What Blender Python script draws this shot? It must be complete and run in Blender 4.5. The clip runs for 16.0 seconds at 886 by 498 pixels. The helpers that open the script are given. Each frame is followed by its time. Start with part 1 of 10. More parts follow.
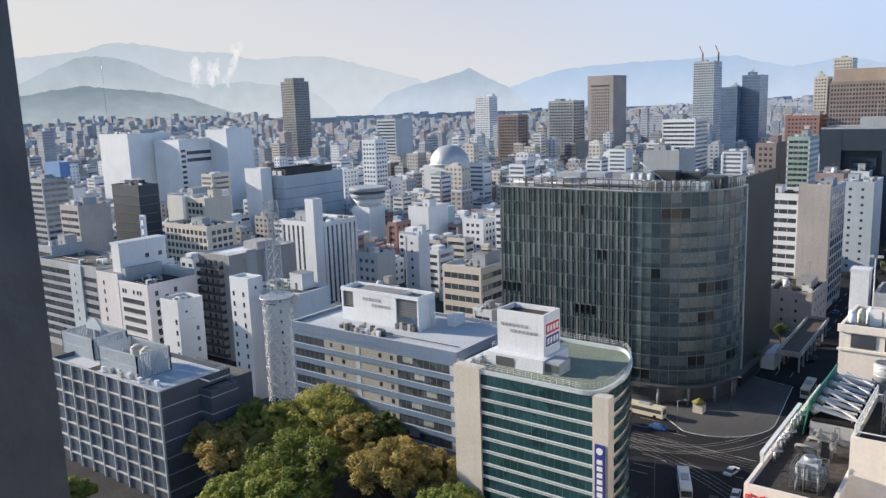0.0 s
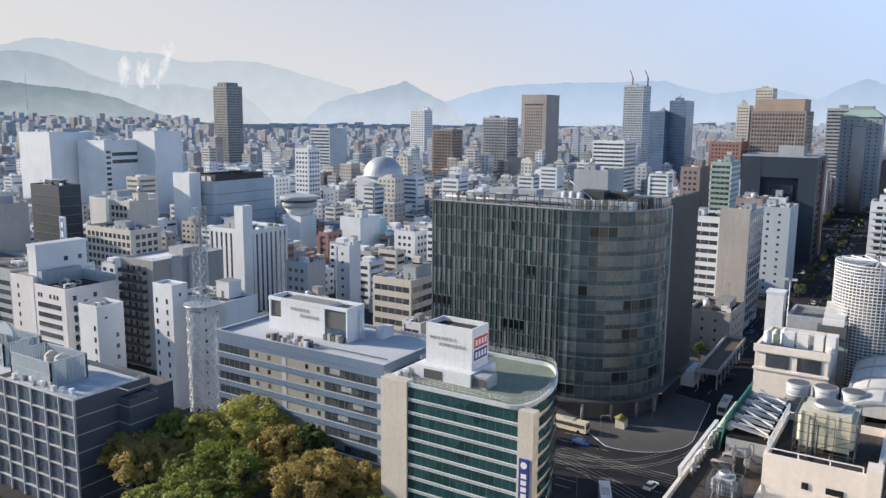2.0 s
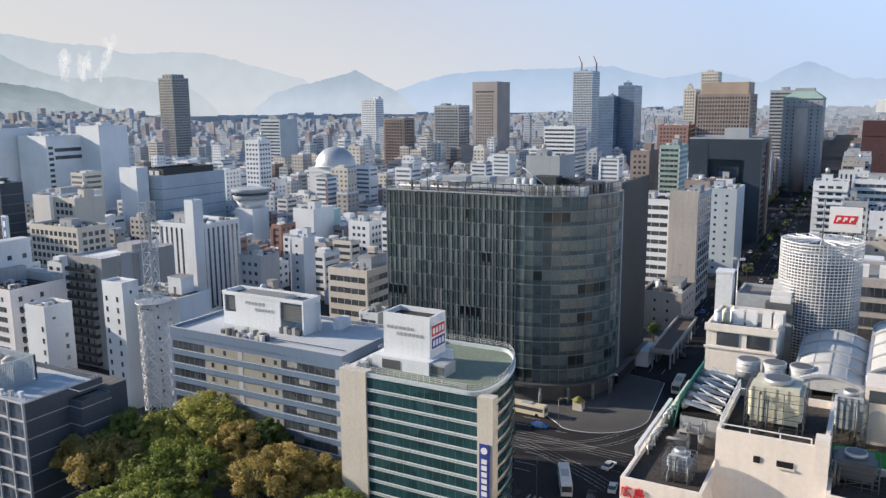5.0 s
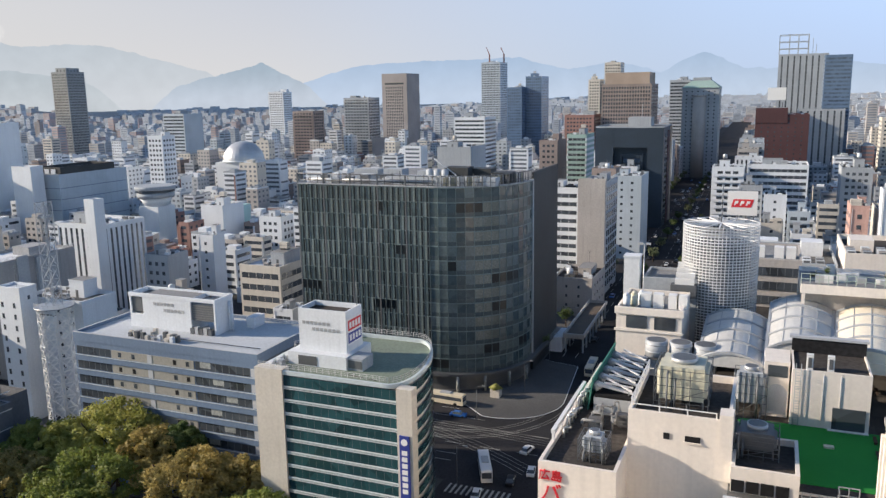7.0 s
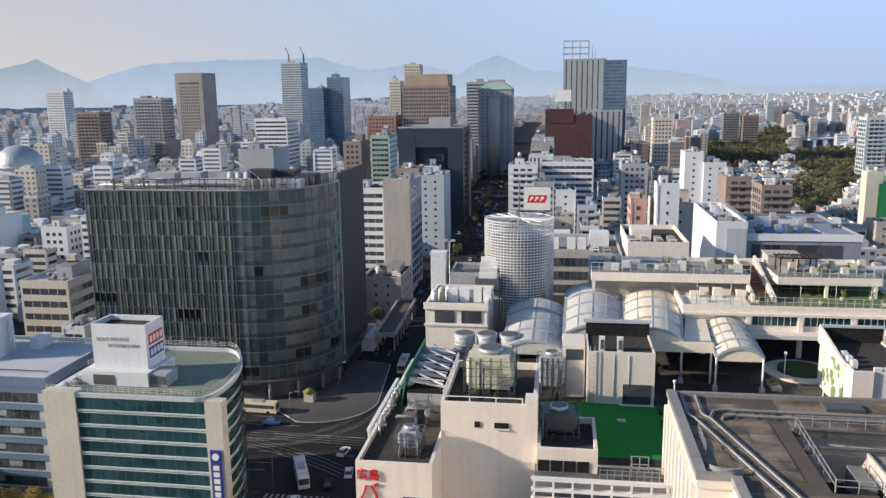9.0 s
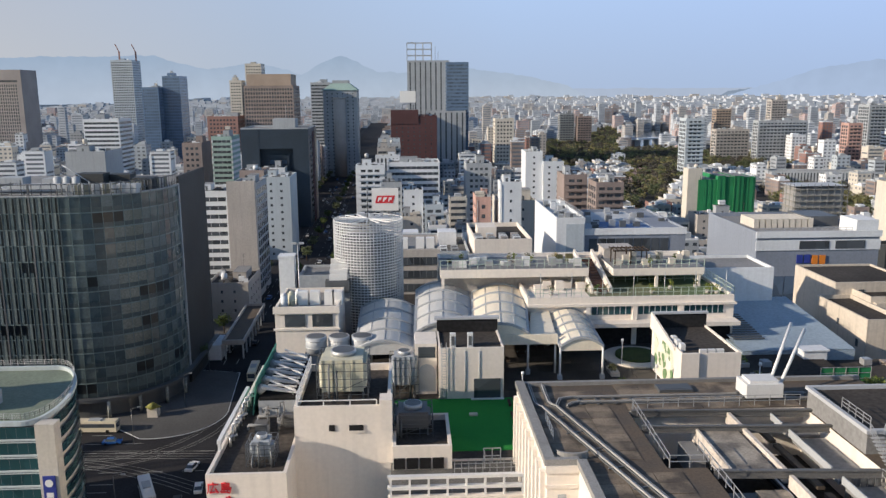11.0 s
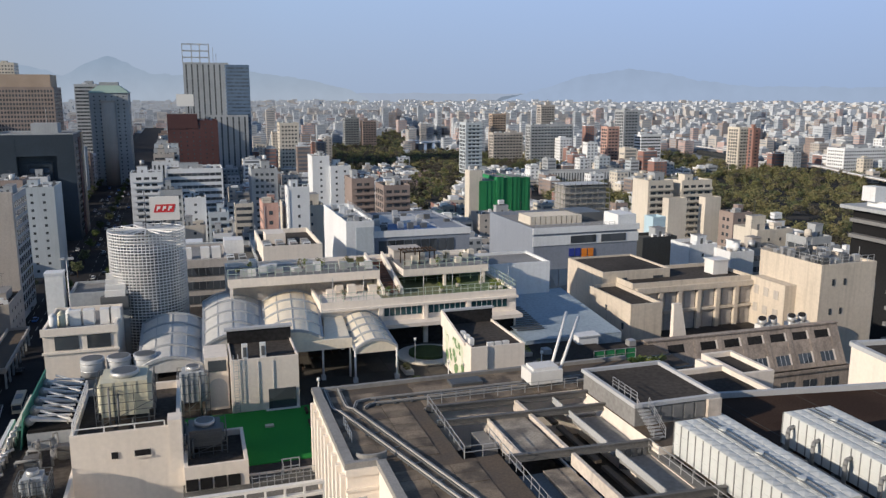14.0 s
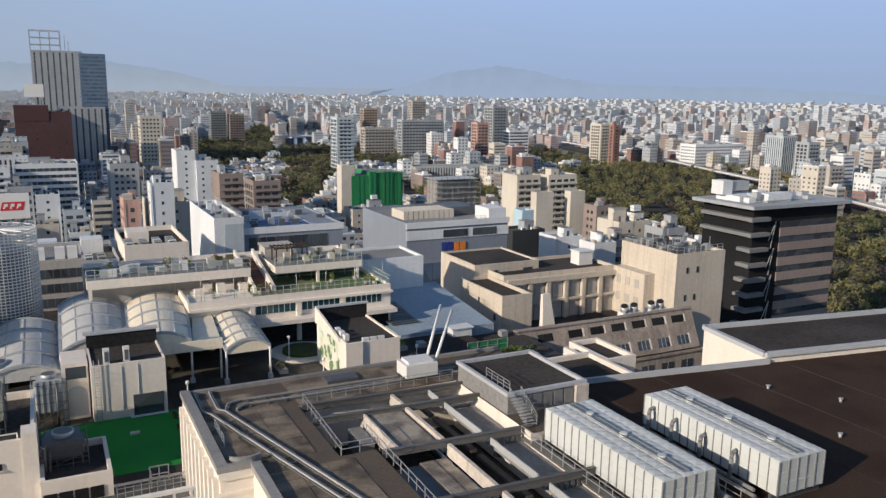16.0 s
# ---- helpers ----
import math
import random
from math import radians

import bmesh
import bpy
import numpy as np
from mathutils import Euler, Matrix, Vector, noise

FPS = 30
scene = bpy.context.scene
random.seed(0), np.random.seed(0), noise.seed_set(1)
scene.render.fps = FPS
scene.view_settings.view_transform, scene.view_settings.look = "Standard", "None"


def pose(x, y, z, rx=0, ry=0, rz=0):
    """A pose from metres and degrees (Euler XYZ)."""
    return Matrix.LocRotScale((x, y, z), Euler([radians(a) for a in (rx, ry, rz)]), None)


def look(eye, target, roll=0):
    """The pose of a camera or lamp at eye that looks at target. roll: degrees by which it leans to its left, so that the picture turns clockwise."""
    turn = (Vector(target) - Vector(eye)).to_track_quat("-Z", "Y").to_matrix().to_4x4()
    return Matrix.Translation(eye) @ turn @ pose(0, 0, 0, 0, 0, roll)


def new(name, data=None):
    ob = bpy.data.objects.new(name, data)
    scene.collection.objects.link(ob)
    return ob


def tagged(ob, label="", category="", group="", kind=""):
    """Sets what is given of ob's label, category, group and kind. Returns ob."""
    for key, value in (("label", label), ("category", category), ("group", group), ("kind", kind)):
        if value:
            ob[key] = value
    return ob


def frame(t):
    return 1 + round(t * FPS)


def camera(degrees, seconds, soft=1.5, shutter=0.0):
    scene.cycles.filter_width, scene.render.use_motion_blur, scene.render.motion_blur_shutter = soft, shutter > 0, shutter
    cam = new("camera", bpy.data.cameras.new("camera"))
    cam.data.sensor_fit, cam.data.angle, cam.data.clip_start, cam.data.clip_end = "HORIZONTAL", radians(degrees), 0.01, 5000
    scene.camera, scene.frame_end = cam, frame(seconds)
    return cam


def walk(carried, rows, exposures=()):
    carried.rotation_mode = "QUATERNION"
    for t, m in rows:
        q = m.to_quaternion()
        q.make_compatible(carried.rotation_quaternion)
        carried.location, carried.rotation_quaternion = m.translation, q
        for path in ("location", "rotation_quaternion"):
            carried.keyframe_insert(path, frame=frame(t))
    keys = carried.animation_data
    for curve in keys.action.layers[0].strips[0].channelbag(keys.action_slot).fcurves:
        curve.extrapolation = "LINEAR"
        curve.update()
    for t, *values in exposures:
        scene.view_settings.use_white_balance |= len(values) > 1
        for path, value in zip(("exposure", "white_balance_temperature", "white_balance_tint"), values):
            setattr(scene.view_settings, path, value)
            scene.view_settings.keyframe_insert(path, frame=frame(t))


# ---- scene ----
EYE = 82.0
cam = camera(58.1, 16.0, 1.4)
# seconds, heading, pitch, roll of the turning camera at the hotel window
ROWS = [
    (0.0, 37.00, -10.34, -1.97),
    (0.5, 35.73, -10.32, -0.65),
    (1.0, 33.71, -10.20, 0.83),
    (1.5, 32.42, -9.92, 0.84),
    (2.0, 31.98, -9.50, 0.55),
    (2.5, 31.28, -9.15, 0.35),
    (3.0, 30.64, -9.01, 0.16),
    (3.5, 29.97, -9.29, 0.24),
    (6.0, 26.82, -10.81, -1.11),
    (6.5, 24.85, -10.87, -1.00),
    (7.0, 22.45, -10.95, -1.01),
    (7.5, 18.12, -11.07, -0.61),
    (8.0, 13.83, -11.11, -0.37),
    (10.5, 1.28, -11.15, -0.94),
    (11.0, -2.50, -11.14, -0.35),
    (11.5, -5.20, -11.22, 0.22),
    (12.0, -7.66, -11.27, 0.58),
    (12.5, -9.80, -11.29, 0.57),
    (13.0, -11.46, -11.18, 0.11),
    (13.5, -13.64, -11.02, -0.30),
    (14.0, -17.74, -10.87, 0.10),
    (14.5, -21.93, -10.65, 0.67),
    (15.0, -24.65, -10.63, 1.38),
    (15.5, -26.19, -10.91, 1.38),
    (16.0, -26.97, -11.15, 0.91),
]
walk(cam, [(t, pose(0, 0, EYE, 90 + pitch, 0, yaw) @ pose(0, 0, 0, 0, 0, roll)) for t, yaw, pitch, roll in ROWS],
     exposures=[(0.0, 0.56, 6200, 12), (3.5, 0.54, 6200, 12), (7.0, 0.47, 6300, 12), (11.0, 0.15, 6320, 11.5), (14.0, -0.09, 6330, 11.5), (16.0, -0.13, 6330, 11.5)])
# ---- world, sun and sky ----
SUN_ELEVATION, SUN_BEARING = 20.0, -105.0  # bearing from +y towards +x
world = bpy.data.worlds.new("world")
scene.world = world
world.use_nodes = True
wn = world.node_tree.nodes
sky = wn.new("ShaderNodeTexSky")
sky.sky_type = "NISHITA"
sky.sun_disc = False
sky.sun_elevation = radians(SUN_ELEVATION)
sky.sun_rotation = radians(SUN_BEARING)
sky.altitude = 80
sky.air_density, sky.dust_density, sky.ozone_density = 1.0, 0.6, 2.0
wn["Background"].inputs["Strength"].default_value = 0.126
world.node_tree.links.new(sky.outputs["Color"], wn["Background"].inputs["Color"])
sun_data = bpy.data.lights.new("sun", "SUN")
sun_data.energy, sun_data.angle, sun_data.color = 5.0, radians(0.6), (1.0, 0.85, 0.66)
sun_ob = new("sun", sun_data)
sb, se = radians(SUN_BEARING), radians(SUN_ELEVATION)
sun_way = Vector((math.sin(sb) * math.cos(se), math.cos(sb) * math.cos(se), math.sin(se)))
sun_ob.matrix_world = look(sun_way * 300, (0, 0, 0))


# ---- materials ----
MATS = {}


def material(key, color, rough=0.8, metal=0.0, vary=0.12, scale=0.35, bump=0.15, random_tint=0.0, streak=0.0, second=None, second_scale=0.06):
    """Painted or mineral surface: base colour, fine grain, broad stains, optional rain streaks and per-object tint."""
    m = bpy.data.materials.new(key)
    m.use_nodes = True
    n, l = m.node_tree.nodes, m.node_tree.links
    bsdf = n["Principled BSDF"]
    bsdf.inputs["Roughness"].default_value, bsdf.inputs["Metallic"].default_value = rough, metal
    if rough >= 0.9:
        bsdf.inputs["Specular IOR Level"].default_value = 0.12
    geo = n.new("ShaderNodeNewGeometry")
    fine = n.new("ShaderNodeTexNoise")
    fine.inputs["Scale"].default_value, fine.inputs["Detail"].default_value = scale * 6, 6
    l.new(geo.outputs["Position"], fine.inputs["Vector"])
    broad = n.new("ShaderNodeTexNoise")
    broad.inputs["Scale"].default_value, broad.inputs["Detail"].default_value = second_scale, 4
    l.new(geo.outputs["Position"], broad.inputs["Vector"])
    ramp = n.new("ShaderNodeMapRange")
    ramp.inputs["From Min"].default_value, ramp.inputs["From Max"].default_value = 0.3, 0.7
    ramp.inputs["To Min"].default_value, ramp.inputs["To Max"].default_value = 1 - vary, 1 + vary * 0.6
    l.new(fine.outputs["Fac"], ramp.inputs["Value"])
    tone = n.new("ShaderNodeMix")
    tone.data_type = "RGBA"
    tone.inputs["A"].default_value = (*color, 1)
    other = second or tuple(c * (1 - vary * 1.3) for c in color)
    tone.inputs["B"].default_value = (*other, 1)
    edge = n.new("ShaderNodeMapRange")
    edge.inputs["From Min"].default_value, edge.inputs["From Max"].default_value = 0.42, 0.62
    l.new(broad.outputs["Fac"], edge.inputs["Value"])
    l.new(edge.outputs["Result"], tone.inputs["Factor"])
    value = n.new("ShaderNodeVectorMath")
    value.operation = "SCALE"
    l.new(tone.outputs["Result"], value.inputs[0])
    l.new(ramp.outputs["Result"], value.inputs["Scale"])
    last = value.outputs["Vector"]
    if streak:
        stretch = n.new("ShaderNodeMapping")
        stretch.inputs["Scale"].default_value = (0.9, 0.9, 0.05)
        l.new(geo.outputs["Position"], stretch.inputs["Vector"])
        runs = n.new("ShaderNodeTexNoise")
        runs.inputs["Scale"].default_value, runs.inputs["Detail"].default_value = 1.4, 5
        l.new(stretch.outputs["Vector"], runs.inputs["Vector"])
        cut = n.new("ShaderNodeMapRange")
        cut.inputs["From Min"].default_value, cut.inputs["From Max"].default_value = 0.5, 0.75
        cut.inputs["To Min"].default_value, cut.inputs["To Max"].default_value = 1.0, 1.0 - streak
        l.new(runs.outputs["Fac"], cut.inputs["Value"])
        more = n.new("ShaderNodeVectorMath")
        more.operation = "SCALE"
        l.new(last, more.inputs[0])
        l.new(cut.outputs["Result"], more.inputs["Scale"])
        last = more.outputs["Vector"]
    if random_tint:
        info = n.new("ShaderNodeObjectInfo")
        span = n.new("ShaderNodeMapRange")
        span.inputs["To Min"].default_value, span.inputs["To Max"].default_value = 1 - random_tint, 1 + random_tint
        l.new(info.outputs["Random"], span.inputs["Value"])
        tint = n.new("ShaderNodeVectorMath")
        tint.operation = "SCALE"
        l.new(last, tint.inputs[0])
        l.new(span.outputs["Result"], tint.inputs["Scale"])
        last = tint.outputs["Vector"]
    l.new(last, bsdf.inputs["Base Color"])
    if bump:
        b = n.new("ShaderNodeBump")
        b.inputs["Strength"].default_value, b.inputs["Distance"].default_value = bump, 0.05
        l.new(fine.outputs["Fac"], b.inputs["Height"])
        l.new(b.outputs["Normal"], bsdf.inputs["Normal"])
    MATS[key] = m
    return m


def glass(key, color, rough=0.08, vary=0.5, scale=0.3):
    """Reflecting facade glass; blinds and dark rooms vary pane by pane."""
    m = bpy.data.materials.new(key)
    m.use_nodes = True
    n, l = m.node_tree.nodes, m.node_tree.links
    bsdf = n["Principled BSDF"]
    bsdf.inputs["Roughness"].default_value = rough
    bsdf.inputs["IOR"].default_value = 1.6
    geo = n.new("ShaderNodeNewGeometry")
    cell = n.new("ShaderNodeTexVoronoi")
    cell.inputs["Scale"].default_value = scale
    l.new(geo.outputs["Position"], cell.inputs["Vector"])
    mul = n.new("ShaderNodeVectorMath")
    mul.operation = "SCALE"
    mul.inputs[0].default_value = color
    span = n.new("ShaderNodeMapRange")
    span.inputs["To Min"].default_value, span.inputs["To Max"].default_value = 1 - vary, 1 + vary
    l.new(cell.outputs["Color"], span.inputs["Value"])
    l.new(span.outputs["Result"], mul.inputs["Scale"])
    l.new(mul.outputs["Vector"], bsdf.inputs["Base Color"])
    MATS[key] = m
    return m


material("white", (0.70, 0.73, 0.76), vary=0.07, streak=0.07)
material("mint_pale", (0.40, 0.60, 0.60), vary=0.06, streak=0.08)
material("pink_pale", (0.66, 0.58, 0.57), vary=0.06, streak=0.08)
material("pink_white", (0.70, 0.68, 0.69), vary=0.07, streak=0.08)
material("sky_wall", (0.42, 0.58, 0.68), vary=0.07, streak=0.08)
material("sign_sky", (0.10, 0.24, 0.50), rough=0.5, vary=0.06)
material("rail_grey", (0.21, 0.215, 0.22), vary=0.1)
material("cream", (0.60, 0.56, 0.49), vary=0.08, streak=0.12)
material("beige", (0.46, 0.43, 0.40), vary=0.1, streak=0.15)
material("grey", (0.38, 0.41, 0.44), vary=0.1, streak=0.15)
material("bluegrey", (0.46, 0.52, 0.57), vary=0.08, streak=0.1)
material("greybalc", (0.33, 0.33, 0.33), vary=0.1, streak=0.15)
material("brown", (0.29, 0.235, 0.215), vary=0.12, streak=0.1)
material("red", (0.30, 0.17, 0.145), vary=0.12, streak=0.1)
material("black", (0.02, 0.021, 0.024), rough=0.92, vary=0.2)
material("charcoal", (0.038, 0.042, 0.044), rough=0.6, vary=0.25, streak=0.2)
material("bank_stone", (0.028, 0.046, 0.07), rough=0.5, vary=0.15)
material("mint", (0.30, 0.42, 0.38), vary=0.1, streak=0.1)
material("salmon", (0.52, 0.33, 0.28), vary=0.1, streak=0.12)
material("olive", (0.36, 0.34, 0.25), vary=0.1, streak=0.12)
# Far-town walls and windows: distance haze is mixed into these colours
material("wall_hazed", (0.49, 0.53, 0.58), vary=0.06)
material("wall_far_hazed", (0.45, 0.49, 0.54), vary=0.06)
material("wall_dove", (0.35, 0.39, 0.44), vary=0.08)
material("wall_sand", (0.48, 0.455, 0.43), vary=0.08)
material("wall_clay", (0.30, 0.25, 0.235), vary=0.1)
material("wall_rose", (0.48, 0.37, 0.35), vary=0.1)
# far windows, not blinds: lighter than glass for distance haze
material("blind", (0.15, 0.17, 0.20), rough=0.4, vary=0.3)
material("window_hazed", (0.30, 0.34, 0.39), rough=0.4, vary=0.3)
material("teal", (0.33, 0.47, 0.43), vary=0.1, streak=0.1)
material("blueglass", (0.13, 0.20, 0.31), rough=0.25, vary=0.1, bump=0)
material("roof", (0.25, 0.25, 0.25), vary=0.2, second=(0.2, 0.2, 0.2))
material("roof_pale_blue", (0.33, 0.41, 0.48), vary=0.15, second=(0.26, 0.33, 0.40))
material("roof_worn", (0.17, 0.165, 0.155), rough=0.95, vary=0.35, scale=0.8, second=(0.10, 0.10, 0.095), second_scale=0.25)
material("roof_snow", (0.70, 0.72, 0.74), vary=0.12, second=(0.55, 0.58, 0.61))
material("roof_light", (0.48, 0.51, 0.54), vary=0.12, second=(0.42, 0.45, 0.48))
material("roof_dark", (0.072, 0.065, 0.06), rough=0.95, vary=0.3, second=(0.045, 0.041, 0.038))
# asphalt and ground colours darkened to stand in for street shade
material("asphalt", (0.036, 0.036, 0.04), rough=0.9, vary=0.3, second=(0.026, 0.026, 0.029))
material("ground", (0.062, 0.062, 0.064), rough=0.95, vary=0.3, second=(0.042, 0.044, 0.044))
material("pavement", (0.093, 0.093, 0.093), vary=0.2)
# distance haze is put into this ground's pale colour
material("far_land_hazed", (0.36, 0.39, 0.41), rough=0.95, vary=0.3, second=(0.24, 0.27, 0.27))
material("marking", (0.40, 0.40, 0.38), vary=0.3, scale=2)
material("metal", (0.55, 0.56, 0.57), rough=0.45, metal=0.5, vary=0.15, scale=2)
material("metal_paint_light", (0.42, 0.44, 0.46), rough=0.5, vary=0.1, scale=1)
material("metal_dark", (0.16, 0.17, 0.18), rough=0.5, metal=0.4, vary=0.2, scale=2)
material("paint_white", (0.76, 0.76, 0.75), rough=0.5, vary=0.08, scale=1.5, streak=0.08)
material("paint_blue", (0.14, 0.205, 0.31), rough=0.6, vary=0.1, streak=0.1)
material("tile_dark", (0.085, 0.105, 0.14), rough=0.5, vary=0.15)
material("turf", (0.035, 0.27, 0.05), rough=0.95, vary=0.25, scale=3, second=(0.025, 0.21, 0.045))
material("grass", (0.14, 0.19, 0.10), rough=0.95, vary=0.3, scale=2, second=(0.2, 0.2, 0.13))
material("bark", (0.09, 0.065, 0.05), rough=0.95, vary=0.3, scale=3)
material("water", (0.06, 0.075, 0.08), rough=0.12, vary=0.1, bump=0.05)
material("sign_red", (0.62, 0.03, 0.04), rough=0.5, vary=0.05)
material("sign_blue", (0.03, 0.05, 0.28), rough=0.5, vary=0.05)
material("sign_orange", (0.75, 0.24, 0.03), rough=0.5, vary=0.05)
material("net_green", (0.02, 0.24, 0.09), rough=0.8, vary=0.15, scale=1)
material("net_fold", (0.012, 0.13, 0.05), rough=0.8, vary=0.2, scale=1)
material("screen_teal", (0.06, 0.26, 0.20), rough=0.8, vary=0.15)
material("blossom", (0.5, 0.38, 0.38), rough=0.9, vary=0.2)
material("tank_panel", (0.60, 0.63, 0.63), rough=0.5, vary=0.08, scale=2, streak=0.1)
# canopy sheet in two colours: sunlit cream first, shaded grey second
material("canvas_sunlit", (0.86, 0.78, 0.63), rough=0.5, vary=0.07, streak=0.08, bump=0.02)
material("canvas_shaded", (0.60, 0.60, 0.58), rough=0.45, vary=0.08, streak=0.08, bump=0.02)
material("cooling", (0.66, 0.64, 0.50), rough=0.6, vary=0.12, scale=2, streak=0.15)
material("sign_white", (0.8, 0.8, 0.78), rough=0.5, vary=0.03)
material("curtain", (0.36, 0.38, 0.36), rough=0.7, vary=0.3, scale=0.3)
material("mural_green", (0.16, 0.26, 0.12), vary=0.2)
material("mural_pale", (0.62, 0.66, 0.52), vary=0.1)
material("paint_pale_green", (0.46, 0.54, 0.46), vary=0.1, scale=1)
material("brick_step", (0.24, 0.12, 0.085), vary=0.2, scale=1)
material("roof_bluepaint", (0.08, 0.16, 0.34), vary=0.2, second=(0.2, 0.26, 0.36))


def foliage(key, color, second, scale=1.6):
    """Leaves: half reflecting, half letting light through, mottled from clump to clump."""
    m = material(key, color, rough=0.65, vary=0.45, scale=scale, bump=0, random_tint=0.12, second=second, second_scale=0.3)
    n, l = m.node_tree.nodes, m.node_tree.links
    bsdf = n["Principled BSDF"]
    through_leaf, mix = n.new("ShaderNodeBsdfTranslucent"), n.new("ShaderNodeMixShader")
    l.new(bsdf.inputs["Base Color"].links[0].from_socket, through_leaf.inputs["Color"])
    mix.inputs["Fac"].default_value = 0.45
    l.new(bsdf.outputs["BSDF"], mix.inputs[1])
    l.new(through_leaf.outputs["BSDF"], mix.inputs[2])
    l.new(mix.outputs["Shader"], n["Material Output"].inputs["Surface"])


foliage("leaf_green", (0.22, 0.28, 0.06), (0.30, 0.33, 0.08))
foliage("leaf_gold", (0.46, 0.36, 0.12), (0.34, 0.29, 0.10))
foliage("leaf_yellow", (0.40, 0.39, 0.10), (0.29, 0.31, 0.08))
foliage("leaf_dark", (0.08, 0.125, 0.035), (0.11, 0.15, 0.045))
foliage("leaf_far", (0.19, 0.20, 0.10), (0.29, 0.25, 0.13), 0.1)
foliage("leaf_park", (0.13, 0.16, 0.08), (0.17, 0.19, 0.09), 0.1)
foliage("leaf_bare", (0.105, 0.098, 0.08), (0.15, 0.135, 0.10), 0.1)
foliage("leaf_olive", (0.31, 0.28, 0.13), (0.24, 0.25, 0.11), 0.1)
material("darkstone", (0.26, 0.28, 0.29), vary=0.1, streak=0.1)
material("oxblood", (0.085, 0.037, 0.040), vary=0.12, streak=0.1)
material("tan", (0.42, 0.33, 0.26), vary=0.1)
material("slate", (0.24, 0.275, 0.34), vary=0.1, streak=0.08)
glass("glass", (0.06, 0.07, 0.082))
glass("glass_green", (0.085, 0.115, 0.12), rough=0.2, vary=0.3, scale=0.6)
glass("glass_teal", (0.022, 0.066, 0.076), rough=0.12, vary=0.45)
glass("glass_blue", (0.085, 0.125, 0.19))


# ---- mesh tools ----
class Solid:
    """Collects boxes, prisms, rods and quads into one mesh."""

    def __init__(self):
        self.v, self.f, self.m, self.smooth = [], [], [], []

    def face(self, pts, m=0, smooth=False):
        k = len(self.v)
        self.v += [tuple(p) for p in pts]
        self.f.append(tuple(range(k, k + len(pts))))
        self.m.append(m)
        self.smooth.append(smooth)

    def box(self, x0, x1, y0, y1, z0, z1, m=0, top=None):
        k = len(self.v)
        self.v += [(x0, y0, z0), (x1, y0, z0), (x1, y1, z0), (x0, y1, z0), (x0, y0, z1), (x1, y0, z1), (x1, y1, z1), (x0, y1, z1)]
        for f, mm in (((0, 3, 2, 1), m), ((4, 5, 6, 7), m if top is None else top), ((0, 1, 5, 4), m), ((1, 2, 6, 5), m), ((2, 3, 7, 6), m), ((3, 0, 4, 7), m)):
            self.f.append(tuple(k + i for i in f))
            self.m.append(mm)
            self.smooth.append(False)
        return self

    def prism(self, poly, z0, z1, m=0, top=None, smooth=False):
        n, k = len(poly), len(self.v)
        self.v += [(x, y, z0) for x, y in poly] + [(x, y, z1) for x, y in poly]
        for i in range(n):
            j = (i + 1) % n
            self.f.append((k + i, k + j, k + n + j, k + n + i))
            self.m.append(m)
            self.smooth.append(smooth)
        self.f += [tuple(k + n + i for i in range(n)), tuple(k + i for i in reversed(range(n)))]
        self.m += [m if top is None else top, m]
        self.smooth += [False, False]
        return self

    def disc(self, x, y, z0, z1, r, n=20, m=0, top=None, r1=None):
        r1 = r if r1 is None else r1
        k = len(self.v)
        for z, rr in ((z0, r), (z1, r1)):
            self.v += [(x + rr * math.cos(2 * math.pi * i / n), y + rr * math.sin(2 * math.pi * i / n), z) for i in range(n)]
        for i in range(n):
            j = (i + 1) % n
            self.f.append((k + i, k + j, k + n + j, k + n + i))
            self.m.append(m)
            self.smooth.append(True)
        self.f += [tuple(k + n + i for i in range(n)), tuple(k + i for i in reversed(range(n)))]
        self.m += [m if top is None else top, m]
        self.smooth += [False, False]
        return self

    def rod(self, p, q, r=0.05, m=0, n=5):
        p, q = Vector(p), Vector(q)
        w = (q - p).normalized()
        a = w.orthogonal().normalized()
        b = w.cross(a)
        k = len(self.v)
        for e in (p, q):
            self.v += [tuple(e + a * (r * math.cos(2 * math.pi * i / n)) + b * (r * math.sin(2 * math.pi * i / n))) for i in range(n)]
        for i in range(n):
            j = (i + 1) % n
            self.f.append((k + i, k + j, k + n + j, k + n + i))
            self.m.append(m)
            self.smooth.append(n > 4)
        self.f += [tuple(k + n + i for i in range(n)), tuple(k + i for i in reversed(range(n)))]
        self.m += [m, m]
        self.smooth += [False, False]
        return self

    def beam(self, p, q, w, h, m=0):
        """Square bar from p to q, w wide, h high, its top at the given points."""
        p, q = Vector(p), Vector(q)
        side = Vector((q.y - p.y, p.x - q.x, 0)).normalized() * (w / 2)
        k = len(self.v)
        for e in (p, q):
            self.v += [tuple(e - side - Vector((0, 0, h))), tuple(e + side - Vector((0, 0, h))), tuple(e + side), tuple(e - side)]
        for f in ((0, 1, 5, 4), (1, 2, 6, 5), (2, 3, 7, 6), (3, 0, 4, 7), (3, 2, 1, 0), (4, 5, 6, 7)):
            self.f.append(tuple(k + i for i in f))
            self.m.append(m)
            self.smooth.append(False)
        return self

    def hexa(self, p, m=0):
        """Eight corners: four below, four above, both turning anticlockwise."""
        n = len(self.v)
        self.v += [tuple(q) for q in p]
        for f in ((0, 3, 2, 1), (4, 5, 6, 7), (0, 1, 5, 4), (1, 2, 6, 5), (2, 3, 7, 6), (3, 0, 4, 7)):
            self.f.append(tuple(n + k for k in f))
            self.m.append(m)
            self.smooth.append(False)
        return self

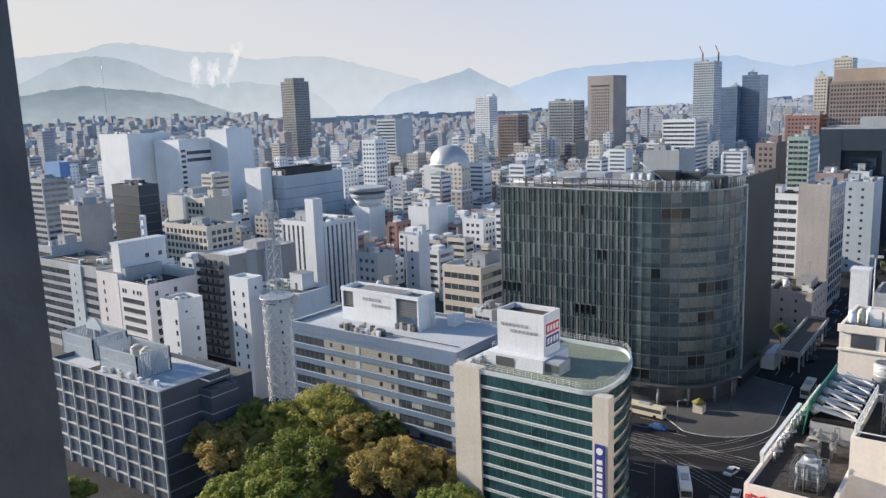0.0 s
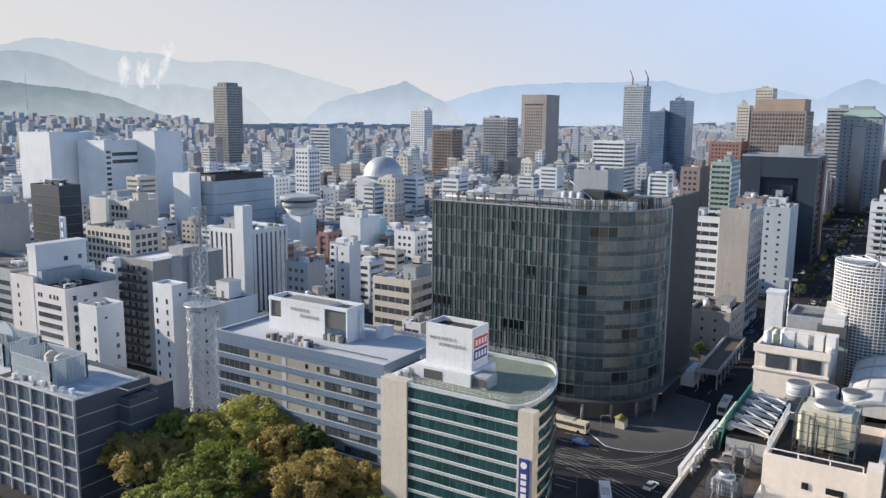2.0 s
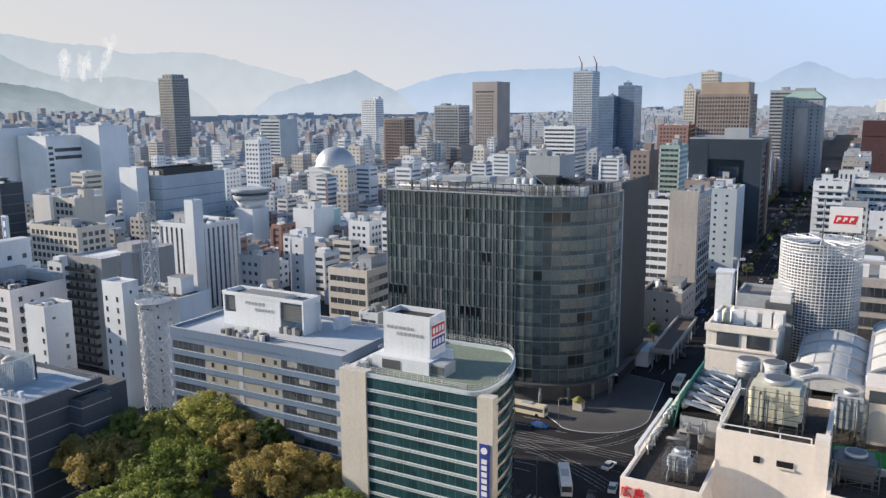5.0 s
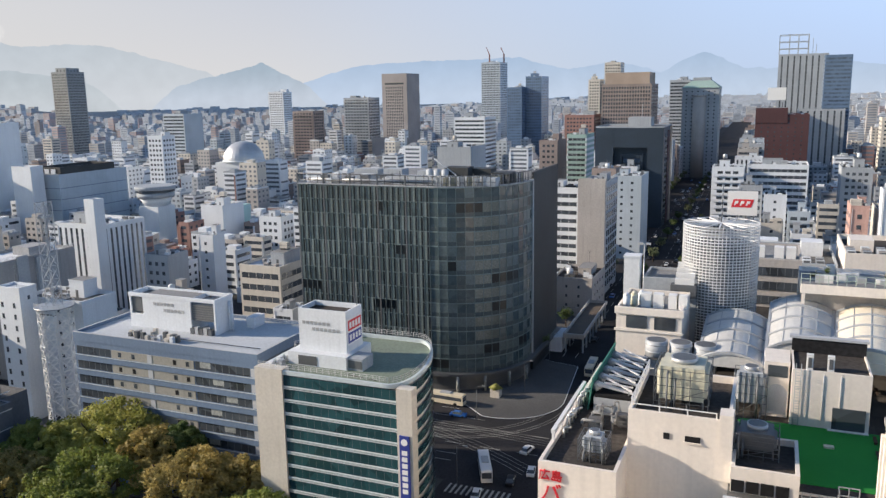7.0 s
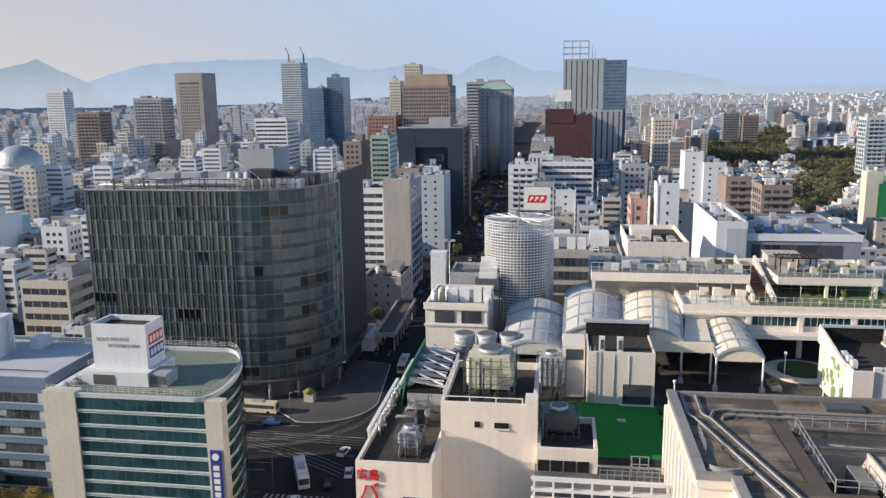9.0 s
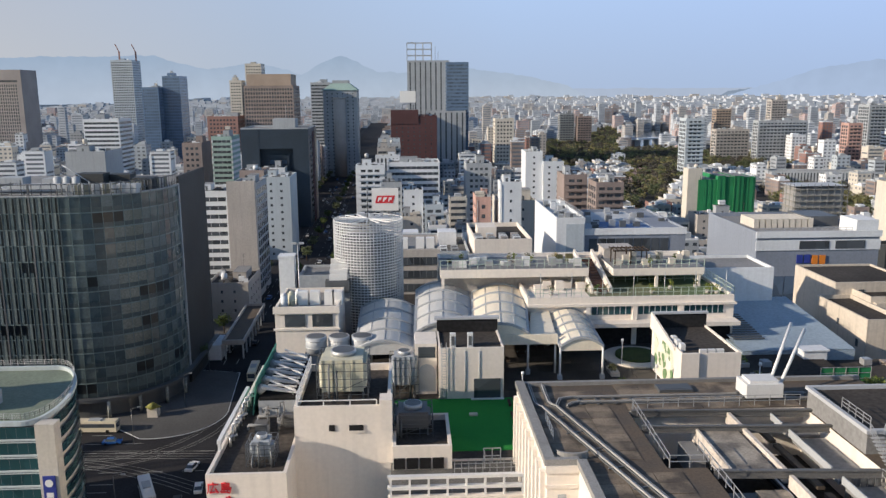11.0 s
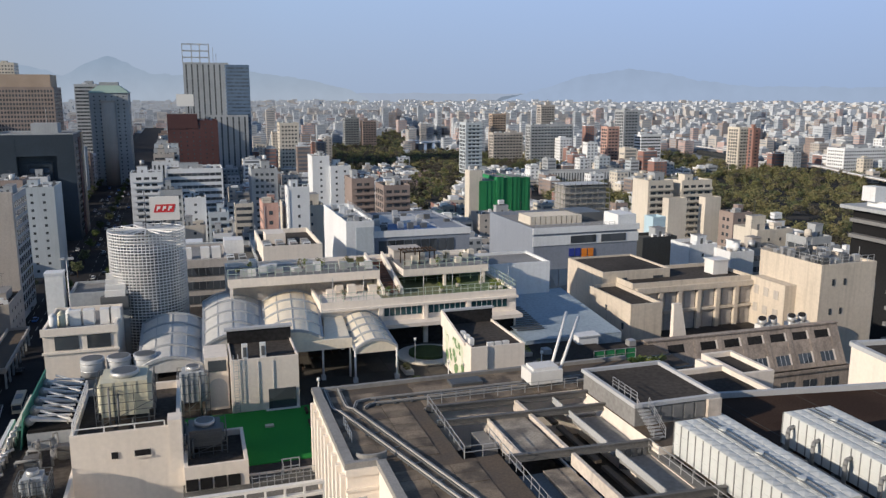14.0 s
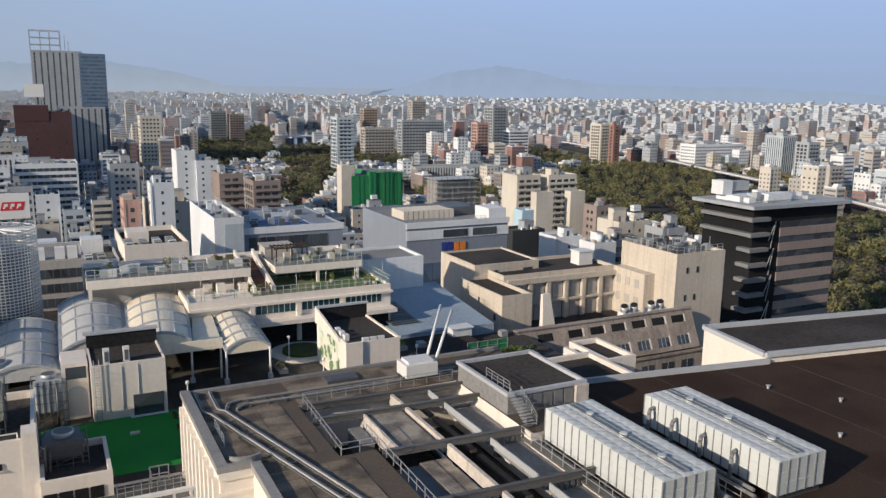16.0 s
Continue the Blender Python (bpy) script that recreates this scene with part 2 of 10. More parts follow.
    def parapet(self, x0, x1, y0, y1, z0, z1, t=0.3, m=0):
        """A closed wall ring round a roof, one connected piece."""
        k = len(self.v)
        for a, b, c, d in ((x0, x1, y0, y1), (x0 + t, x1 - t, y0 + t, y1 - t)):
            for z in (z0, z1):
                self.v += [(a, c, z), (b, c, z), (b, d, z), (a, d, z)]
        for i in range(4):
            j = (i + 1) % 4
            for f in ((i, j, 4 + j, 4 + i), (8 + j, 8 + i, 12 + i, 12 + j), (4 + i, 4 + j, 12 + j, 12 + i), (j, i, 8 + i, 8 + j)):
                self.f.append(tuple(k + q for q in f))
                self.m.append(m)
                self.smooth.append(False)
        return self

    def rail(self, p, q, h=1.1, step=1.6, r=0.03, m=0, bars=3):
        p, q = Vector(p), Vector(q)
        n = max(1, round((q - p).length / step))
        up = Vector((0, 0, h))
        for i in range(n + 1):
            e = p.lerp(q, i / n)
            self.rod(e, e + up, r * 1.2, m, 4)
        for i in range(bars):
            s = up * ((i + 1) / bars)
            self.rod(p + s, q + s, r, m, 4)
        return self

    def mesh(self, name, mats):
        me = bpy.data.meshes.new(name)
        me.from_pydata(self.v, [], self.f)
        for key in mats:
            me.materials.append(MATS[key])
        me.polygons.foreach_set("material_index", self.m)
        me.polygons.foreach_set("use_smooth", self.smooth)
        me.update()
        return me


def part(name, solid, mats, parent, label="", at=None):
    me = solid.mesh(name, mats) if isinstance(solid, Solid) else solid
    ob = new(name, me)
    ob.parent = parent
    if at is not None:
        ob.matrix_basis = at
    return tagged(ob, label)


def thing(name, label, category, x, y, z=0.0, rz=0.0, group="", kind=""):
    ob = new(name)
    ob.empty_display_size = 0.5
    ob.matrix_basis = pose(x, y, z, 0, 0, rz)
    return tagged(ob, label, category, group, kind)


def single(name, solid, mats, label, category="", x=0, y=0, z=0, rz=0, group="", kind=""):
    ob = new(name, solid.mesh(name, mats) if isinstance(solid, Solid) else solid)
    ob.matrix_basis = pose(x, y, z, 0, 0, rz)
    return tagged(ob, label, category, group, kind)


def sides(w, d, inset=0.0):
    """The four walls of a block centred on the origin: start, direction, outward normal, length."""
    a, b = w / 2, d / 2
    return ((Vector((-a, -b, 0)), Vector((1, 0, 0)), Vector((0, -1, 0)), w), (Vector((a, -b, 0)), Vector((0, 1, 0)), Vector((1, 0, 0)), d),
            (Vector((a, b, 0)), Vector((-1, 0, 0)), Vector((0, 1, 0)), w), (Vector((-a, b, 0)), Vector((0, -1, 0)), Vector((-1, 0, 0)), d))


def plate(s, start, way, out, a, b, z0, z1, o0, o1, m):
    """A slab on a wall from a to b along it, o0 to o1 proud of it."""
    p = [start + way * a + out * o0, start + way * b + out * o0, start + way * b + out * o1, start + way * a + out * o1]
    s.prism([(v.x, v.y) for v in p], z0, z1, m)


def band_cuts(length, style):
    """Where glass and wall alternate along one wall of a storey: (from, to, is glass)."""
    if style == "ribbon":
        n = max(1, round((length - 1.6) / 3.2))
        edges = [0.8 + (length - 1.6) * i / n for i in range(n + 1)]
        half = 0.07
    elif style == "fins":
        n = max(1, round((length - 0.8) / 2.6))
        edges = [0.4 + (length - 0.8) * i / n for i in range(n + 1)]
        half = 0.8
    elif style == "strips":
        n = max(1, round((length - 0.8) / 5.5))
        edges = [0.4 + (length - 0.8) * i / n for i in range(n + 1)]
        half = 2.0
    else:
        step, wide = {"frame": (3.2, 2.2), "punched": (3.0, 1.7), "grid": (2.4, 1.5), "few": (5.0, 1.2), "balcony": (4.0, 2.8)}[style]
        n = max(1, int((length - 1.0) / step))
        edges = [length / 2 + (i - n / 2) * step for i in range(n + 1)]
        half = (step - wide) / 2
    out, at = [], 0.0
    for e, g in zip(edges, edges[1:]):
        if g - e <= 2 * half + 0.1:
            continue
        out += [(at, e + half, False), (e + half, g - half, True)]
        at = g - half
    out.append((at, length, False))
    return out


def window_ring(w, d, style, z0, z1, proud=0.04, shut=()):
    """One storey's band of windows round a block, one closed ring: 0 glass, 1 wall."""
    s = Solid()
    outer, inner, kinds = [], [], []
    for k, (start, way, out, length) in enumerate(sides(w + 2 * proud, d + 2 * proud)):
        for u0, u1, pane in [(0.0, length, False)] if k in shut else band_cuts(length, style):
            q = start + way * u0
            outer.append((q.x, q.y))
            q = q - out * (proud + 0.08)
            inner.append((max(-w / 2 + 0.08, min(w / 2 - 0.08, q.x)), max(-d / 2 + 0.08, min(d / 2 - 0.08, q.y))))
            kinds.append(0 if pane else 1)
    n = len(outer)
    s.v = [(x, y, z0) for x, y in outer] + [(x, y, z1) for x, y in outer] + [(x, y, z0) for x, y in inner] + [(x, y, z1) for x, y in inner]
    for i in range(n):
        j = (i + 1) % n
        for f, m in (((i, j, n + j, n + i), kinds[i]), ((n + i, n + j, 3 * n + j, 3 * n + i), 1), ((j, i, 2 * n + i, 2 * n + j), 1)):
            s.f.append(f)
            s.m.append(m)
            s.smooth.append(False)
    return s


def strip(x0, x1, y0, y1, z0, z1, step, half=0.05):
    """A window band facing -y, one piece: panes (0) between mullions (1)."""
    s = Solid()
    n = max(1, round((x1 - x0) / step))
    xs, kinds = [x0], []
    for i in range(n):
        e, g = x0 + (x1 - x0) * i / n, x0 + (x1 - x0) * (i + 1) / n
        xs += [e + half, g - half, g]
        kinds += [1, 0, 1]
    k = len(xs)
    s.v = [(x, y0, z) for z in (z0, z1) for x in xs] + [(x, y1, z) for z in (z0, z1) for x in xs]
    for i in range(k - 1):
        for f, m in (((i, i + 1, k + i + 1, k + i), kinds[i]), ((k + i, k + i + 1, 3 * k + i + 1, 3 * k + i), 1), ((i + 1, i, 2 * k + i, 2 * k + i + 1), 1)):
            s.f.append(f)
            s.m.append(m)
            s.smooth.append(False)
    s.f += [(0, k, 3 * k, 2 * k), (k - 1, 3 * k - 1, 4 * k - 1, 2 * k - 1)]
    s.m += [1, 1]
    s.smooth += [False, False]
    return s


def balcony_slab(w, fh):
    """Floor slab and solid front of a balcony along a wall of width w, one piece."""
    a = w / 2 - 0.3
    prof = [(0.1, 0), (-1.2, 0), (-1.2, fh * 0.40), (-1.06, fh * 0.40), (-1.06, 0.16), (0.1, 0.16)]
    s = Solid()
    n = len(prof)
    s.v = [(x, y, z) for x in (-a, a) for y, z in prof]
    for i in range(n):
        j = (i + 1) % n
        s.f.append((i, j, n + j, n + i))
        s.m.append(0)
        s.smooth.append(False)
    s.f += [(3, 2, 1, 4), (4, 1, 0, 5), (n + 4, n + 1, n + 2, n + 3), (n + 5, n, n + 1, n + 4)]
    s.m += [0] * 4
    s.smooth += [False] * 4
    return s


SINGLE = {"frame": (3.2, 2.2, 0.2, 0.8), "punched": (3.0, 1.4, 0.30, 0.70), "grid": (2.4, 1.5, 0.22, 0.80), "few": (4.6, 0.8, 0.38, 0.68)}  # step, width, sill, head
FRAME_OF = {"bank_stone": "metal_dark", "tan": "tan", "darkstone": "darkstone", "oxblood": "oxblood", "greybalc": "metal_dark", "white": "white", "cream": "cream", "beige": "beige", "grey": "grey", "bluegrey": "bluegrey", "brown": "brown", "red": "red", "black": "metal_dark", "teal": "white", "salmon": "salmon", "olive": "olive", "charcoal": "metal_dark", "mint_pale": "mint_pale", "sky_wall": "sky_wall", "pink_white": "pink_white", "blueglass": "blueglass"}
TAKEN = []  # footprints already built: x, y, half width, half depth


ROOF_MESH = {}


def roof_mesh(kind, wall="white"):
    """Shared meshes for what stands on the city's roofs."""
    key = (kind, wall)
    if key not in ROOF_MESH:
        s = Solid()
        if kind == "air_unit":
            s.box(-0.9, 0.9, -0.45, 0.45, 0.2, 1.5, 0).box(-0.8, -0.6, -0.4, 0.4, 0, 0.2, 1).box(0.6, 0.8, -0.4, 0.4, 0, 0.2, 1).box(-0.7, 0.7, -0.47, -0.45, 0.5, 1.3, 1)
        elif kind == "water_tank":
            s.disc(0, 0, 0.9, 3.0, 1.15, 12, 0).disc(0, 0, 3.0, 3.35, 1.15, 12, 0, None, 0.25)
            for x in (-0.7, 0.7):
                for y in (-0.7, 0.7):
                    s.box(x - 0.1, x + 0.1, y - 0.1, y + 0.1, 0, 0.9, 1)
        elif kind == "panel_tank":
            s.box(-1.6, 1.6, -1.1, 1.1, 0.6, 2.7, 0).box(-1.65, 1.65, -1.15, 1.15, 1.6, 1.68, 1)
            for x in (-1.3, 0, 1.3):
                s.box(x - 0.15, x + 0.15, -1.0, 1.0, 0, 0.6, 1)
        elif kind == "antenna":
            s.rod((0, 0, 0), (0, 0, 5.5), 0.06, 1, 4).rod((-0.8, 0, 5.2), (0.8, 0, 5.2), 0.05, 1, 4).rod((-0.5, 0, 4.6), (0.5, 0, 4.6), 0.05, 1, 4)
        ROOF_MESH[key] = s.mesh(kind, [wall, "metal_dark"])
    return ROOF_MESH[key]


def roof_things(b, w, d, h, rng, wall, near):
    """Stair head, tanks, cabinets, pipes and mast on a flat roof."""
    if min(w, d) < 5:
        return
    a, c = w * rng.uniform(0.22, 0.4), d * rng.uniform(0.25, 0.45)
    cx, cy = rng.choice((-1, 1)) * rng.uniform(0.08, 0.25) * w, rng.uniform(-0.1, 0.25) * d
    top = h + rng.uniform(2.6, 4.6)
    s = Solid().box(cx - a / 2, cx + a / 2, cy - c / 2, cy + c / 2, h, top, 0, 1).box(cx - a / 2 - 0.15, cx + a / 2 + 0.15, cy - c / 2 - 0.15, cy + c / 2 + 0.15, top, top + 0.25, 0, 1)
    s.box(cx - 0.45, cx + 0.45, cy - c / 2 - 0.03, cy - c / 2 + 0.1, h, h + 2.0, 2)
    part("stair_head", s, [wall if rng.random() < 0.7 else "grey", "roof", "metal_dark"], b)
    if rng.random() < 0.55:
        kind = rng.choice(("water_tank", "panel_tank"))
        on = rng.random() < 0.5 and a > 3.6 and c > 3
        x, y = (cx, cy) if on else (-cx, -0.25 * d)
        part(kind, roof_mesh(kind, rng.choice(("cream", "white", "metal"))), None, b, at=pose(x, y, top + 0.25 if on else h))
    if rng.random() < 0.4:
        part("antenna", roof_mesh("antenna"), None, b, at=pose(cx, cy + c * 0.3, top))
    spots = [(rng.uniform(-0.42, 0.42) * w, rng.uniform(-0.42, 0.42) * d) for _ in range(int(w * d / 40) + 3)]
    spots = [(x, y) for x, y in spots if abs(x - cx) > a / 2 + 1 or abs(y - cy) > c / 2 + 0.7]
    if near:
        for x, y in spots[:6]:
            part("air_unit", roof_mesh("air_unit", rng.choice(("white", "grey", "beige"))), None, b, at=pose(x, y, h, 0, 0, rng.choice((0, 0, 90))))
        return
    u = Solid()
    for x, y in spots:
        e = rng.uniform(0.5, 1.2)
        u.box(x - e, x + e, y - 0.5, y + 0.5, h, h + rng.uniform(0.8, 1.8), rng.choice((0, 1, 0)))
    for _ in range(2):
        y = rng.uniform(-0.4, 0.4) * d
        u.rod((-0.42 * w, y, h + 0.35), (0.42 * w, y, h + 0.35), 0.12, 1, 5)
    if u.f:
        tagged(part("roof_clutter", u, ["white", "metal_dark"], b), kind="stuff")


def building(name, label, category, x, y, w, d, h, wall, style, fh=3.5, rz=0.0, plant=True, group="", shut=None):
    """A flat-roofed city block with its storeys, windows, parapet and roof plant."""
    rng = random.Random(int(abs(x) * 7 + abs(y) * 13 + h))
    b = thing(name, label, category, x, y, 0, rz, group)
    TAKEN.append((x, y, w / 2 + 3, d / 2 + 3))
    s = Solid().box(-w / 2, w / 2, -d / 2, d / 2, 0, h, 0, 1)
    part("parapet", Solid().parapet(-w / 2 - 0.02, w / 2 + 0.02, -d / 2 - 0.02, d / 2 + 0.02, h - 0.3, h + 1.0, 0.35, 0), [wall], b)
    part("wall", s, [wall, rng.choice(("roof", "roof_light", "roof", "roof_dark", "roof_worn"))], b)
    if shut is None:
        shut = () if category in ("tower", "hotel") or style in ("grid", "strips") else tuple(k for k in (1, 3) if rng.random() < 0.5)
    pane = "glass_blue" if wall == "blueglass" else "glass"
    if plant:
        roof_things(b, w, d, h, rng, wall, math.hypot(x, y) < 300)
    if style not in ("strips", "blank") and category == "building" and rng.random() < 0.3 and math.hypot(x, y) < 420:
        k = rng.choice((-1, 1))
        part("drain_pipe", Solid().rod((k * (w / 2 - 0.5), -d / 2 - 0.12, 0), (k * (w / 2 - 0.5), -d / 2 - 0.12, h), 0.09, 0, 5), ["metal"], b)
    if style in SINGLE and math.hypot(x, y) < 330:
        step, ww, lo, hi = SINGLE[style]
        me = Solid().box(-ww / 2, ww / 2, -0.03, 0.1, 0, fh * (hi - lo), 0).box(-ww / 2 - 0.1, ww / 2 + 0.1, -0.12, 0.1, -0.14, 0, 1).mesh("window", [pane, FRAME_OF[wall]])
        for turn, (start, way, out, length) in zip((0, 90, 180, 270), sides(w, d)):
            if turn // 90 in shut:
                continue
            count = max(1, int((length - 1.2) / step))
            for k in range(max(1, int((h - 1.5) / fh))):
                for i in range(count):
                    p = start + way * (length / 2 + (i - (count - 1) / 2) * step)
                    part("window", me, None, b, at=pose(p.x, p.y, h - 0.8 - fh * (k + 1) + fh * lo, 0, 0, turn))
    elif style != "blank":
        n = max(1, int((h - 1.5) / fh))
        lo, hi = {"ribbon": (0.30, 0.78), "fins": (0.01, 0.99), "strips": (0.05, 0.98), "punched": (0.28, 0.72), "frame": (0.2, 0.8), "grid": (0.22, 0.80), "few": (0.35, 0.68), "balcony": (0.08, 0.78)}[style]
        me = window_ring(w, d, style, fh * lo, fh * hi, shut=shut).mesh("window", [pane, FRAME_OF[wall]])
        slab = balcony_slab(w, fh).mesh("balcony", [FRAME_OF[wall]]) if style == "balcony" else None
        for i in range(n):
            z = h - 0.8 - fh * (i + 1)
            part("window", me, None, b, at=pose(0, 0, z))
            if slab:
                part("balcony", slab, None, b, at=pose(0, -d / 2, z))
    return b


# ---- ground, roads, water ----
def ring_sheet(r, n=96):
    return [(r * math.cos(2 * math.pi * i / n), r * math.sin(2 * math.pi * i / n)) for i in range(n)]


single("ground", Solid().prism(ring_sheet(4900), -2, 0), ["ground"], "grey city ground reaching the horizon", "ground", kind="structure")


def street_x(y):
    """Middle of the long avenue at a distance y."""
    return -48.5 - max(0, y - 230) * 0.0145


av = Solid()
for y0, y1, a0, a1 in ((195, 540, 14, 14), (540, 900, 22, 24), (900, 1500, 24, 22), (1500, 2600, 22, 20)):
    av.face([(street_x(y0) - a0, y0, 0.05), (street_x(y0) + a0 + 4, y0, 0.05), (street_x(y1) + a1 + 4, y1, 0.05), (street_x(y1) - a1, y1, 0.05)])
av.face([(-700, 148, 0.05), (700, 148, 0.05), (700, 195, 0.05), (-700, 195, 0.05)])
av.face([(-62, 60, 0.05), (-24, 60, 0.05), (-24, 148, 0.05), (-62, 148, 0.05)])
single("road", av, ["asphalt"], "asphalt avenue and crossing, coloured dark for morning shade", "road", kind="structure")

mk = Solid()
for dx in (-9, -5, 5, 9):
    y = 215
    while y < 700:
        mk.face([(street_x(y) + dx - 0.1, y, 0.07), (street_x(y) + dx + 0.1, y, 0.07), (street_x(y + 5) + dx + 0.1, y + 5, 0.07), (street_x(y + 5) + dx - 0.1, y + 5, 0.07)])
        y += 11
for y in (157, 160.5, 166, 176, 181, 186):
    x = -420
    while x < 300:
        if not -64 < x < -36 or y in (166, 176):
            mk.face([(x, y, 0.07), (x + 5, y, 0.07), (x + 5, y + 0.18, 0.07), (x, y + 0.18, 0.07)])
        x += 9
for k in range(9):
    mk.face([(-86 - k * 1.0, 186, 0.07), (-85.5 - k * 1.0, 186, 0.07), (-82.5 - k * 1.0, 191, 0.07), (-83 - k * 1.0, 191, 0.07)])
for r in (24.4, 25.4, 28.2, 29.2):  # curved rails of the tram across the junction
    for i in range(14):
        a, b = math.pi / 2 * i / 14, math.pi / 2 * (i + 1) / 14
        cx, cy = -75, 197
        mk.face([(cx + r * math.sin(a), cy - r * math.cos(a), 0.075), (cx + (r + 0.12) * math.sin(a), cy - (r + 0.12) * math.cos(a), 0.075),
                 (cx + (r + 0.12) * math.sin(b), cy - (r + 0.12) * math.cos(b), 0.075), (cx + r * math.sin(b), cy - r * math.cos(b), 0.075)])
def rail_line(p, q, e):
    """A tram rail bending from p by q to e."""
    bend_at = lambda u: Vector(p) * (1 - u) ** 2 + Vector(q) * 2 * u * (1 - u) + Vector(e) * u * u
    for i in range(10):
        a, b = bend_at(i / 10), bend_at((i + 1) / 10)
        mk.face([(a.x, a.y - 0.055, 0.078), (b.x, b.y - 0.055, 0.078), (b.x, b.y + 0.055, 0.078), (a.x, a.y + 0.055, 0.078)])


for k in range(4):
    rail_line((-110, 178.2 - 1.3 * k), (-72, 177.2 - 1.3 * k), (-46.5, 160.5 - 1.6 * k))
    rail_line((-110, 178.6 - 1.3 * k), (-70, 177.6 - 1.3 * k), (-36, 175.0 - 1.3 * k))
for k in range(12):
    mk.face([(-60 + k * 1.2, 143, 0.07), (-59.5 + k * 1.2, 143, 0.07), (-59.5 + k * 1.2, 147, 0.07), (-60 + k * 1.2, 147, 0.07)])
single("road_marking", mk, ["marking"], "white lane lines and tram rails on asphalt", "road marking", kind="structure")


def kerbed(poly, label):
    s = Solid().prism(poly, 0, 0.16)
    return single("pavement", s, ["pavement"], label, "pavement", kind="structure")


bow = [(-63.5 + 15.5 * math.sin(a), 199 - 15.5 * math.cos(a)) for a in np.linspace(-0.15, math.pi / 2, 12)]
edge_line = [(-84, 193), (-75, 191.4), (-69.5, 187.0)] + bow + [(-51, 229), (-62.5, 232)]
corner = [(-160, 194)] + edge_line + [(-62.5, 330), (-160, 330)]
kerb_line = Solid()
for (ax, ay), (bx, by) in zip(edge_line, edge_line[1:]):
    kerb_line.beam((ax, ay, 0.13), (bx, by, 0.13), 0.34, 0.2)
single("kerb", kerb_line, ["white"], "pale concrete kerb round the paved corner", "kerb", kind="structure")
kerbed(corner, "grey paved corner below the glass office block")
kerbed([(-400, 100), (-63, 100), (-63, 140), (-70, 147.5), (-400, 147.5)], "grey pavement along the crossing")
kerbed([(-33, 196), (60, 196), (60, 330), (-33, 330)], "grey pavement beside the avenue")

# ---- hotel round the camera ----
hotel = thing("hotel", "tall pale hotel tower with an open window", "hotel", 0, 0)
hs = Solid()
hs.box(-14, -0.86, 0.30, 0.37, 0, 112).box(3.0, 14, 0.30, 0.37, 0, 112).box(-0.86, 3.0, 0.30, 0.37, 0, 80.2).box(-0.86, 3.0, 0.30, 0.37, 84.0, 112)
hs.box(-14, -13.7, -30, 0.30, 0, 112).box(13.7, 14, -30, 0.30, 0, 112).box(-14, 14, -30.3, -30, 0, 112).box(-14, 14, -30.3, 0.37, 112, 112.5)
part("wall", hs, ["beige"], hotel)
part("room_shell", Solid().box(-3.6, 3.6, -4.2, 0.29, 80.0, 80.15).box(-3.6, 3.6, -4.2, 0.29, 84.1, 84.25).box(-3.7, -3.6, -4.2, 0.29, 80, 84.2).box(3.6, 3.7, -4.2, 0.29, 80, 84.2).box(-3.7, 3.7, -4.3, -4.2, 80, 84.2), ["beige"], hotel)
part("window_jamb", Solid().box(-0.857, -0.785, 0.26, 0.38, 80.2, 84.0), ["metal_dark"], hotel, "dark grey metal window jamb")

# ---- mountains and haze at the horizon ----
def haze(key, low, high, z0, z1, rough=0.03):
    """Far hills: painted haze that glows, paler towards the foot, mottled by woods."""
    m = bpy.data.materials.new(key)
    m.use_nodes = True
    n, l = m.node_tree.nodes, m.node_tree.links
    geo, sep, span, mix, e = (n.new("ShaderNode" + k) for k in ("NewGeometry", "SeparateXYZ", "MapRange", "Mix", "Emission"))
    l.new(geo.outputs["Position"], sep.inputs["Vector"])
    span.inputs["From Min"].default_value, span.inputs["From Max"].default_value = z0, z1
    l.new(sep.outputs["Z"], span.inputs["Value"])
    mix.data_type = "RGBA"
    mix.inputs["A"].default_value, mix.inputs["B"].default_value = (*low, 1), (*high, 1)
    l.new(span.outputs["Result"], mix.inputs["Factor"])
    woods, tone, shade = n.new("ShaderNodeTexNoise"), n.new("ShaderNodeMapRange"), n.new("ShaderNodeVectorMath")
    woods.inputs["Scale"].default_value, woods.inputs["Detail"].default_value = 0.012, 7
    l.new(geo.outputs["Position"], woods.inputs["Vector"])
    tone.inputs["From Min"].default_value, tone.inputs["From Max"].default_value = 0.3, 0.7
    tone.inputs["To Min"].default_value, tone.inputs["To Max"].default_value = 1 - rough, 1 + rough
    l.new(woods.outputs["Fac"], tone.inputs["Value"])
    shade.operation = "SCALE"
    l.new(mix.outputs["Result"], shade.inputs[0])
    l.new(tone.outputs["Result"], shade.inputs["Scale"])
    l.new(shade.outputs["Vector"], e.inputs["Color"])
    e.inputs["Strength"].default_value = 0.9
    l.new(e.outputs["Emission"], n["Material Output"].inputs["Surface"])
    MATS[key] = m


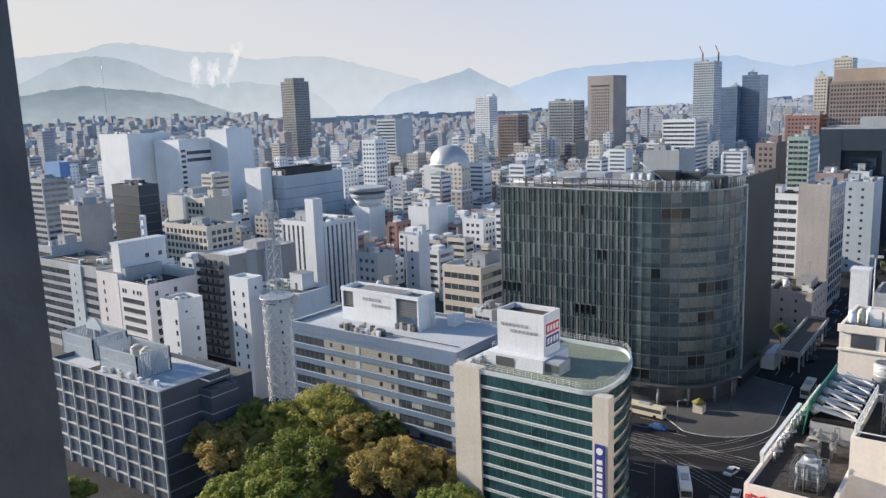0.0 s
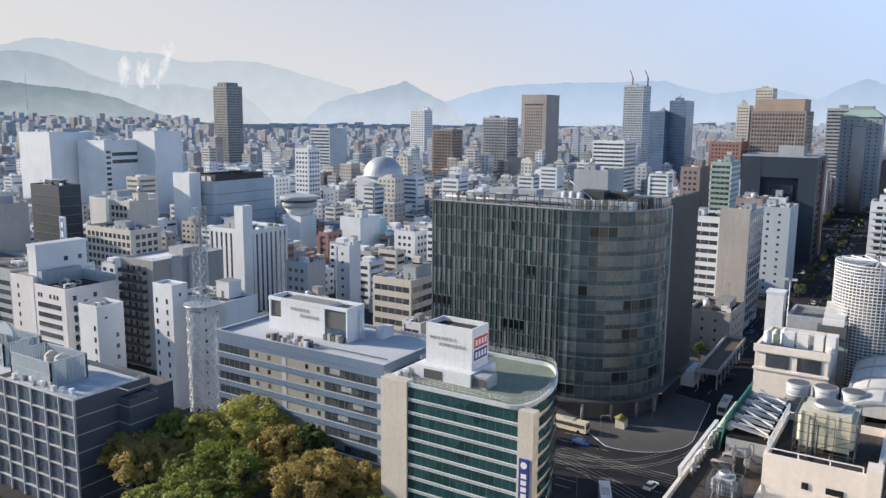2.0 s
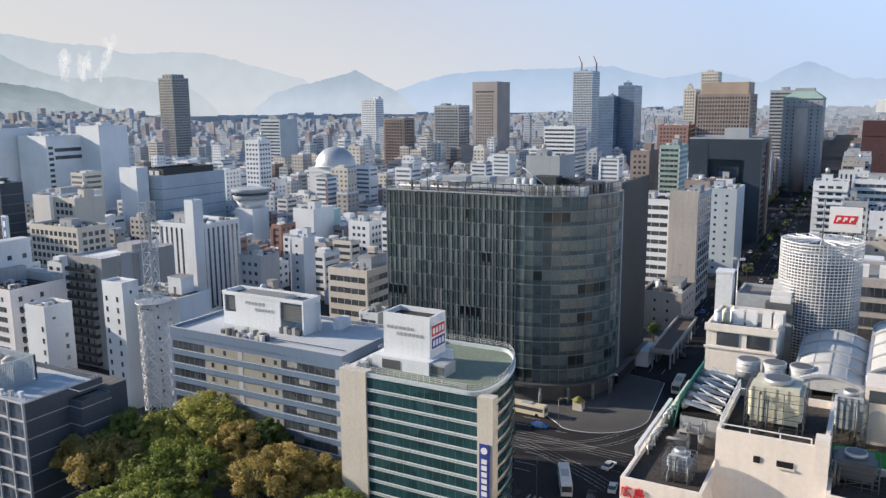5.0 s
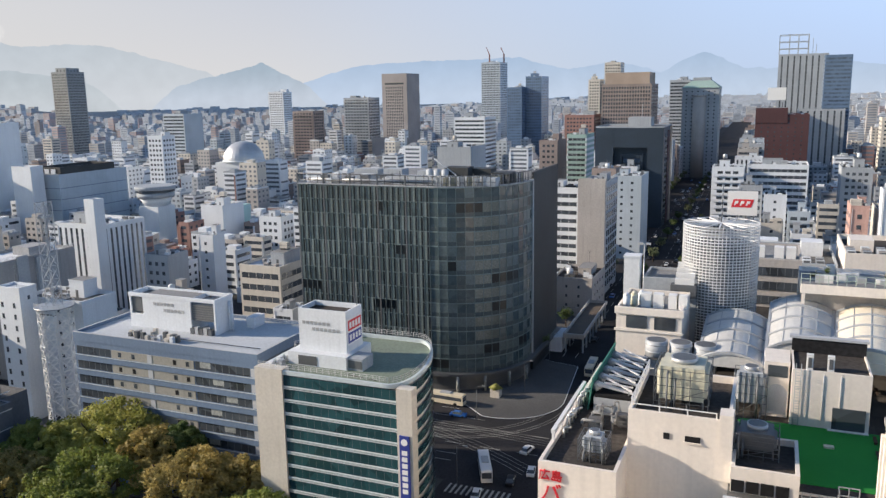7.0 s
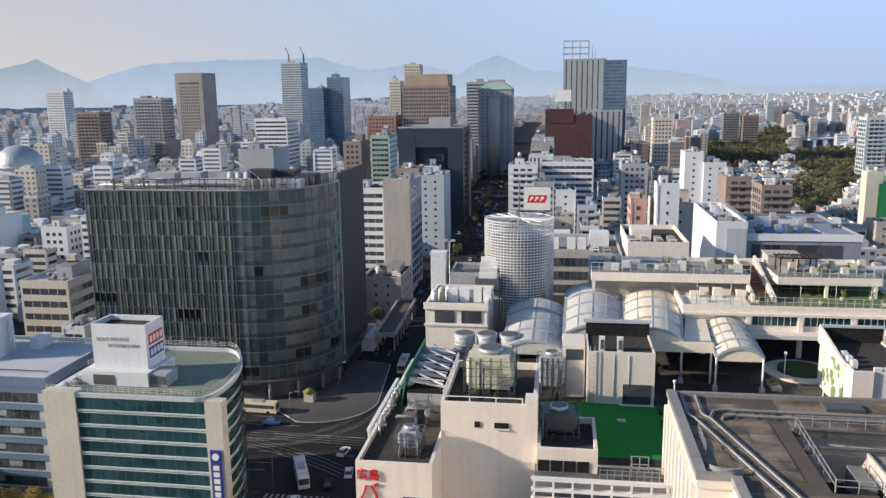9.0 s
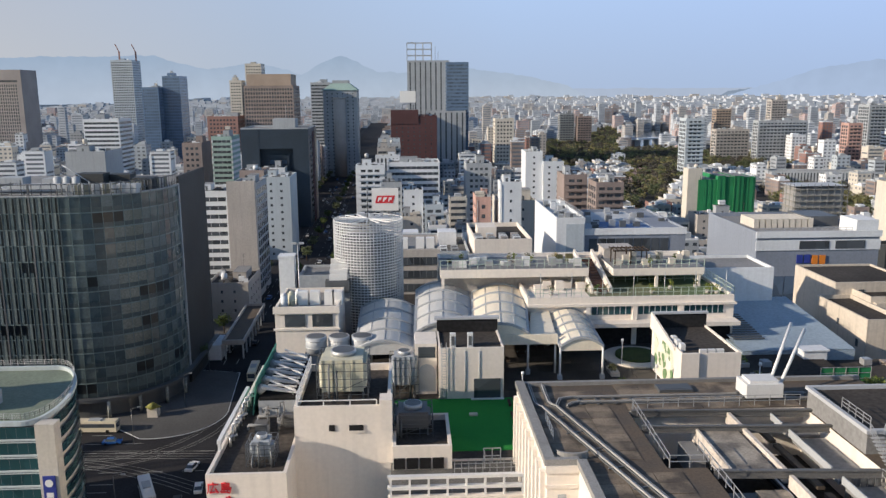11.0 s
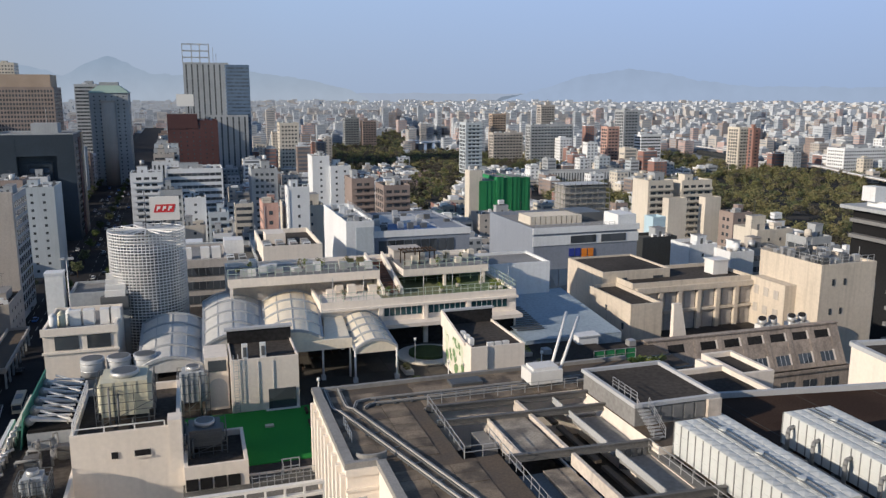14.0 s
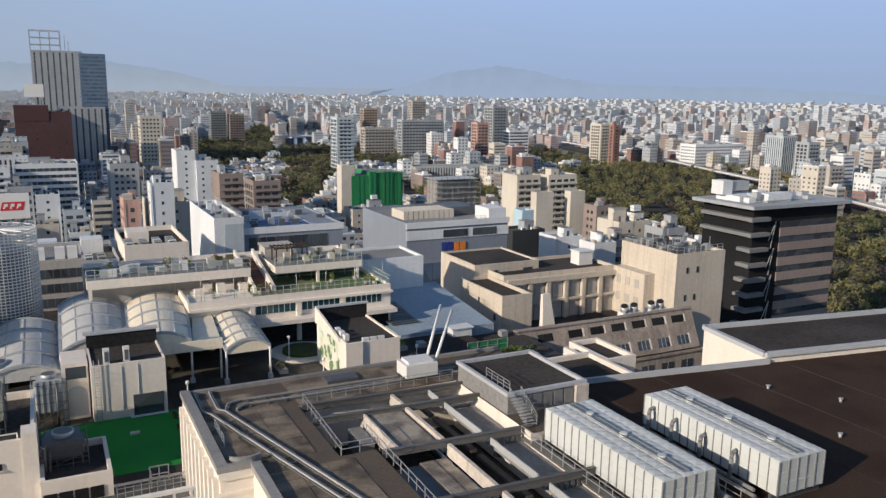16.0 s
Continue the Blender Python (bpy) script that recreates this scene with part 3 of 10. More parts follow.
def sky_backdrop(stops):
    """Hazy lower sky on a far ring: colours at the foot and at the top, by x over the ring's radius."""
    m = bpy.data.materials.new("hazy_sky")
    m.use_nodes = True
    n, l = m.node_tree.nodes, m.node_tree.links
    geo, sep, along, up, mix, e = (n.new("ShaderNode" + k) for k in ("NewGeometry", "SeparateXYZ", "MapRange", "MapRange", "Mix", "Emission"))
    l.new(geo.outputs["Position"], sep.inputs["Vector"])
    along.inputs["From Min"].default_value, along.inputs["From Max"].default_value = -4880, 4880
    up.inputs["From Min"].default_value, up.inputs["From Max"].default_value = 120, 760
    l.new(sep.outputs["X"], along.inputs["Value"])
    l.new(sep.outputs["Z"], up.inputs["Value"])
    mix.data_type = "RGBA"
    l.new(up.outputs["Result"], mix.inputs["Factor"])
    for slot, which in (("A", 1), ("B", 2)):
        ramp = n.new("ShaderNodeValToRGB")
        els = ramp.color_ramp.elements
        els[0].position, els[1].position = 0.0, 1.0
        while len(els) < len(stops):
            els.new(0.5)
        for el, stop in zip(els, stops):
            el.position, el.color = stop[0], (*stop[which], 1)
        l.new(along.outputs["Result"], ramp.inputs["Fac"])
        l.new(ramp.outputs["Color"], mix.inputs[slot])
    l.new(mix.outputs["Result"], e.inputs["Color"])
    e.inputs["Strength"].default_value = 0.9
    l.new(e.outputs["Emission"], n["Material Output"].inputs["Surface"])
    MATS["hazy_sky"] = m
    s = Solid()
    k = 120
    for i in range(k):
        a, b = radians(-110 + 220 * i / k), radians(-110 + 220 * (i + 1) / k)
        s.face([(4880 * math.sin(a), 4880 * math.cos(a), -5), (4880 * math.sin(b), 4880 * math.cos(b), -5), (4880 * math.sin(b), 4880 * math.cos(b), 960), (4880 * math.sin(a), 4880 * math.cos(a), 960)], 0, True)
    return single("backdrop", s, ["hazy_sky"], "hazy pale morning sky near the horizon", "sky", kind="structure")


def ridge(name, label, dist, a0, a1, profile, key, depth=150):
    """A far ridge along bearings a0..a1 (degrees from +y towards +x)."""
    s = Solid()
    n = 420
    pts = []
    for i in range(n + 1):
        a = a0 + (a1 - a0) * i / n
        z = profile(a, dist + depth)
        b = radians(a)
        pts.append((Vector((dist * math.sin(b), dist * math.cos(b), -5)), Vector(((dist + depth) * math.sin(b), (dist + depth) * math.cos(b), z))))
    for (p, q), (r, t) in zip(pts, pts[1:]):
        s.face([p, r, t, q], 0, True)
    return single(name, s, [key], label, "mountain", kind="structure")


def skyline(*pts):
    """Ridge height from bearing and elevation angle pairs, with small crags."""
    bx, be = [p[0] for p in pts], [p[1] for p in pts]

    def z(a, dist):
        e = float(np.interp(a, bx, be)) + 0.07 * noise.noise(Vector((a * 0.8, 3, be[0]))) + 0.07 * noise.noise(Vector((a * 2.3, 9, be[0]))) + 0.035 * noise.noise(Vector((a * 7.0, 5, be[0])))
        return EYE + dist * math.tan(radians(e))
    return z


# ---- things near the junction ----
material("coping", (0.46, 0.48, 0.51), vary=0.1, scale=1)


def girdle(pts, out, back, z0, z1, centre):
    """One unbroken ledge along a front that turns round a centre."""
    def moved(p, o):
        if p[0] <= centre[0]:
            return (p[0], p[1] - o)
        v = Vector((p[0] - centre[0], p[1] - centre[1]))
        v = v.normalized() * (v.length + o)
        return (centre[0] + v.x, centre[1] + v.y)
    s = Solid()
    n = len(pts)
    for o, z in ((out, z0), (out, z1), (-back, z1), (-back, z0)):
        s.v += [(*moved(p, o), z) for p in pts]
    for i in range(n - 1):
        for a, c in ((0, 1), (1, 2), (3, 0)):
            s.f.append((a * n + i, a * n + i + 1, c * n + i + 1, c * n + i))
            s.m.append(0)
            s.smooth.append(False)
    return s


def glass_office():
    """Dark glass office block with a rounded corner at the junction."""
    x0, x1, y0, y1, r, h = -126.5, -63.3, 197.0, 250.0, 22.0, 57.5
    b = thing("office_block", "dark green glass office block with a rounded corner", "building", 0, 0)
    TAKEN.append(((x0 + x1) / 2, (y0 + y1) / 2, 37, 29))
    path = [(x0, y0)] + [(x1 - r + r * math.sin(a), y0 + r - r * math.cos(a)) for a in np.linspace(0, math.pi / 2, 15)] + [(x1, y0 + r + 3)]

    def outline(off, back=True):
        cx = [(x0 + off, y0 + off)] + [(x1 - r + (r - off) * math.sin(a), y0 + r - (r - off) * math.cos(a)) for a in np.linspace(0, math.pi / 2, 15)]
        return cx + [(x1 - off, y1 - off), (x0 + off, y1 - off)]
    part("wall", Solid().prism(outline(0.6), 0, h, 0, 1), ["metal_dark", "roof"], b)
    part("side_wall", Solid().box(x1 - 0.55, x1 + 0.25, y0 + r + 3, y1, 0, h + 2.2), ["charcoal"], b, "charcoal stone side wall")
    # curtain wall: storeys of panes between fins
    pts = []
    for (ax, ay), (bx, by) in zip(path, path[1:]):
        seg = math.hypot(bx - ax, by - ay)
        n = max(1, round(seg / 1.75))
        pts += [(ax + (bx - ax) * i / n, ay + (by - ay) * i / n) for i in range(n)]
    pts.append(path[-1])
    rng = random.Random(4)
    fh = 4.0
    floors = 13
    base = h - floors * fh
    glazing = ["glass_green", "glass_dark", "curtain_green", "reflection_cream"]
    shared = {}

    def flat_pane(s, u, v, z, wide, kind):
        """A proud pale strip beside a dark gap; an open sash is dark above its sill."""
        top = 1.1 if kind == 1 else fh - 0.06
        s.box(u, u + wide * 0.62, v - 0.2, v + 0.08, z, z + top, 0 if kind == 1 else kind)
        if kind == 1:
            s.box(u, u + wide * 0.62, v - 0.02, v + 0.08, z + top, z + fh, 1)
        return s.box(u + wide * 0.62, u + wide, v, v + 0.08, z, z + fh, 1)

    for k in range(floors):
        z = base + k * fh
        rest, band = Solid(), Solid()
        run = 0
        for (ax, ay), (bx, by) in zip(pts, pts[1:]):
            flat = ax < x1 - r - 0.1
            if run <= 0 and rng.random() < 0.055:
                run = rng.randint(1, 5)
            run -= 1
            kind = 1 if run > 0 else (2 if rng.random() < (0.4 if flat else 0.45) else 0)
            # cream panes paint a bright reflection column, placed by camera bearing
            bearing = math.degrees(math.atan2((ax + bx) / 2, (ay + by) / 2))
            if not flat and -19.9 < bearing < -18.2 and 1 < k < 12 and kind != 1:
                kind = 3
            wide = round(math.hypot(bx - ax, by - ay), 2)
            if ax < -94:
                flat_pane(rest, ax, ay, z, wide, kind)
                continue
            key = (wide, kind, flat)
            if key not in shared:
                if flat:
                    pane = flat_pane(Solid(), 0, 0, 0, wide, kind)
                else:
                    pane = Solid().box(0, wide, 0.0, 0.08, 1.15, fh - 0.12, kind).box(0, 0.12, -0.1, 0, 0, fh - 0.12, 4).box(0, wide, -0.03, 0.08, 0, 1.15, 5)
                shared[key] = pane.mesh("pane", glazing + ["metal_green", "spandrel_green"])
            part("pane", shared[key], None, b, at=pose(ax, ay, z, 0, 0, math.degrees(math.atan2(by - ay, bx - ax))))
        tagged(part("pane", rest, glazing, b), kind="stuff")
        part("transom", girdle(pts, 0.12, 0.15, z + fh - 0.3, z + fh, (x1 - r, y0 + r)), ["metal_green"], b)
    part("coping", girdle(pts, 0.35, 0.4, h, h + 0.28, (x1 - r, y0 + r)), ["metal_paint_light"], b, "pale metal coping along the roof edge")
    # pale strip added in place of the sun's glint on this edge
    part("edge_trim", Solid().box(x1 - 0.1, x1 + 0.32, y0 + r + 2.2, y0 + r + 3.2, base, h), ["metal_paint_light"], b, "pale strip painted for a sunlit glint on the edge")
    for i, (ax, ay) in enumerate(pts):
        if ax < x1 - r + 1:
            strong = i % 5 == 0
            wide = 0.2 if strong else 0.06
            part("fin", Solid().box(-wide, wide, -0.3, 0.1, base, h + (3.2 if strong else 0.2)), ["metal_dark" if strong else "fin_green"], b, at=pose(ax, ay, 0))
    crown = Solid()
    for (ax, ay), (bx, by) in zip(path, path[1:]):
        crown.rod((ax, ay, h + 3.0), (bx, by, h + 3.0), 0.14)
        crown.rod((ax, ay, h + 1.2), (bx, by, h + 1.2), 0.1)
        for f in (0, 0.5):
            e = (ax + (bx - ax) * f, ay + (by - ay) * f)
            crown.rod((*e, h - 0.4), (*e, h + 3.0), 0.13)
    part("roof_screen", crown, ["metal_dark"], b)
    for k in range(8):
        part("roof_unit", Solid().box(-1.9, 1.9, -2.0, 2.0, 0.5, 2.3).box(-1.7, 1.7, -1.8, 1.8, 0, 0.5).box(-1.95, 1.95, -2.05, -1.95, 1.2, 1.35, 1), ["roof_light", "metal_dark"], b, "white ribbed cooling unit", at=pose(x0 + 29 + k * 3.95, y0 + 7, h))
    for k in range(18):
        e = rng.uniform(0.6, 1.6)
        part("roof_unit", Solid().box(-e, e, -0.8, 0.8, 0.15, rng.uniform(0.9, 2.4)), [rng.choice(("metal", "white", "metal_dark", "grey"))], b, at=pose(x0 + 3.5 + k * 1.3 + rng.uniform(-0.5, 0.5), y0 + rng.uniform(3, 16), h))
    for k, (ux, uy, uw, uh) in enumerate(((44, 16, 3.5, 4.2), (50, 20, 3, 3.6), (58, 14, 2.6, 3.2), (35, 18, 4, 2.8), (22, 20, 3, 3.0), (12, 22, 4, 2.6))):
        part("roof_house", Solid().box(-uw, uw, -2.5, 2.5, 0, uh), ["charcoal" if k < 3 else "grey"], b, at=pose(x0 + ux, y0 + uy, h))
    for k in range(3):
        part("tank", Solid().disc(0, 0, 0.4, 3.4, 1.0, 12).disc(0, 0, 3.4, 3.7, 1.0, 12, 0, None, 0.3), ["roof_light"], b, at=pose(x0 + 36 + k * 2.4, y0 + 13, h))
    for k in range(26):
        part("post", Solid().rod((0, 0, 0), (0, 0, rng.uniform(1.6, 4.1)), 0.11, 0, 4), ["metal_dark"], b, at=pose(x0 + 3 + k * 2.4, y0 + 2.0, h))
    for k in range(4):
        part("pipe", Solid().rod((x0 + 2, y0 + 2.6 + k * 0.7, h + 0.8 + 0.3 * (k % 2)), (x1 - r, y0 + 2.6 + k * 0.7, h + 0.8 + 0.3 * (k % 2)), 0.13, 0, 5), ["metal" if k % 2 else "metal_dark"], b)
    part("davit", Solid().rod((x1 - r + 4, y0 + 10, h), (x1 - r + 4, y0 + 10, h + 2.5), 0.2).rod((x1 - r + 4, y0 + 10, h + 2.5), (x1 - r - 2, y0 + 9, h + 7), 0.15), ["roof_light"], b)
    for k in range(14):
        a = radians(6 + k * 6)
        part("screen_panel", Solid().box(-0.8, 0.8, -0.05, 0.05, 0, 2.6).box(-0.06, 0.06, -0.1, 0.1, 0, 3.0), ["olive" if k % 3 else "metal"], b, at=pose(x1 - r + 20.4 * math.sin(a), y0 + r - 20.4 * math.cos(a), h, 0, 0, math.degrees(a)))
    for i, (ax, ay) in enumerate(outline(-1.2)[:16]):
        if i % 3 == 1:
            part("column", Solid().disc(0, 0, 0.16, base - 0.8, 0.45, 10, 0), ["curtain"], b, at=pose(ax, ay, 0))
    part("canopy", Solid().prism(outline(-1.6), base - 0.9, base - 0.1), ["metal_dark"], b)


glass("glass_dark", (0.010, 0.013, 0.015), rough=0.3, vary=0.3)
material("fin_green", (0.15, 0.185, 0.19), rough=0.35, vary=0.15, scale=1)
material("metal_green", (0.21, 0.275, 0.27), rough=0.4, vary=0.15, scale=1)
material("spandrel_green", (0.085, 0.115, 0.118), rough=0.3, vary=0.25)
material("reflection_cream", (0.27, 0.28, 0.235), rough=0.5, vary=0.35, scale=0.4)
material("curtain_green", (0.175, 0.215, 0.215), rough=0.3, vary=0.25)
glass_office()


def oval_office():
    """Bank-like office with a rounded end, teal window bands and a roof sign box."""
    x0, x1, y0, y1, h = -82.5, -52.0, 112.0, 137.0, 35.0
    b = thing("office_block", "cream office with a rounded end and teal window bands", "building", 0, 0)
    TAKEN.append(((x0 + x1) / 2, (y0 + y1) / 2, 18, 15))
    cy, ry = (y0 + y1) / 2, (y1 - y0) / 2
    xc = -57.0
    def outline(o):
        arc = [(xc + (x1 - xc - o) * math.cos(t), cy + (ry - o) * math.sin(t)) for t in np.linspace(-math.pi / 2, math.pi / 2, 25)]
        arc = [(x - 0.2 * (y - y0), y) for x, y in arc]
        return [(x0 + o, y0 + o)] + arc + [(-75 + o, y1 - o), (x0 + o, y0 + 12)]
    part("wall", Solid().prism(outline(0.5), 0, h - 0.6, 0, 1), ["cream", "roof_green"], b)
    edge = Solid()
    oo, ii = outline(0), outline(0.5)
    for k in range(len(oo)):
        j = (k + 1) % len(oo)
        edge.prism([oo[k], oo[j], ii[j], ii[k]], h - 0.6, h + 0.1, 0)
    part("parapet", edge, ["window_line"], b)
    part("end_wall", Solid().box(-54.9, -52.1, y0 - 0.5, y0 + 1.6, 0, h - 0.2), ["cream"], b, "cream tiled corner pier")
    part("end_wall", Solid().box(x0 - 0.3, x0 + 5.4, y0 - 0.25, y0 + 2.0, 0, h + 0.3), ["cream"], b, "cream tiled wall strip")
    rail = Solid()
    rp = outline(0.25)
    for p, q in zip(rp, rp[1:]):
        rail.rail((*p, h + 0.3), (*q, h + 0.3), 1.0, 1.2, 0.03)
    part("railing", rail, ["paint_white"], b)
    arc = outline(0.1)[1:26]
    for k in range(13):
        z = h - 0.1 - (k + 1) * 2.45
        if z < 1:
            break
        part("window", strip(x0 + 5.4, -54.9, y0 + 0.15, y0 + 0.6, z - 0.7, z + 1.75, 1.45, 0.02), ["glass_teal", "metal_dark"], b)
        part("window_rail", Solid().box(x0 + 5.4, -54.9, y0 - 0.05, y0 + 0.6, z - 0.36, z - 0.08), ["window_line"], b)
        part("window_rail", Solid().box(x0 + 5.4, -54.9, y0 + 0.0, y0 + 0.6, z - 0.66, z - 0.54), ["window_line"], b)
        s = Solid()
        for p, q in zip(arc, arc[1:]):
            if p[1] > y0 + 0.3:
                s.face([(*p, z), (*q, z), (*q, z + 1.5), (*p, z + 1.5)], 0)
        part("window", s, ["glass_teal"], b)
    part("roof_house", Solid().box(-79.4, -67.4, 117.5, 127, h - 0.6, h + 1.8, 0), ["white"], b)
    part("sign_box", Solid().box(-78.1, -68.3, 119.5, 125.5, h + 1.8, h + 8.6, 0, 1).parapet(-78.1, -68.3, 119.5, 125.5, h + 8.6, h + 9.5, 0.3, 0), ["white", "roof_dark"], b, "white box with faded grey marks")
    part("roof_unit", Solid().box(-67.4, -64.4, 118.0, 122.0, h - 0.6, h + 1.6, 0).box(-67.2, -64.6, 117.9, 118.0, h - 0.2, h + 1.2, 1), ["grey", "metal_dark"], b)
    part("wall_opening", Solid().box(-77.2, -73.4, 117.4, 117.55, h - 0.4, h + 1.3), ["metal_dark"], b)
    for k in range(5):
        part("roof_unit", Solid().box(-81.6 + (k % 2) * 1.3, -80.6 + (k % 2) * 1.3, 114 + k * 1.4, 115 + k * 1.4, h - 0.6, h + 0.6), ["metal" if k % 2 else "white"], b)
    part("roof_hose", Solid().rod((-66, 115.6, h - 0.5), (-60, 114.6, h - 0.5), 0.06, 0, 5), ["roof_dark"], b)
    sg = Solid().box(-68.28, -68.20, 119.8, 125.2, h + 3.2, h + 8.0, 0).box(-68.20, -68.16, 120.1, 124.9, h + 5.8, h + 7.7, 1).box(-68.20, -68.16, 120.1, 124.9, h + 3.5, h + 5.4, 2)
    for k in range(4):
        sg.box(-68.16, -68.12, 120.5 + k * 1.1, 121.2 + k * 1.1, h + 6.2, h + 7.3, 0).box(-68.16, -68.12, 120.5 + k * 1.1, 121.2 + k * 1.1, h + 3.9, h + 5.0, 0)
    part("sign", sg, ["sign_white", "sign_red", "sign_blue"], b, "white board with red and dark blue bars")
    txt = Solid()
    for k in range(7):
        txt.box(-77.30 + k * 0.85, -76.70 + k * 0.85, 119.44, 119.5, h + 6.6, h + 7.2)
        txt.box(-75.30 + k * 0.85, -74.70 + k * 0.85, 119.44, 119.5, h + 5.5, h + 6.1)
    part("lettering", txt, ["metal"], b)
    vs = Solid().box(-54.4, -52.6, y0 - 0.75, y0 - 0.55, h - 20, h - 8.2, 0)
    vs.disc(-53.5, 0, 0, 0.06, 0.6, 16, 1)
    for i, v in enumerate(vs.v[8:], 8):
        vs.v[i] = (v[0], y0 - 0.76 - v[2], h - 9.3 + v[1])
    for k in range(7):
        vs.box(-54.0, -53.0, y0 - 0.8, y0 - 0.75, h - 11.6 - k * 1.15, h - 10.8 - k * 1.15, 1)
    part("banner", vs, ["sign_blue", "sign_white"], b, "dark blue vertical banner with white marks")
    part("antenna", Solid().rod((-69, 125, h + 9), (-69, 125, h + 14), 0.06), ["metal_dark"], b)


material("window_line", (0.55, 0.62, 0.64), rough=0.5, vary=0.1)
material("roof_green", (0.20, 0.25, 0.19), vary=0.2, second=(0.15, 0.18, 0.14))
oval_office()


def blue_office():
    x0, x1, y0, y1, h = -136.0, -89.2, 121.5, 144.0, 33.0
    b = thing("office_block", "blue-grey long office block with a white roof plant box", "building", 0, 0)
    TAKEN.append(((x0 + x1) / 2, (y0 + y1) / 2, 30, 14))
    part("wall", Solid().box(x0, x1, y0, y1, 0, h, 0, 1), ["paint_blue", "roof_light"], b)
    part("parapet", Solid().parapet(x0 - 0.1, x1 + 0.1, y0 - 0.1, y1 + 0.1, h - 1.2, h + 0.7, 0.35), ["paint_blue"], b)
    part("cap", Solid().parapet(x0 - 0.14, x1 + 0.14, y0 - 0.14, y1 + 0.14, h + 0.7, h + 0.78, 0.45), ["coping"], b)
    part("end_wall", Solid().box(x1 - 0.05, x1 + 0.12, y0 + 0.3, y1, 0, h - 1.3), ["tile_dark"], b)
    left = strip(x0 + 0.5, -126.0, -0.02, 0.12, 0, 1.75, 1.6, 0.05).mesh("window", ["glass", "metal_dark"])
    right = strip(-104.2, -91.0, -0.02, 0.12, 0, 1.75, 1.6, 0.05).mesh("window", ["glass", "metal_dark"])
    for k in range(9):
        z = h - 0.85 - (k + 1) * 3.2
        if z < 1:
            break
        part("band", Solid().box(x0 + 0.2, x1 - 0.1, y0 - 0.3, y0 + 0.1, z - 1.35, z - 0.02), ["paint_blue"], b)
        part("band_lip", Solid().box(x0 + 0.2, x1 - 0.1, y0 - 0.42, y0 - 0.3, z - 0.14, z - 0.02), ["bluegrey"], b)
        part("window", left, None, b, at=pose(0, y0, z))
        part("window", right, None, b, at=pose(0, y0, z))
        part("blind", Solid().box(-103.0 + (k * 3) % 7, -100.4 + (k * 3) % 7, y0 - 0.035, y0, z + 0.5, z + 1.7), ["curtain"], b)
        part("wall_panel", Solid().box(-125.8, -104.5, y0 - 0.12, y0 + 0.1, z - 0.02, z + 1.75), ["olive_panel"], b)
        part("pier", Solid().box(-90.8, x1 - 0.05, y0 - 0.1, y0 + 0.1, z, z + 1.75), ["coping"], b)
        part("pier", Solid().box(-116.2, -115.0, y0 - 0.2, y0, z, z + 1.75), ["coping"], b)
        for u in (-124.0, -120.4, -109.6, -106.4):
            part("small_window", Solid().box(u, u + 0.8, y0 - 0.16, y0, z + 0.4, z + 1.4), ["screen_shade_black" if (k + int(u)) % 2 else "glass"], b)
    part("roof_house", Solid().box(-125.3, -112.9, 131, 137, h, h + 7.3, 0, 1), ["white", "roof"], b, "white plain wall with faded lettering")
    part("roof_post", Solid().box(-129.0, -128.5, 131, 137, h, h + 7.3), ["white"], b)
    part("louvre", Solid().box(-128.5, -125.3, 131.3, 137, h + 3.4, h + 6.8), ["metal_dark"], b)
    part("louvre_sill", Solid().box(-128.5, -125.3, 131, 137, h, h + 3.0), ["white"], b)
    part("roof_wall", Solid().box(-106.4, -106.0, 131, 137, h, h + 7.3), ["white"], b)
    part("louvre", Solid().box(-112.9, -106.4, 131.4, 137, h + 2.7, h + 6.4), ["metal_dark"], b)
    for k in range(7):
        part("slat", Solid().box(-112.8, -106.4, 131.25, 131.4, h + 2.9 + k * 0.5, h + 3.05 + k * 0.5), ["rail_grey"], b)
    part("roof_coping", Solid().parapet(-129.1, -105.9, 130.9, 137.1, h + 6.9, h + 7.7, 0.4, 0), ["white"], b)
    part("roof_post", Solid().box(-112.9, -112.4, 131, 131.4, h, h + 7.0), ["white"], b)
    for x in (-105.4, -104.7):
        part("vent_pipe", Solid().rod((x, 135, h), (x, 135, h + 6.6), 0.22, 0, 8), ["white"], b)
    for k in range(5):
        part("unit", Solid().box(-112.2 + k * 1.15, -111.3 + k * 1.15, 130.2, 131.2, h, h + 1.3 + 0.3 * (k % 2)), ["metal" if k % 2 else "metal_dark"], b)
    for k in range(6):
        part("mark", Solid().box(-122.3 + k * 0.95, -121.6 + k * 0.95, 130.92, 131, h + 5.3, h + 6.0), ["metal"], b)
        part("mark", Solid().box(-119.6 + k * 0.95, -118.9 + k * 0.95, 130.92, 131, h + 4.0, h + 4.7), ["metal"], b)
    rng = random.Random(8)
    for k in range(24):
        x = rng.uniform(-124, -110)
        part("roof_unit", Solid().box(-0.4, 0.4, -0.4, 0.4, 0, rng.uniform(0.7, 1.6)), [rng.choice(("metal", "metal_dark", "white", "cream"))], b, at=pose(x, y0 + rng.uniform(1.6, 6), h))
    part("roof_pipe", Solid().rod((-124, y0 + 4, h + 0.4), (x1 - 2, y0 + 4, h + 0.4), 0.1, 0, 6), ["metal_dark"], b)
    part("roof_rail", Solid().rail((-104, y1 - 1.2, h), (x1 - 1, y1 - 1.2, h), 1.1, 1.6, 0.04), ["metal"], b)
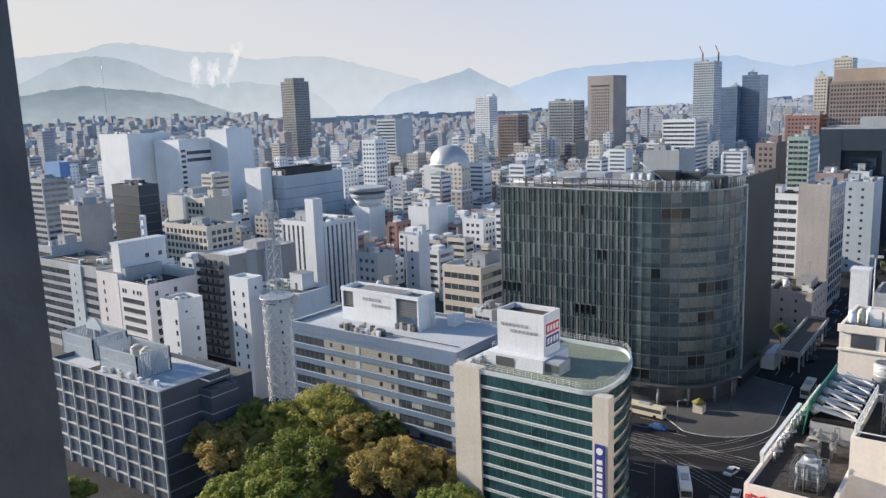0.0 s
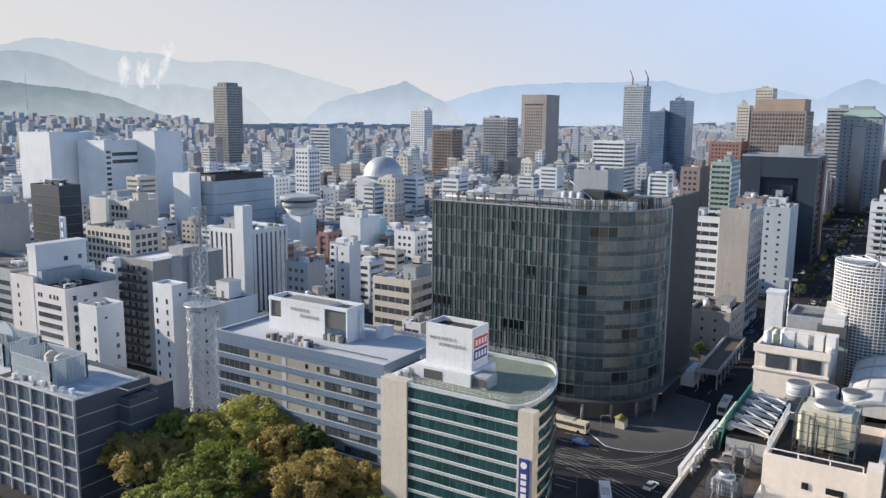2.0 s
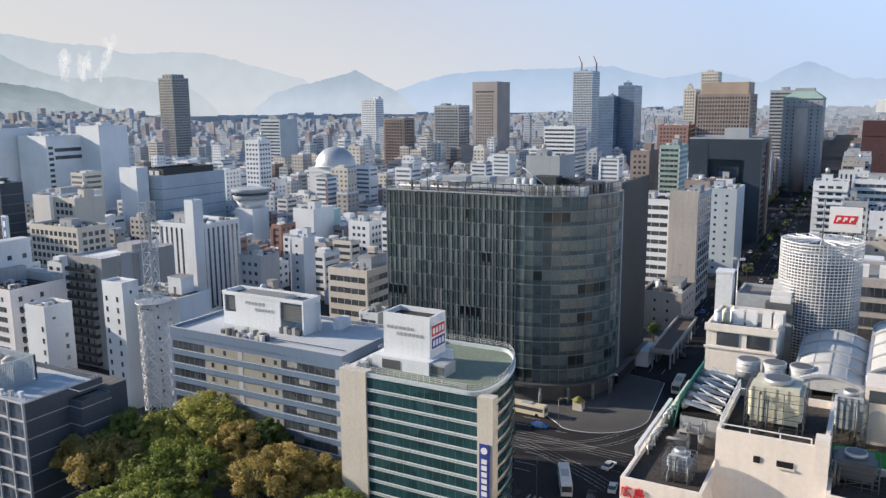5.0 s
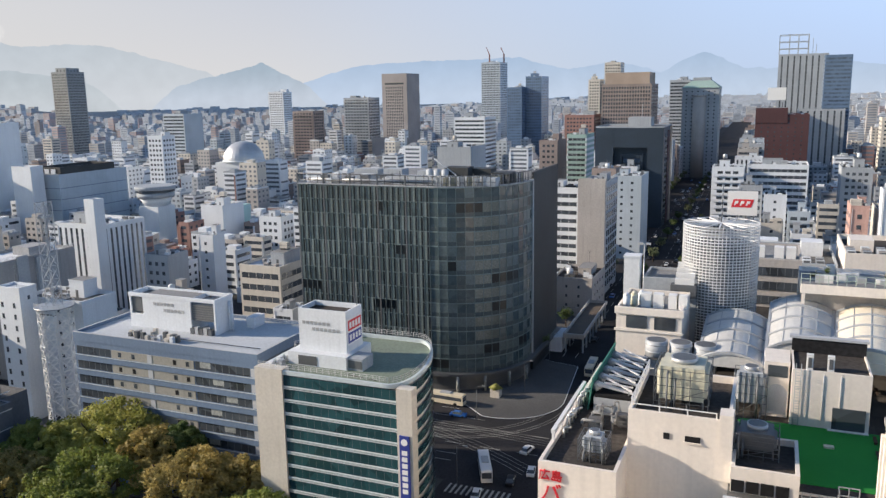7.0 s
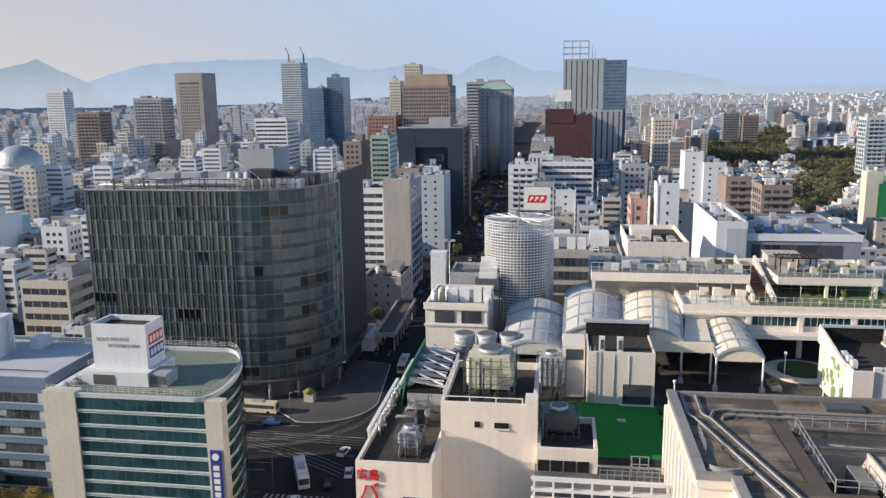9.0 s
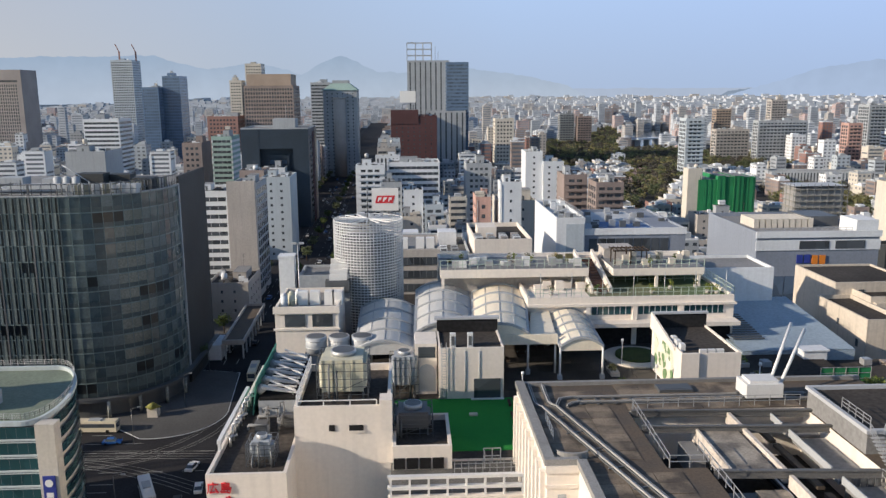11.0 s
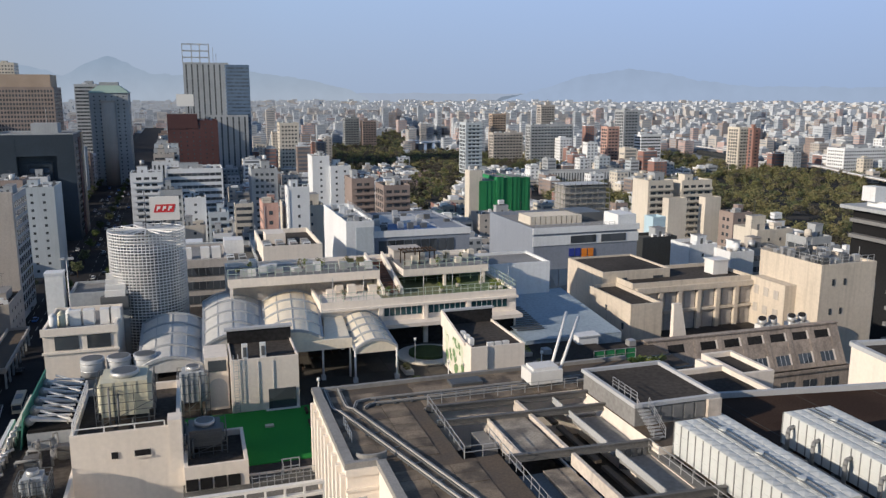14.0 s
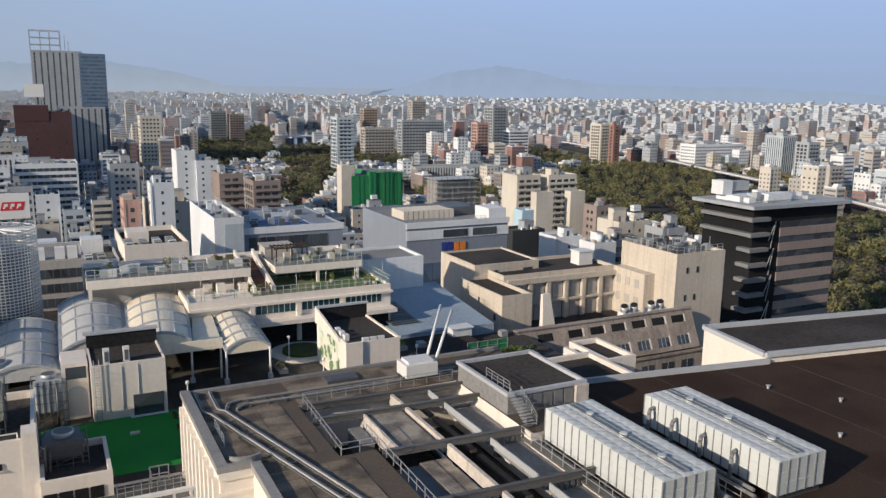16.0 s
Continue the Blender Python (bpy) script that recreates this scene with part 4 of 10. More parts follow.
    part("roof_shed", Solid().box(-103.5, -101.5, 138, 142, h, h + 2.4), ["white"], b)


material("olive_panel", (0.34, 0.33, 0.29), vary=0.12, streak=0.15)
# near-black screens, and flat sheets standing in for shade in openings and gaps
material("screen_shade_black", (0.03, 0.03, 0.032), rough=0.9, vary=0.3)
blue_office()


def grid_office():
    """Grey office with a white grid of frames over dark tiles."""
    x0, x1, y0, y1, h = -187.0, -142.6, 90.0, 108.0, 25.2
    b = thing("office_block", "grey tiled office with a pale concrete frame grid", "building", 0, 0)
    TAKEN.append(((x0 + x1) / 2, (y0 + y1) / 2, 26, 14))
    s = Solid().box(x0, x1, y0, y1, 0, h - 1, 0, 1).box(x1, x1 + 3.8, y0 + 9.7, y1 - 1, 0, h - 2.6, 0, 2).box(x1 - 20, x1, y1, y1 + 6, 0, h - 2.6, 0, 2)
    s.parapet(x0, x1, y0, y1, h - 1, h, 0.4, 0).parapet(x1 - 0.4, x1 + 3.8, y0 + 9.7, y1 - 1, h - 2.6, h - 2.3, 0.4, 0)
    part("wall", s, ["tile_dark", "roof_light", "roof_worn"], b)
    fr = Solid()
    nx, nz, fh = 9, 6, 3.75
    for i in range(nx + 1):
        u = x0 + (x1 - x0) * i / nx
        fr.box(u - 0.16, u + 0.16, y0 - 0.45, y0 + 0.02, 0, h + 0.1)
    for k in range(nz + 1):
        z = h - k * fh
        fr.box(x0, x1, y0 - 0.38, y0 + 0.02, z - 0.16, z + 0.16)
        fr.box(x1, x1 + 0.06, y0, y0 + 9.7, z - 0.1, z + 0.1).box(x1 + 3.8, x1 + 3.86, y0 + 9.7, y1 - 1, z - 0.1, z + 0.1).box(x1, x1 + 3.8, y0 + 9.64, y0 + 9.7, z - 0.1, z + 0.1)
    part("frame", fr, ["coping"], b, "pale concrete facade frame")
    for k in range(nz):
        z = h - (k + 1) * fh
        for i in range(nx):
            u = x0 + (x1 - x0) * (i + 0.5) / nx
            part("window", Solid().box(u + 0.6, u + 1.9, y0 - 0.08, y0 + 0.02, z + 0.9, z + 2.9), ["glass_blue"], b)
            part("small_window", Solid().box(u - 1.6, u - 0.6, y0 - 0.06, y0 + 0.02, z + 1.2, z + 2.4), ["glass_blue"], b)
    def cage(x0, x1, y0, y1, z0, z1):
        """Pale mesh screen round roof plant: posts, rails and close slats."""
        for (ax, ay), (bx, by) in (((x0, y0), (x1, y0)), ((x1, y0), (x1, y1)), ((x1, y1), (x0, y1)), ((x0, y1), (x0, y0))):
            n = max(2, round(math.hypot(bx - ax, by - ay) / 0.42))
            s = Solid()
            for i in range(n + 1):
                x, y = ax + (bx - ax) * i / n, ay + (by - ay) * i / n
                s.box(x - 0.12, x + 0.12, y - 0.12, y + 0.12, z0, z1)
            for z in (z0 + 0.3, (z0 + z1) / 2, z1 - 0.12):
                s.beam((ax, ay, z), (bx, by, z), 0.3, 0.16)
            part("mesh_screen", s, ["bluegrey"], b, "pale mesh screen wall")
    cage(-170.9, -156.0, 93.6, 102, h - 1, h + 4.6)
    cage(-192, -178, 96, 105, h - 1, h + 4.4)
    for x in (-162.6, -158.8):
        part("tank", Solid().disc(x, 98.0, h - 0.9, h + 4.2, 1.5, 14).disc(x, 98.0, h + 4.2, h + 5.0, 1.5, 14, 0, None, 0.5), ["cream"], b)
    dome = Solid()
    for i in range(12):
        p, q = math.pi * i / 12, math.pi * (i + 1) / 12
        dome.hexa([(-186 - 3.4 * math.cos(p), 101, h + 4.3), (-186 - 3.4 * math.cos(q), 101, h + 4.3), (-186 - 3.4 * math.cos(q), 101.4, h + 4.3), (-186 - 3.4 * math.cos(p), 101.4, h + 4.3),
                   (-186 - 3.4 * math.cos(p), 101, h + 4.3 + 3.0 * math.sin(p)), (-186 - 3.4 * math.cos(q), 101, h + 4.3 + 3.0 * math.sin(q)), (-186 - 3.4 * math.cos(q), 101.4, h + 4.3 + 3.0 * math.sin(q)), (-186 - 3.4 * math.cos(p), 101.4, h + 4.3 + 3.0 * math.sin(p))])
    part("dish", dome, ["bluegrey"], b, "pale round dish above the screen")
    part("dish_post", Solid().box(-186.3, -185.7, 101, 101.4, h - 1, h + 4.4), ["metal"], b)
    part("roof_deck", Solid().box(-155.6, x1 - 0.6, y0 + 1, y1 - 1, h - 0.99, h - 0.9), ["roof_pale_blue"], b, "blue-painted roof patch")
    part("roof_deck", Solid().box(-173.4, -170.6, y0 + 1, y1 - 1, h - 0.99, h - 0.9), ["roof_dark"], b)
    for k in range(9):
        part("roof_unit", Solid().box(-0.5, 0.5, -0.4, 0.4, 0, 1.2), ["metal" if k % 2 else "white"], b, at=pose(-168 + k * 2.4, 92.5 + (k % 3) * 0.5, h - 0.9))
    rl = Solid().rail((-155.6, y0 + 0.8, h), (x1 - 0.3, y0 + 0.8, h), 0.8, 1.6, 0.04).rail((x1 - 0.3, y0 + 0.8, h), (x1 - 0.3, y1 - 1, h), 0.8, 1.6, 0.04)
    part("railing", rl, ["metal"], b)


grid_office()


def lattice_mast(x, y, h):
    b = thing("lattice_mast", "white steel lattice mast with round platform", "mast", x, y)
    n = 8

    def pt(i, z, r):
        a = 2 * math.pi * i / n
        return (r * math.cos(a), r * math.sin(a), z)
    lv = np.linspace(0, h * 0.55, 11)
    for z0, z1 in zip(lv, lv[1:]):
        s = Solid()
        for i in range(n):
            s.rod(pt(i, z0, 4.1), pt(i, z1, 4.1), 0.12, 0, 5)
            s.rod(pt(i, z0, 4.1), pt((i + 1) % n, z1, 4.1), 0.09, 0, 4)
            s.rod(pt((i + 1) % n, z0, 4.1), pt(i, z1, 4.1), 0.09, 0, 4)
            s.rod(pt(i, z1, 4.1), pt((i + 1) % n, z1, 4.1), 0.1, 0, 4)
        part("shaft_lift", s, ["paint_white"], b)
    z = h * 0.55
    part("platform", Solid().disc(0, 0, z, z + 0.3, 4.7, 24), ["metal"], b)
    rim = Solid()
    for i in range(24):
        u, w = 2 * math.pi * i / 24, 2 * math.pi * (i + 1) / 24
        rim.rod((4.6 * math.cos(u), 4.6 * math.sin(u), z + 1.3), (4.6 * math.cos(w), 4.6 * math.sin(w), z + 1.3), 0.06, 0, 4).rod((4.6 * math.cos(u), 4.6 * math.sin(u), z + 0.3), (4.6 * math.cos(u), 4.6 * math.sin(u), z + 1.3), 0.05, 0, 4)
    part("railing", rim, ["metal"], b)
    m = 4
    lv = np.linspace(z + 0.5, h, 9)
    for z0, z1 in zip(lv, lv[1:]):
        t = Solid()
        for i in range(m):
            p0, p1 = [(1.9 * math.cos(math.pi / 2 * (i + 0.5)), 1.9 * math.sin(math.pi / 2 * (i + 0.5)), zz) for zz in (z0, z1)]
            q0, q1 = [(1.9 * math.cos(math.pi / 2 * (i + 1.5)), 1.9 * math.sin(math.pi / 2 * (i + 1.5)), zz) for zz in (z0, z1)]
            t.rod(p0, p1, 0.1, 0, 4).rod(p0, q1, 0.07, 0, 4).rod(q0, p1, 0.07, 0, 4).rod(p1, q1, 0.07, 0, 4)
        part("top_lift", t, ["grey"], b)


# ---- store roofs below the window ----
def block(name, label, x0, x1, y0, y1, z0, z1, wall, roof="roof", category="building", par=0.9, t=0.35):
    b = thing(name, label, category, 0, 0)
    s = Solid().box(x0, x1, y0, y1, z0, z1, 0, 1)
    if par:
        part("parapet", Solid().parapet(x0, x1, y0, y1, z1 - 0.01, z1 + par, t, 0), [wall], b)
    part("wall", s, [wall, roof], b)
    TAKEN.append(((x0 + x1) / 2, (y0 + y1) / 2, (x1 - x0) / 2 + 2, (y1 - y0) / 2 + 2))
    return b


material("roof_brown", (0.058, 0.037, 0.027), rough=0.95, vary=0.25, scale=0.8, second=(0.040, 0.025, 0.019), second_scale=0.12)
material("store_white", (0.79, 0.725, 0.65), vary=0.05, streak=0.09)
material("deck_paver", (0.085, 0.078, 0.07), rough=0.9, vary=0.3, scale=1.2, random_tint=0.2, second=(0.055, 0.05, 0.045))
SLAB = [Solid().box(-1.28, 1.28, -1.68, 1.68, 0, e).mesh("deck_slab", ["deck_paver"]) for e in (0.02, 0.03, 0.04)]
store = block("department_store", "cream department store with roof decks", -20, 60, 79, 150, 0, 43.6, "store_white", "roof_dark", "store", 0)
for k in range(20):
    for j in range(13):
        x, y = -1.6 + 2.6 * k, 86.4 + 3.4 * j
        if (y > 95.4 or x > 13.5) and not (x > 32 and y < 95) and y < 116:
            part("deck_slab", SLAB[(k * 7 + j * 3) % 3], None, store, at=pose(x, y, 43.604))
near_wall = block("plant_house", "cream plant house with cooling towers on top", -12.2, -2.2, 78.6, 92, 0, 49.2, "store_white", "roof_dark", "plant house", 0.8)
low_house = block("plant_house", "cream low roof wing with red lettering", -20, -12.2, 72.4, 104, 0, 45.2, "store_white", "roof_dark", "plant house", 0.6)
stack_block = block("plant_house", "cream stair block with two dark openings", -19.2, -10.2, 110.5, 122, 43.6, 51.4, "store_white", "roof", "plant house", 0.7)
single("turf", Solid().box(4.3, 13, 80.8, 95.8, 43.6, 43.68).box(-2, 4.3, 86.1, 95.8, 43.6, 43.68), ["turf"], "bright green artificial turf on the roof deck", "turf", kind="structure")
box_a = block("stair_house", "cream roof stair house with ladder", 3.6, 11.8, 95.8, 103.6, 43.6, 50.2, "store_white", "roof_dark", "stair house", 0.22, 0.22)
box_b = block("stair_house", "cream roof stair house with painted leaves", 33.9, 41.4, 93.6, 106, 43.6, 49.5, "store_white", "roof_dark", "stair house", 0.3, 0.22)
part("corner_pier", Solid().box(33.7, 36.0, 93.3, 93.6, 43.6, 49.9), ["store_white"], box_b)
deck_low = block("roof_terrace", "cream roof terrace block with green lawn", 18, 50, 117, 133, 43.6, 50.6, "store_white", "grass", "terrace", 0.5)
deck_up = block("roof_terrace", "cream upper terrace block with glass railing", 5, 48, 134, 137, 43.6, 53.6, "store_white", "roof_light", "terrace", 0.5)




def vault(front, back, y0, y1, z0, rise, label, key="canvas_sunlit"):
    """Barrel canopy between a front and a back arch; each given by its two ends in x."""
    b = thing("canopy", label, "canopy", 0, 0)
    n, k = 16, 4

    def at(i, j):
        f = j / k
        a, c = front[0] + (back[0] - front[0]) * f, front[1] + (back[1] - front[1]) * f
        return Vector((a + (c - a) * i / n, y0 + (y1 - y0) * f, z0 + rise * (1 - ((i - n / 2) / (n / 2)) ** 2)))
    for j in range(k):
        for q in range(4):
            s = Solid()
            for off, flip in ((0, False), (-0.1, True)):
                base = len(s.v)
                s.v += [tuple(at(i, e) + Vector((0, 0, off))) for e in (j, j + 1) for i in range(4 * q, 4 * q + 5)]
                for i in range(4):
                    f = (base + i, base + i + 1, base + i + 6, base + i + 5)
                    s.f.append(f[::-1] if flip else f)
                    s.m.append(0)
                    s.smooth.append(True)
            part("panel", s, [key], b)
    for j in range(k + 1):
        r = Solid()
        for i in range(n):
            r.beam(at(i, j) + Vector((0, 0, 0.24)), at(i + 1, j) + Vector((0, 0, 0.24)), 0.34, 0.36)
        part("rib", r, ["metal_paint_light"], b)
    for i in range(0, n + 1, 4):
        edge_line = i in (0, n)
        part("purlin", Solid().beam(at(i, 0) + Vector((0, 0, 0.2 if edge_line else 0.06)), at(i, k) + Vector((0, 0, 0.2 if edge_line else 0.06)), 0.36 if edge_line else 0.12, 0.4 if edge_line else 0.1), ["metal_paint_light"], b)
    for j in (0, k):
        e = Solid()
        for i in range(n):
            p, q = at(i, j), at(i + 1, j)
            e.face([(p.x, p.y, z0 - 0.55), (q.x, q.y, z0 - 0.55), q, p])
        part("fascia", e, [key], b)
        for i in (0, n):
            p = at(i, j)
            post = part("post", Solid().disc(p.x, p.y, 43.6, z0 - 0.1, 0.15, 8), ["paint_white"], b)
            part("footing", Solid().box(p.x - 0.3, p.x + 0.3, p.y - 0.3, p.y + 0.3, 43.6, 44.3), ["coping"], post)
    return b


vault((-7.3, 0.4), (-7.6, 0.8), 101.4, 123, 48.4, 1.3, "barrel vault canopy coloured shaded grey on the roof deck", "canvas_shaded")
vault((0.7, 8.2), (1.2, 9.9), 105.2, 129.5, 49.5, 1.4, "barrel vault canopy coloured shaded grey-white on the roof deck", "canvas_shaded")
vault((8.5, 16.2), (10.2, 19.0), 104.4, 127, 49.5, 1.4, "barrel vault canopy coloured sunlit cream")
vault((20.2, 26.0), (21.2, 26.9), 102.0, 117, 48.2, 1.2, "barrel vault canopy coloured sunlit cream on white posts")
vl = thing("canopy", "flat canopy strip coloured sunlit cream between two barrel vaults", "canopy", 0, 0)
part("roof_sheet", Solid().prism([(16.5, 105), (20.2, 105.6), (21.4, 118), (18.6, 118)], 48.7, 48.95), ["canvas_sunlit"], vl)
part("fascia", Solid().box(8.6, 20.2, 104.0, 104.3, 48.0, 49.4), ["canvas_sunlit"], vl)
for x in (12.4, 20.0):
    part("post", Solid().disc(x, 104.6, 43.6, 48.8, 0.15, 8), ["paint_white"], vl)


material("lattice_white", (0.66, 0.67, 0.68), rough=0.5, vary=0.1, scale=1)


def lattice_cylinder(x, y, z0, z1, r):
    b = thing("lattice_drum", "white lattice screen drum round roof plant", "screen", x, y)
    n, rows = 64, 40
    s = Solid()
    for i in range(n):
        a = 2 * math.pi * i / n
        s.rod((r * math.cos(a), r * math.sin(a), z0), (r * math.cos(a), r * math.sin(a), z1), 0.075, 0, 4)
    for j in range(rows + 1):
        z = z0 + (z1 - z0) * j / rows
        for i in range(n):
            a, c = 2 * math.pi * i / n, 2 * math.pi * (i + 1) / n
            s.rod((r * math.cos(a), r * math.sin(a), z), (r * math.cos(c), r * math.sin(c), z), 0.095, 0, 4)
    part("screen", s, ["lattice_white"], b)
    t = Solid()
    for i in range(0, n, 4):
        a = 2 * math.pi * i / n
        t.rod((0, 0, z1), (r * math.cos(a), r * math.sin(a), z1), 0.12, 0, 4)
    part("top_spokes", t, ["lattice_white"], b)
    part("core", Solid().disc(0, 0, z0, z1 - 3, r * 0.8, 24), ["metal_dark"], b)
    part("mast", Solid().rod((0, 0, z1), (0, 0, z1 + 6), 0.08), ["metal_dark"], b)
    return b


lattice_cylinder(-6.6, 129, 43.6, 61.8, 5.6)

# big roof in the foreground
ROOF = 51.5


def water_tank(x0, x1, y0, y1, z0, z1):
    b = thing("water_tank", "pale panel water tank on steel skids", "water tank", 0, 0, group="panel water tanks on the brown roof")
    nx, ny = round(x1 - x0), round(y1 - y0)
    me = Solid().box(-0.48, 0.48, -0.48, 0.48, 0, 0.04).hexa([(-0.44, -0.44, 0.04), (0.44, -0.44, 0.04), (0.44, 0.44, 0.04), (-0.44, 0.44, 0.04), (-0.08, -0.08, 0.11), (0.08, -0.08, 0.11), (0.08, 0.08, 0.11), (-0.08, 0.08, 0.11)]).mesh("panel", ["tank_panel"])
    part("body", Solid().box(x0, x1, y0, y1, z0, z1), ["tank_panel"], b)
    for i in range(nx):
        for j in range(ny):
            part("panel", me, None, b, at=pose(x0 + (i + 0.5) * (x1 - x0) / nx, y0 + (j + 0.5) * (y1 - y0) / ny, z1))
    r = Solid()
    for j in range(ny + 1):
        y = y0 + (y1 - y0) * j / ny
        r.box(x0 - 0.07, x0, y - 0.04, y + 0.04, z0, z1).box(x1, x1 + 0.07, y - 0.04, y + 0.04, z0, z1)
    for i in range(nx + 1):
        x = x0 + (x1 - x0) * i / nx
        r.box(x - 0.04, x + 0.04, y0 - 0.07, y0, z0, z1).box(x - 0.04, x + 0.04, y1, y1 + 0.07, z0, z1)
    part("rib", r, ["rail_grey"], b)
    mid = (x0 + x1) / 2
    for e in (-0.3, 0.3):
        part("top_pipe", Solid().rod((mid + e, y0 + 0.3, z1 + 0.22), (mid + e, y1 - 0.3, z1 + 0.22), 0.06, 0, 6), ["metal_dark"], b)
    for e in (0.2, 0.5, 0.8):
        y = y0 + (y1 - y0) * e
        part("hatch", Solid().disc(mid, y, z1, z1 + 0.35, 0.34, 14), ["tank_panel"], b)
    for z in (z0 + (z1 - z0) / 3, z0 + (z1 - z0) * 2 / 3):
        part("seam", Solid().parapet(x0 - 0.04, x1 + 0.04, y0 - 0.04, y1 + 0.04, z - 0.03, z + 0.03, 0.04), ["tank_panel"], b)
    for j in range(6):
        y = y0 + 0.5 + (y1 - y0 - 1) * j / 5
        part("skid", Solid().box(x0 - 0.2, x1 + 0.2, y - 0.15, y + 0.15, z0 - 0.7, z0), ["metal_dark"], b)
    return b


water_tank(50.0, 55.2, 39.6, 55.3, 51.1, 54.0)
water_tank(39.4, 44.6, 41, 56.4, 51.1, 54.0)
# foreground service roof
material("concrete_brown", (0.11, 0.083, 0.06), vary=0.25, scale=0.8, second=(0.09, 0.073, 0.058), second_scale=0.35)
material("concrete_stain", (0.37, 0.315, 0.27), vary=0.25, scale=0.5, streak=0.35, second=(0.27, 0.23, 0.20), second_scale=0.2)
material("office_cream", (0.60, 0.535, 0.45), vary=0.08, streak=0.2)
material("store_grey", (0.62, 0.56, 0.50), vary=0.14, streak=0.25)
material("coping_dirty", (0.30, 0.295, 0.285), rough=0.6, vary=0.25, scale=1.5, streak=0.2)


def service_roof():
    b = thing("store_roof", "cream store block with a brown concrete service roof", "store", 0, 0)
    TAKEN.append((30, 55, 22, 26))
    s = Solid()
    s.box(11.2, 21.0, 61, 79.5, 0, ROOF, 0, 1).box(21.0, 22.3, 72.0, 79.5, 0, ROOF, 0, 1).box(22.3, 38.4, 72.0, 79.5, 0, ROOF, 0, 1).box(13.9, 24.3, 20, 60.0, 0, ROOF, 0, 1).box(13.9, 21.0, 60.0, 61, 0, ROOF, 0, 1)
    s.box(38.4, 48, 57, 79.5, 0, ROOF, 0, 1).box(21.0, 38.2, 60.0, 72.0, 0, ROOF - 5, 0, 2).box(24.3, 38.2, 20, 60.0, 0, ROOF - 5, 0, 2)
    s.box(38.2, 48, 20, 57, 0, 50.4, 0, 1)
    # pit floor takes the darkest roof colour in place of deep shade
    part("wall", s, ["store_white", "concrete_brown", "roof_dark"], b)
    c = Solid()
    c.box(11.0, 11.9, 61, 79.5, ROOF, ROOF + 0.55).box(11.9, 48, 79.1, 79.6, ROOF, ROOF + 0.4).box(11.9, 13.9, 61, 61.5, ROOF, ROOF + 0.55)
    c.box(13.7, 14.5, 20, 61.0, ROOF, ROOF + 0.55)
    part("parapet", c, ["coping_dirty"], b, "grey metal parapet coping")
    for k in range(9):
        part("pilaster", Solid().box(10.75, 11.2, 61.6 + k * 2.05, 62.3 + k * 2.05, 20, ROOF - 0.8), ["store_white"], b)
    for k in range(8):
        part("wall_slot", Solid().box(11.13, 11.24, 62.6 + k * 2.05, 63.4 + k * 2.05, 22, ROOF - 1.6), ["grey"], b)
    part("wall_band", Solid().box(11.05, 13.85, 60.85, 61, ROOF - 2.0, ROOF - 1.7).box(11.05, 13.85, 60.8, 61, ROOF - 0.6, ROOF), ["store_white"], b)
    for x in (12.5,):
        part("wall_slot", Solid().box(x - 0.35, x + 0.35, 60.9, 61.02, 20, ROOF - 2.6), ["grey"], b)
    # pavers of the walking surface
    rng = random.Random(3)
    me = [Solid().box(-1.2, 1.2, -0.85, 0.85, 0, e).mesh("slab", ["paver"]) for e in (0.03, 0.045, 0.06)]
    for x0, x1, y0, y1 in ((12.1, 20.9, 61.6, 79.0), (21.2, 38.4, 72.2, 79.2), (14.6, 24.2, 40, 59.9)):
        nx, ny = int((x1 - x0) / 2.45), int((y1 - y0) / 1.75)
        for i in range(nx):
            for j in range(ny):
                part("slab", rng.choice(me), None, b, at=pose(x0 + 1.25 + i * 2.45, y0 + 0.9 + j * 1.75, ROOF + 0.002))
    # cleaning-gantry rails
    def track(points):
        t = Solid()
        for p, q in zip(points, points[1:]):
            t.beam((*p, ROOF + 0.36), (*q, ROOF + 0.36), 0.1, 0.16, 0).beam((p[0] + 0.22, p[1], ROOF + 0.3), (q[0] + 0.22, q[1], ROOF + 0.3), 0.05, 0.05, 0)
            t.beam((*p, ROOF + 0.16), (*q, ROOF + 0.16), 0.3, 0.14, 1)
        part("gantry_rail", t, ["rail_steel", "metal_dark"], b, "grey steel gantry rail")
    bend = [(12.2 + 0.9 * (1 - math.cos(a)), 74.2 - 1.2 * math.sin(a)) for a in np.linspace(0, 1.2, 5)]
    track([(12.3, 79.0), (12.2, 74.4)] + bend + [(18.56, 52.86), (22.6, 39.5)])
    bend = [(13.6 + 0.9 * (1 - math.cos(a)), 74.4 - 1.2 * math.sin(a)) for a in np.linspace(0, 1.2, 5)]
    track([(13.7, 79.0), (13.6, 74.6)] + bend + [(19.96, 52.01), (23.8, 38.5)])
    track([(14.2, 73.3), (14.8, 75.0), (16.2, 75.4), (40, 75.2)])
    track([(15.3, 73.2), (15.8, 73.8), (16.6, 74.1), (40, 73.9)])
    for k in range(14):
        part("sleeper", Solid().box(-0.12, 0.12, -0.95, 0.95, 0, 0.12), ["metal_dark"], b, at=pose(16.8 + k * 1.75, 74.6, ROOF + 0.06))
    for k in range(9):
        f = k / 8
        part("sleeper", Solid().box(-0.95, 0.95, -0.08, 0.08, 0, 0.08), ["metal_dark"], b, at=pose(13.9 + f * 8.4, 70.8 - f * 28.0, ROOF + 0.06, 0, 0, 16))
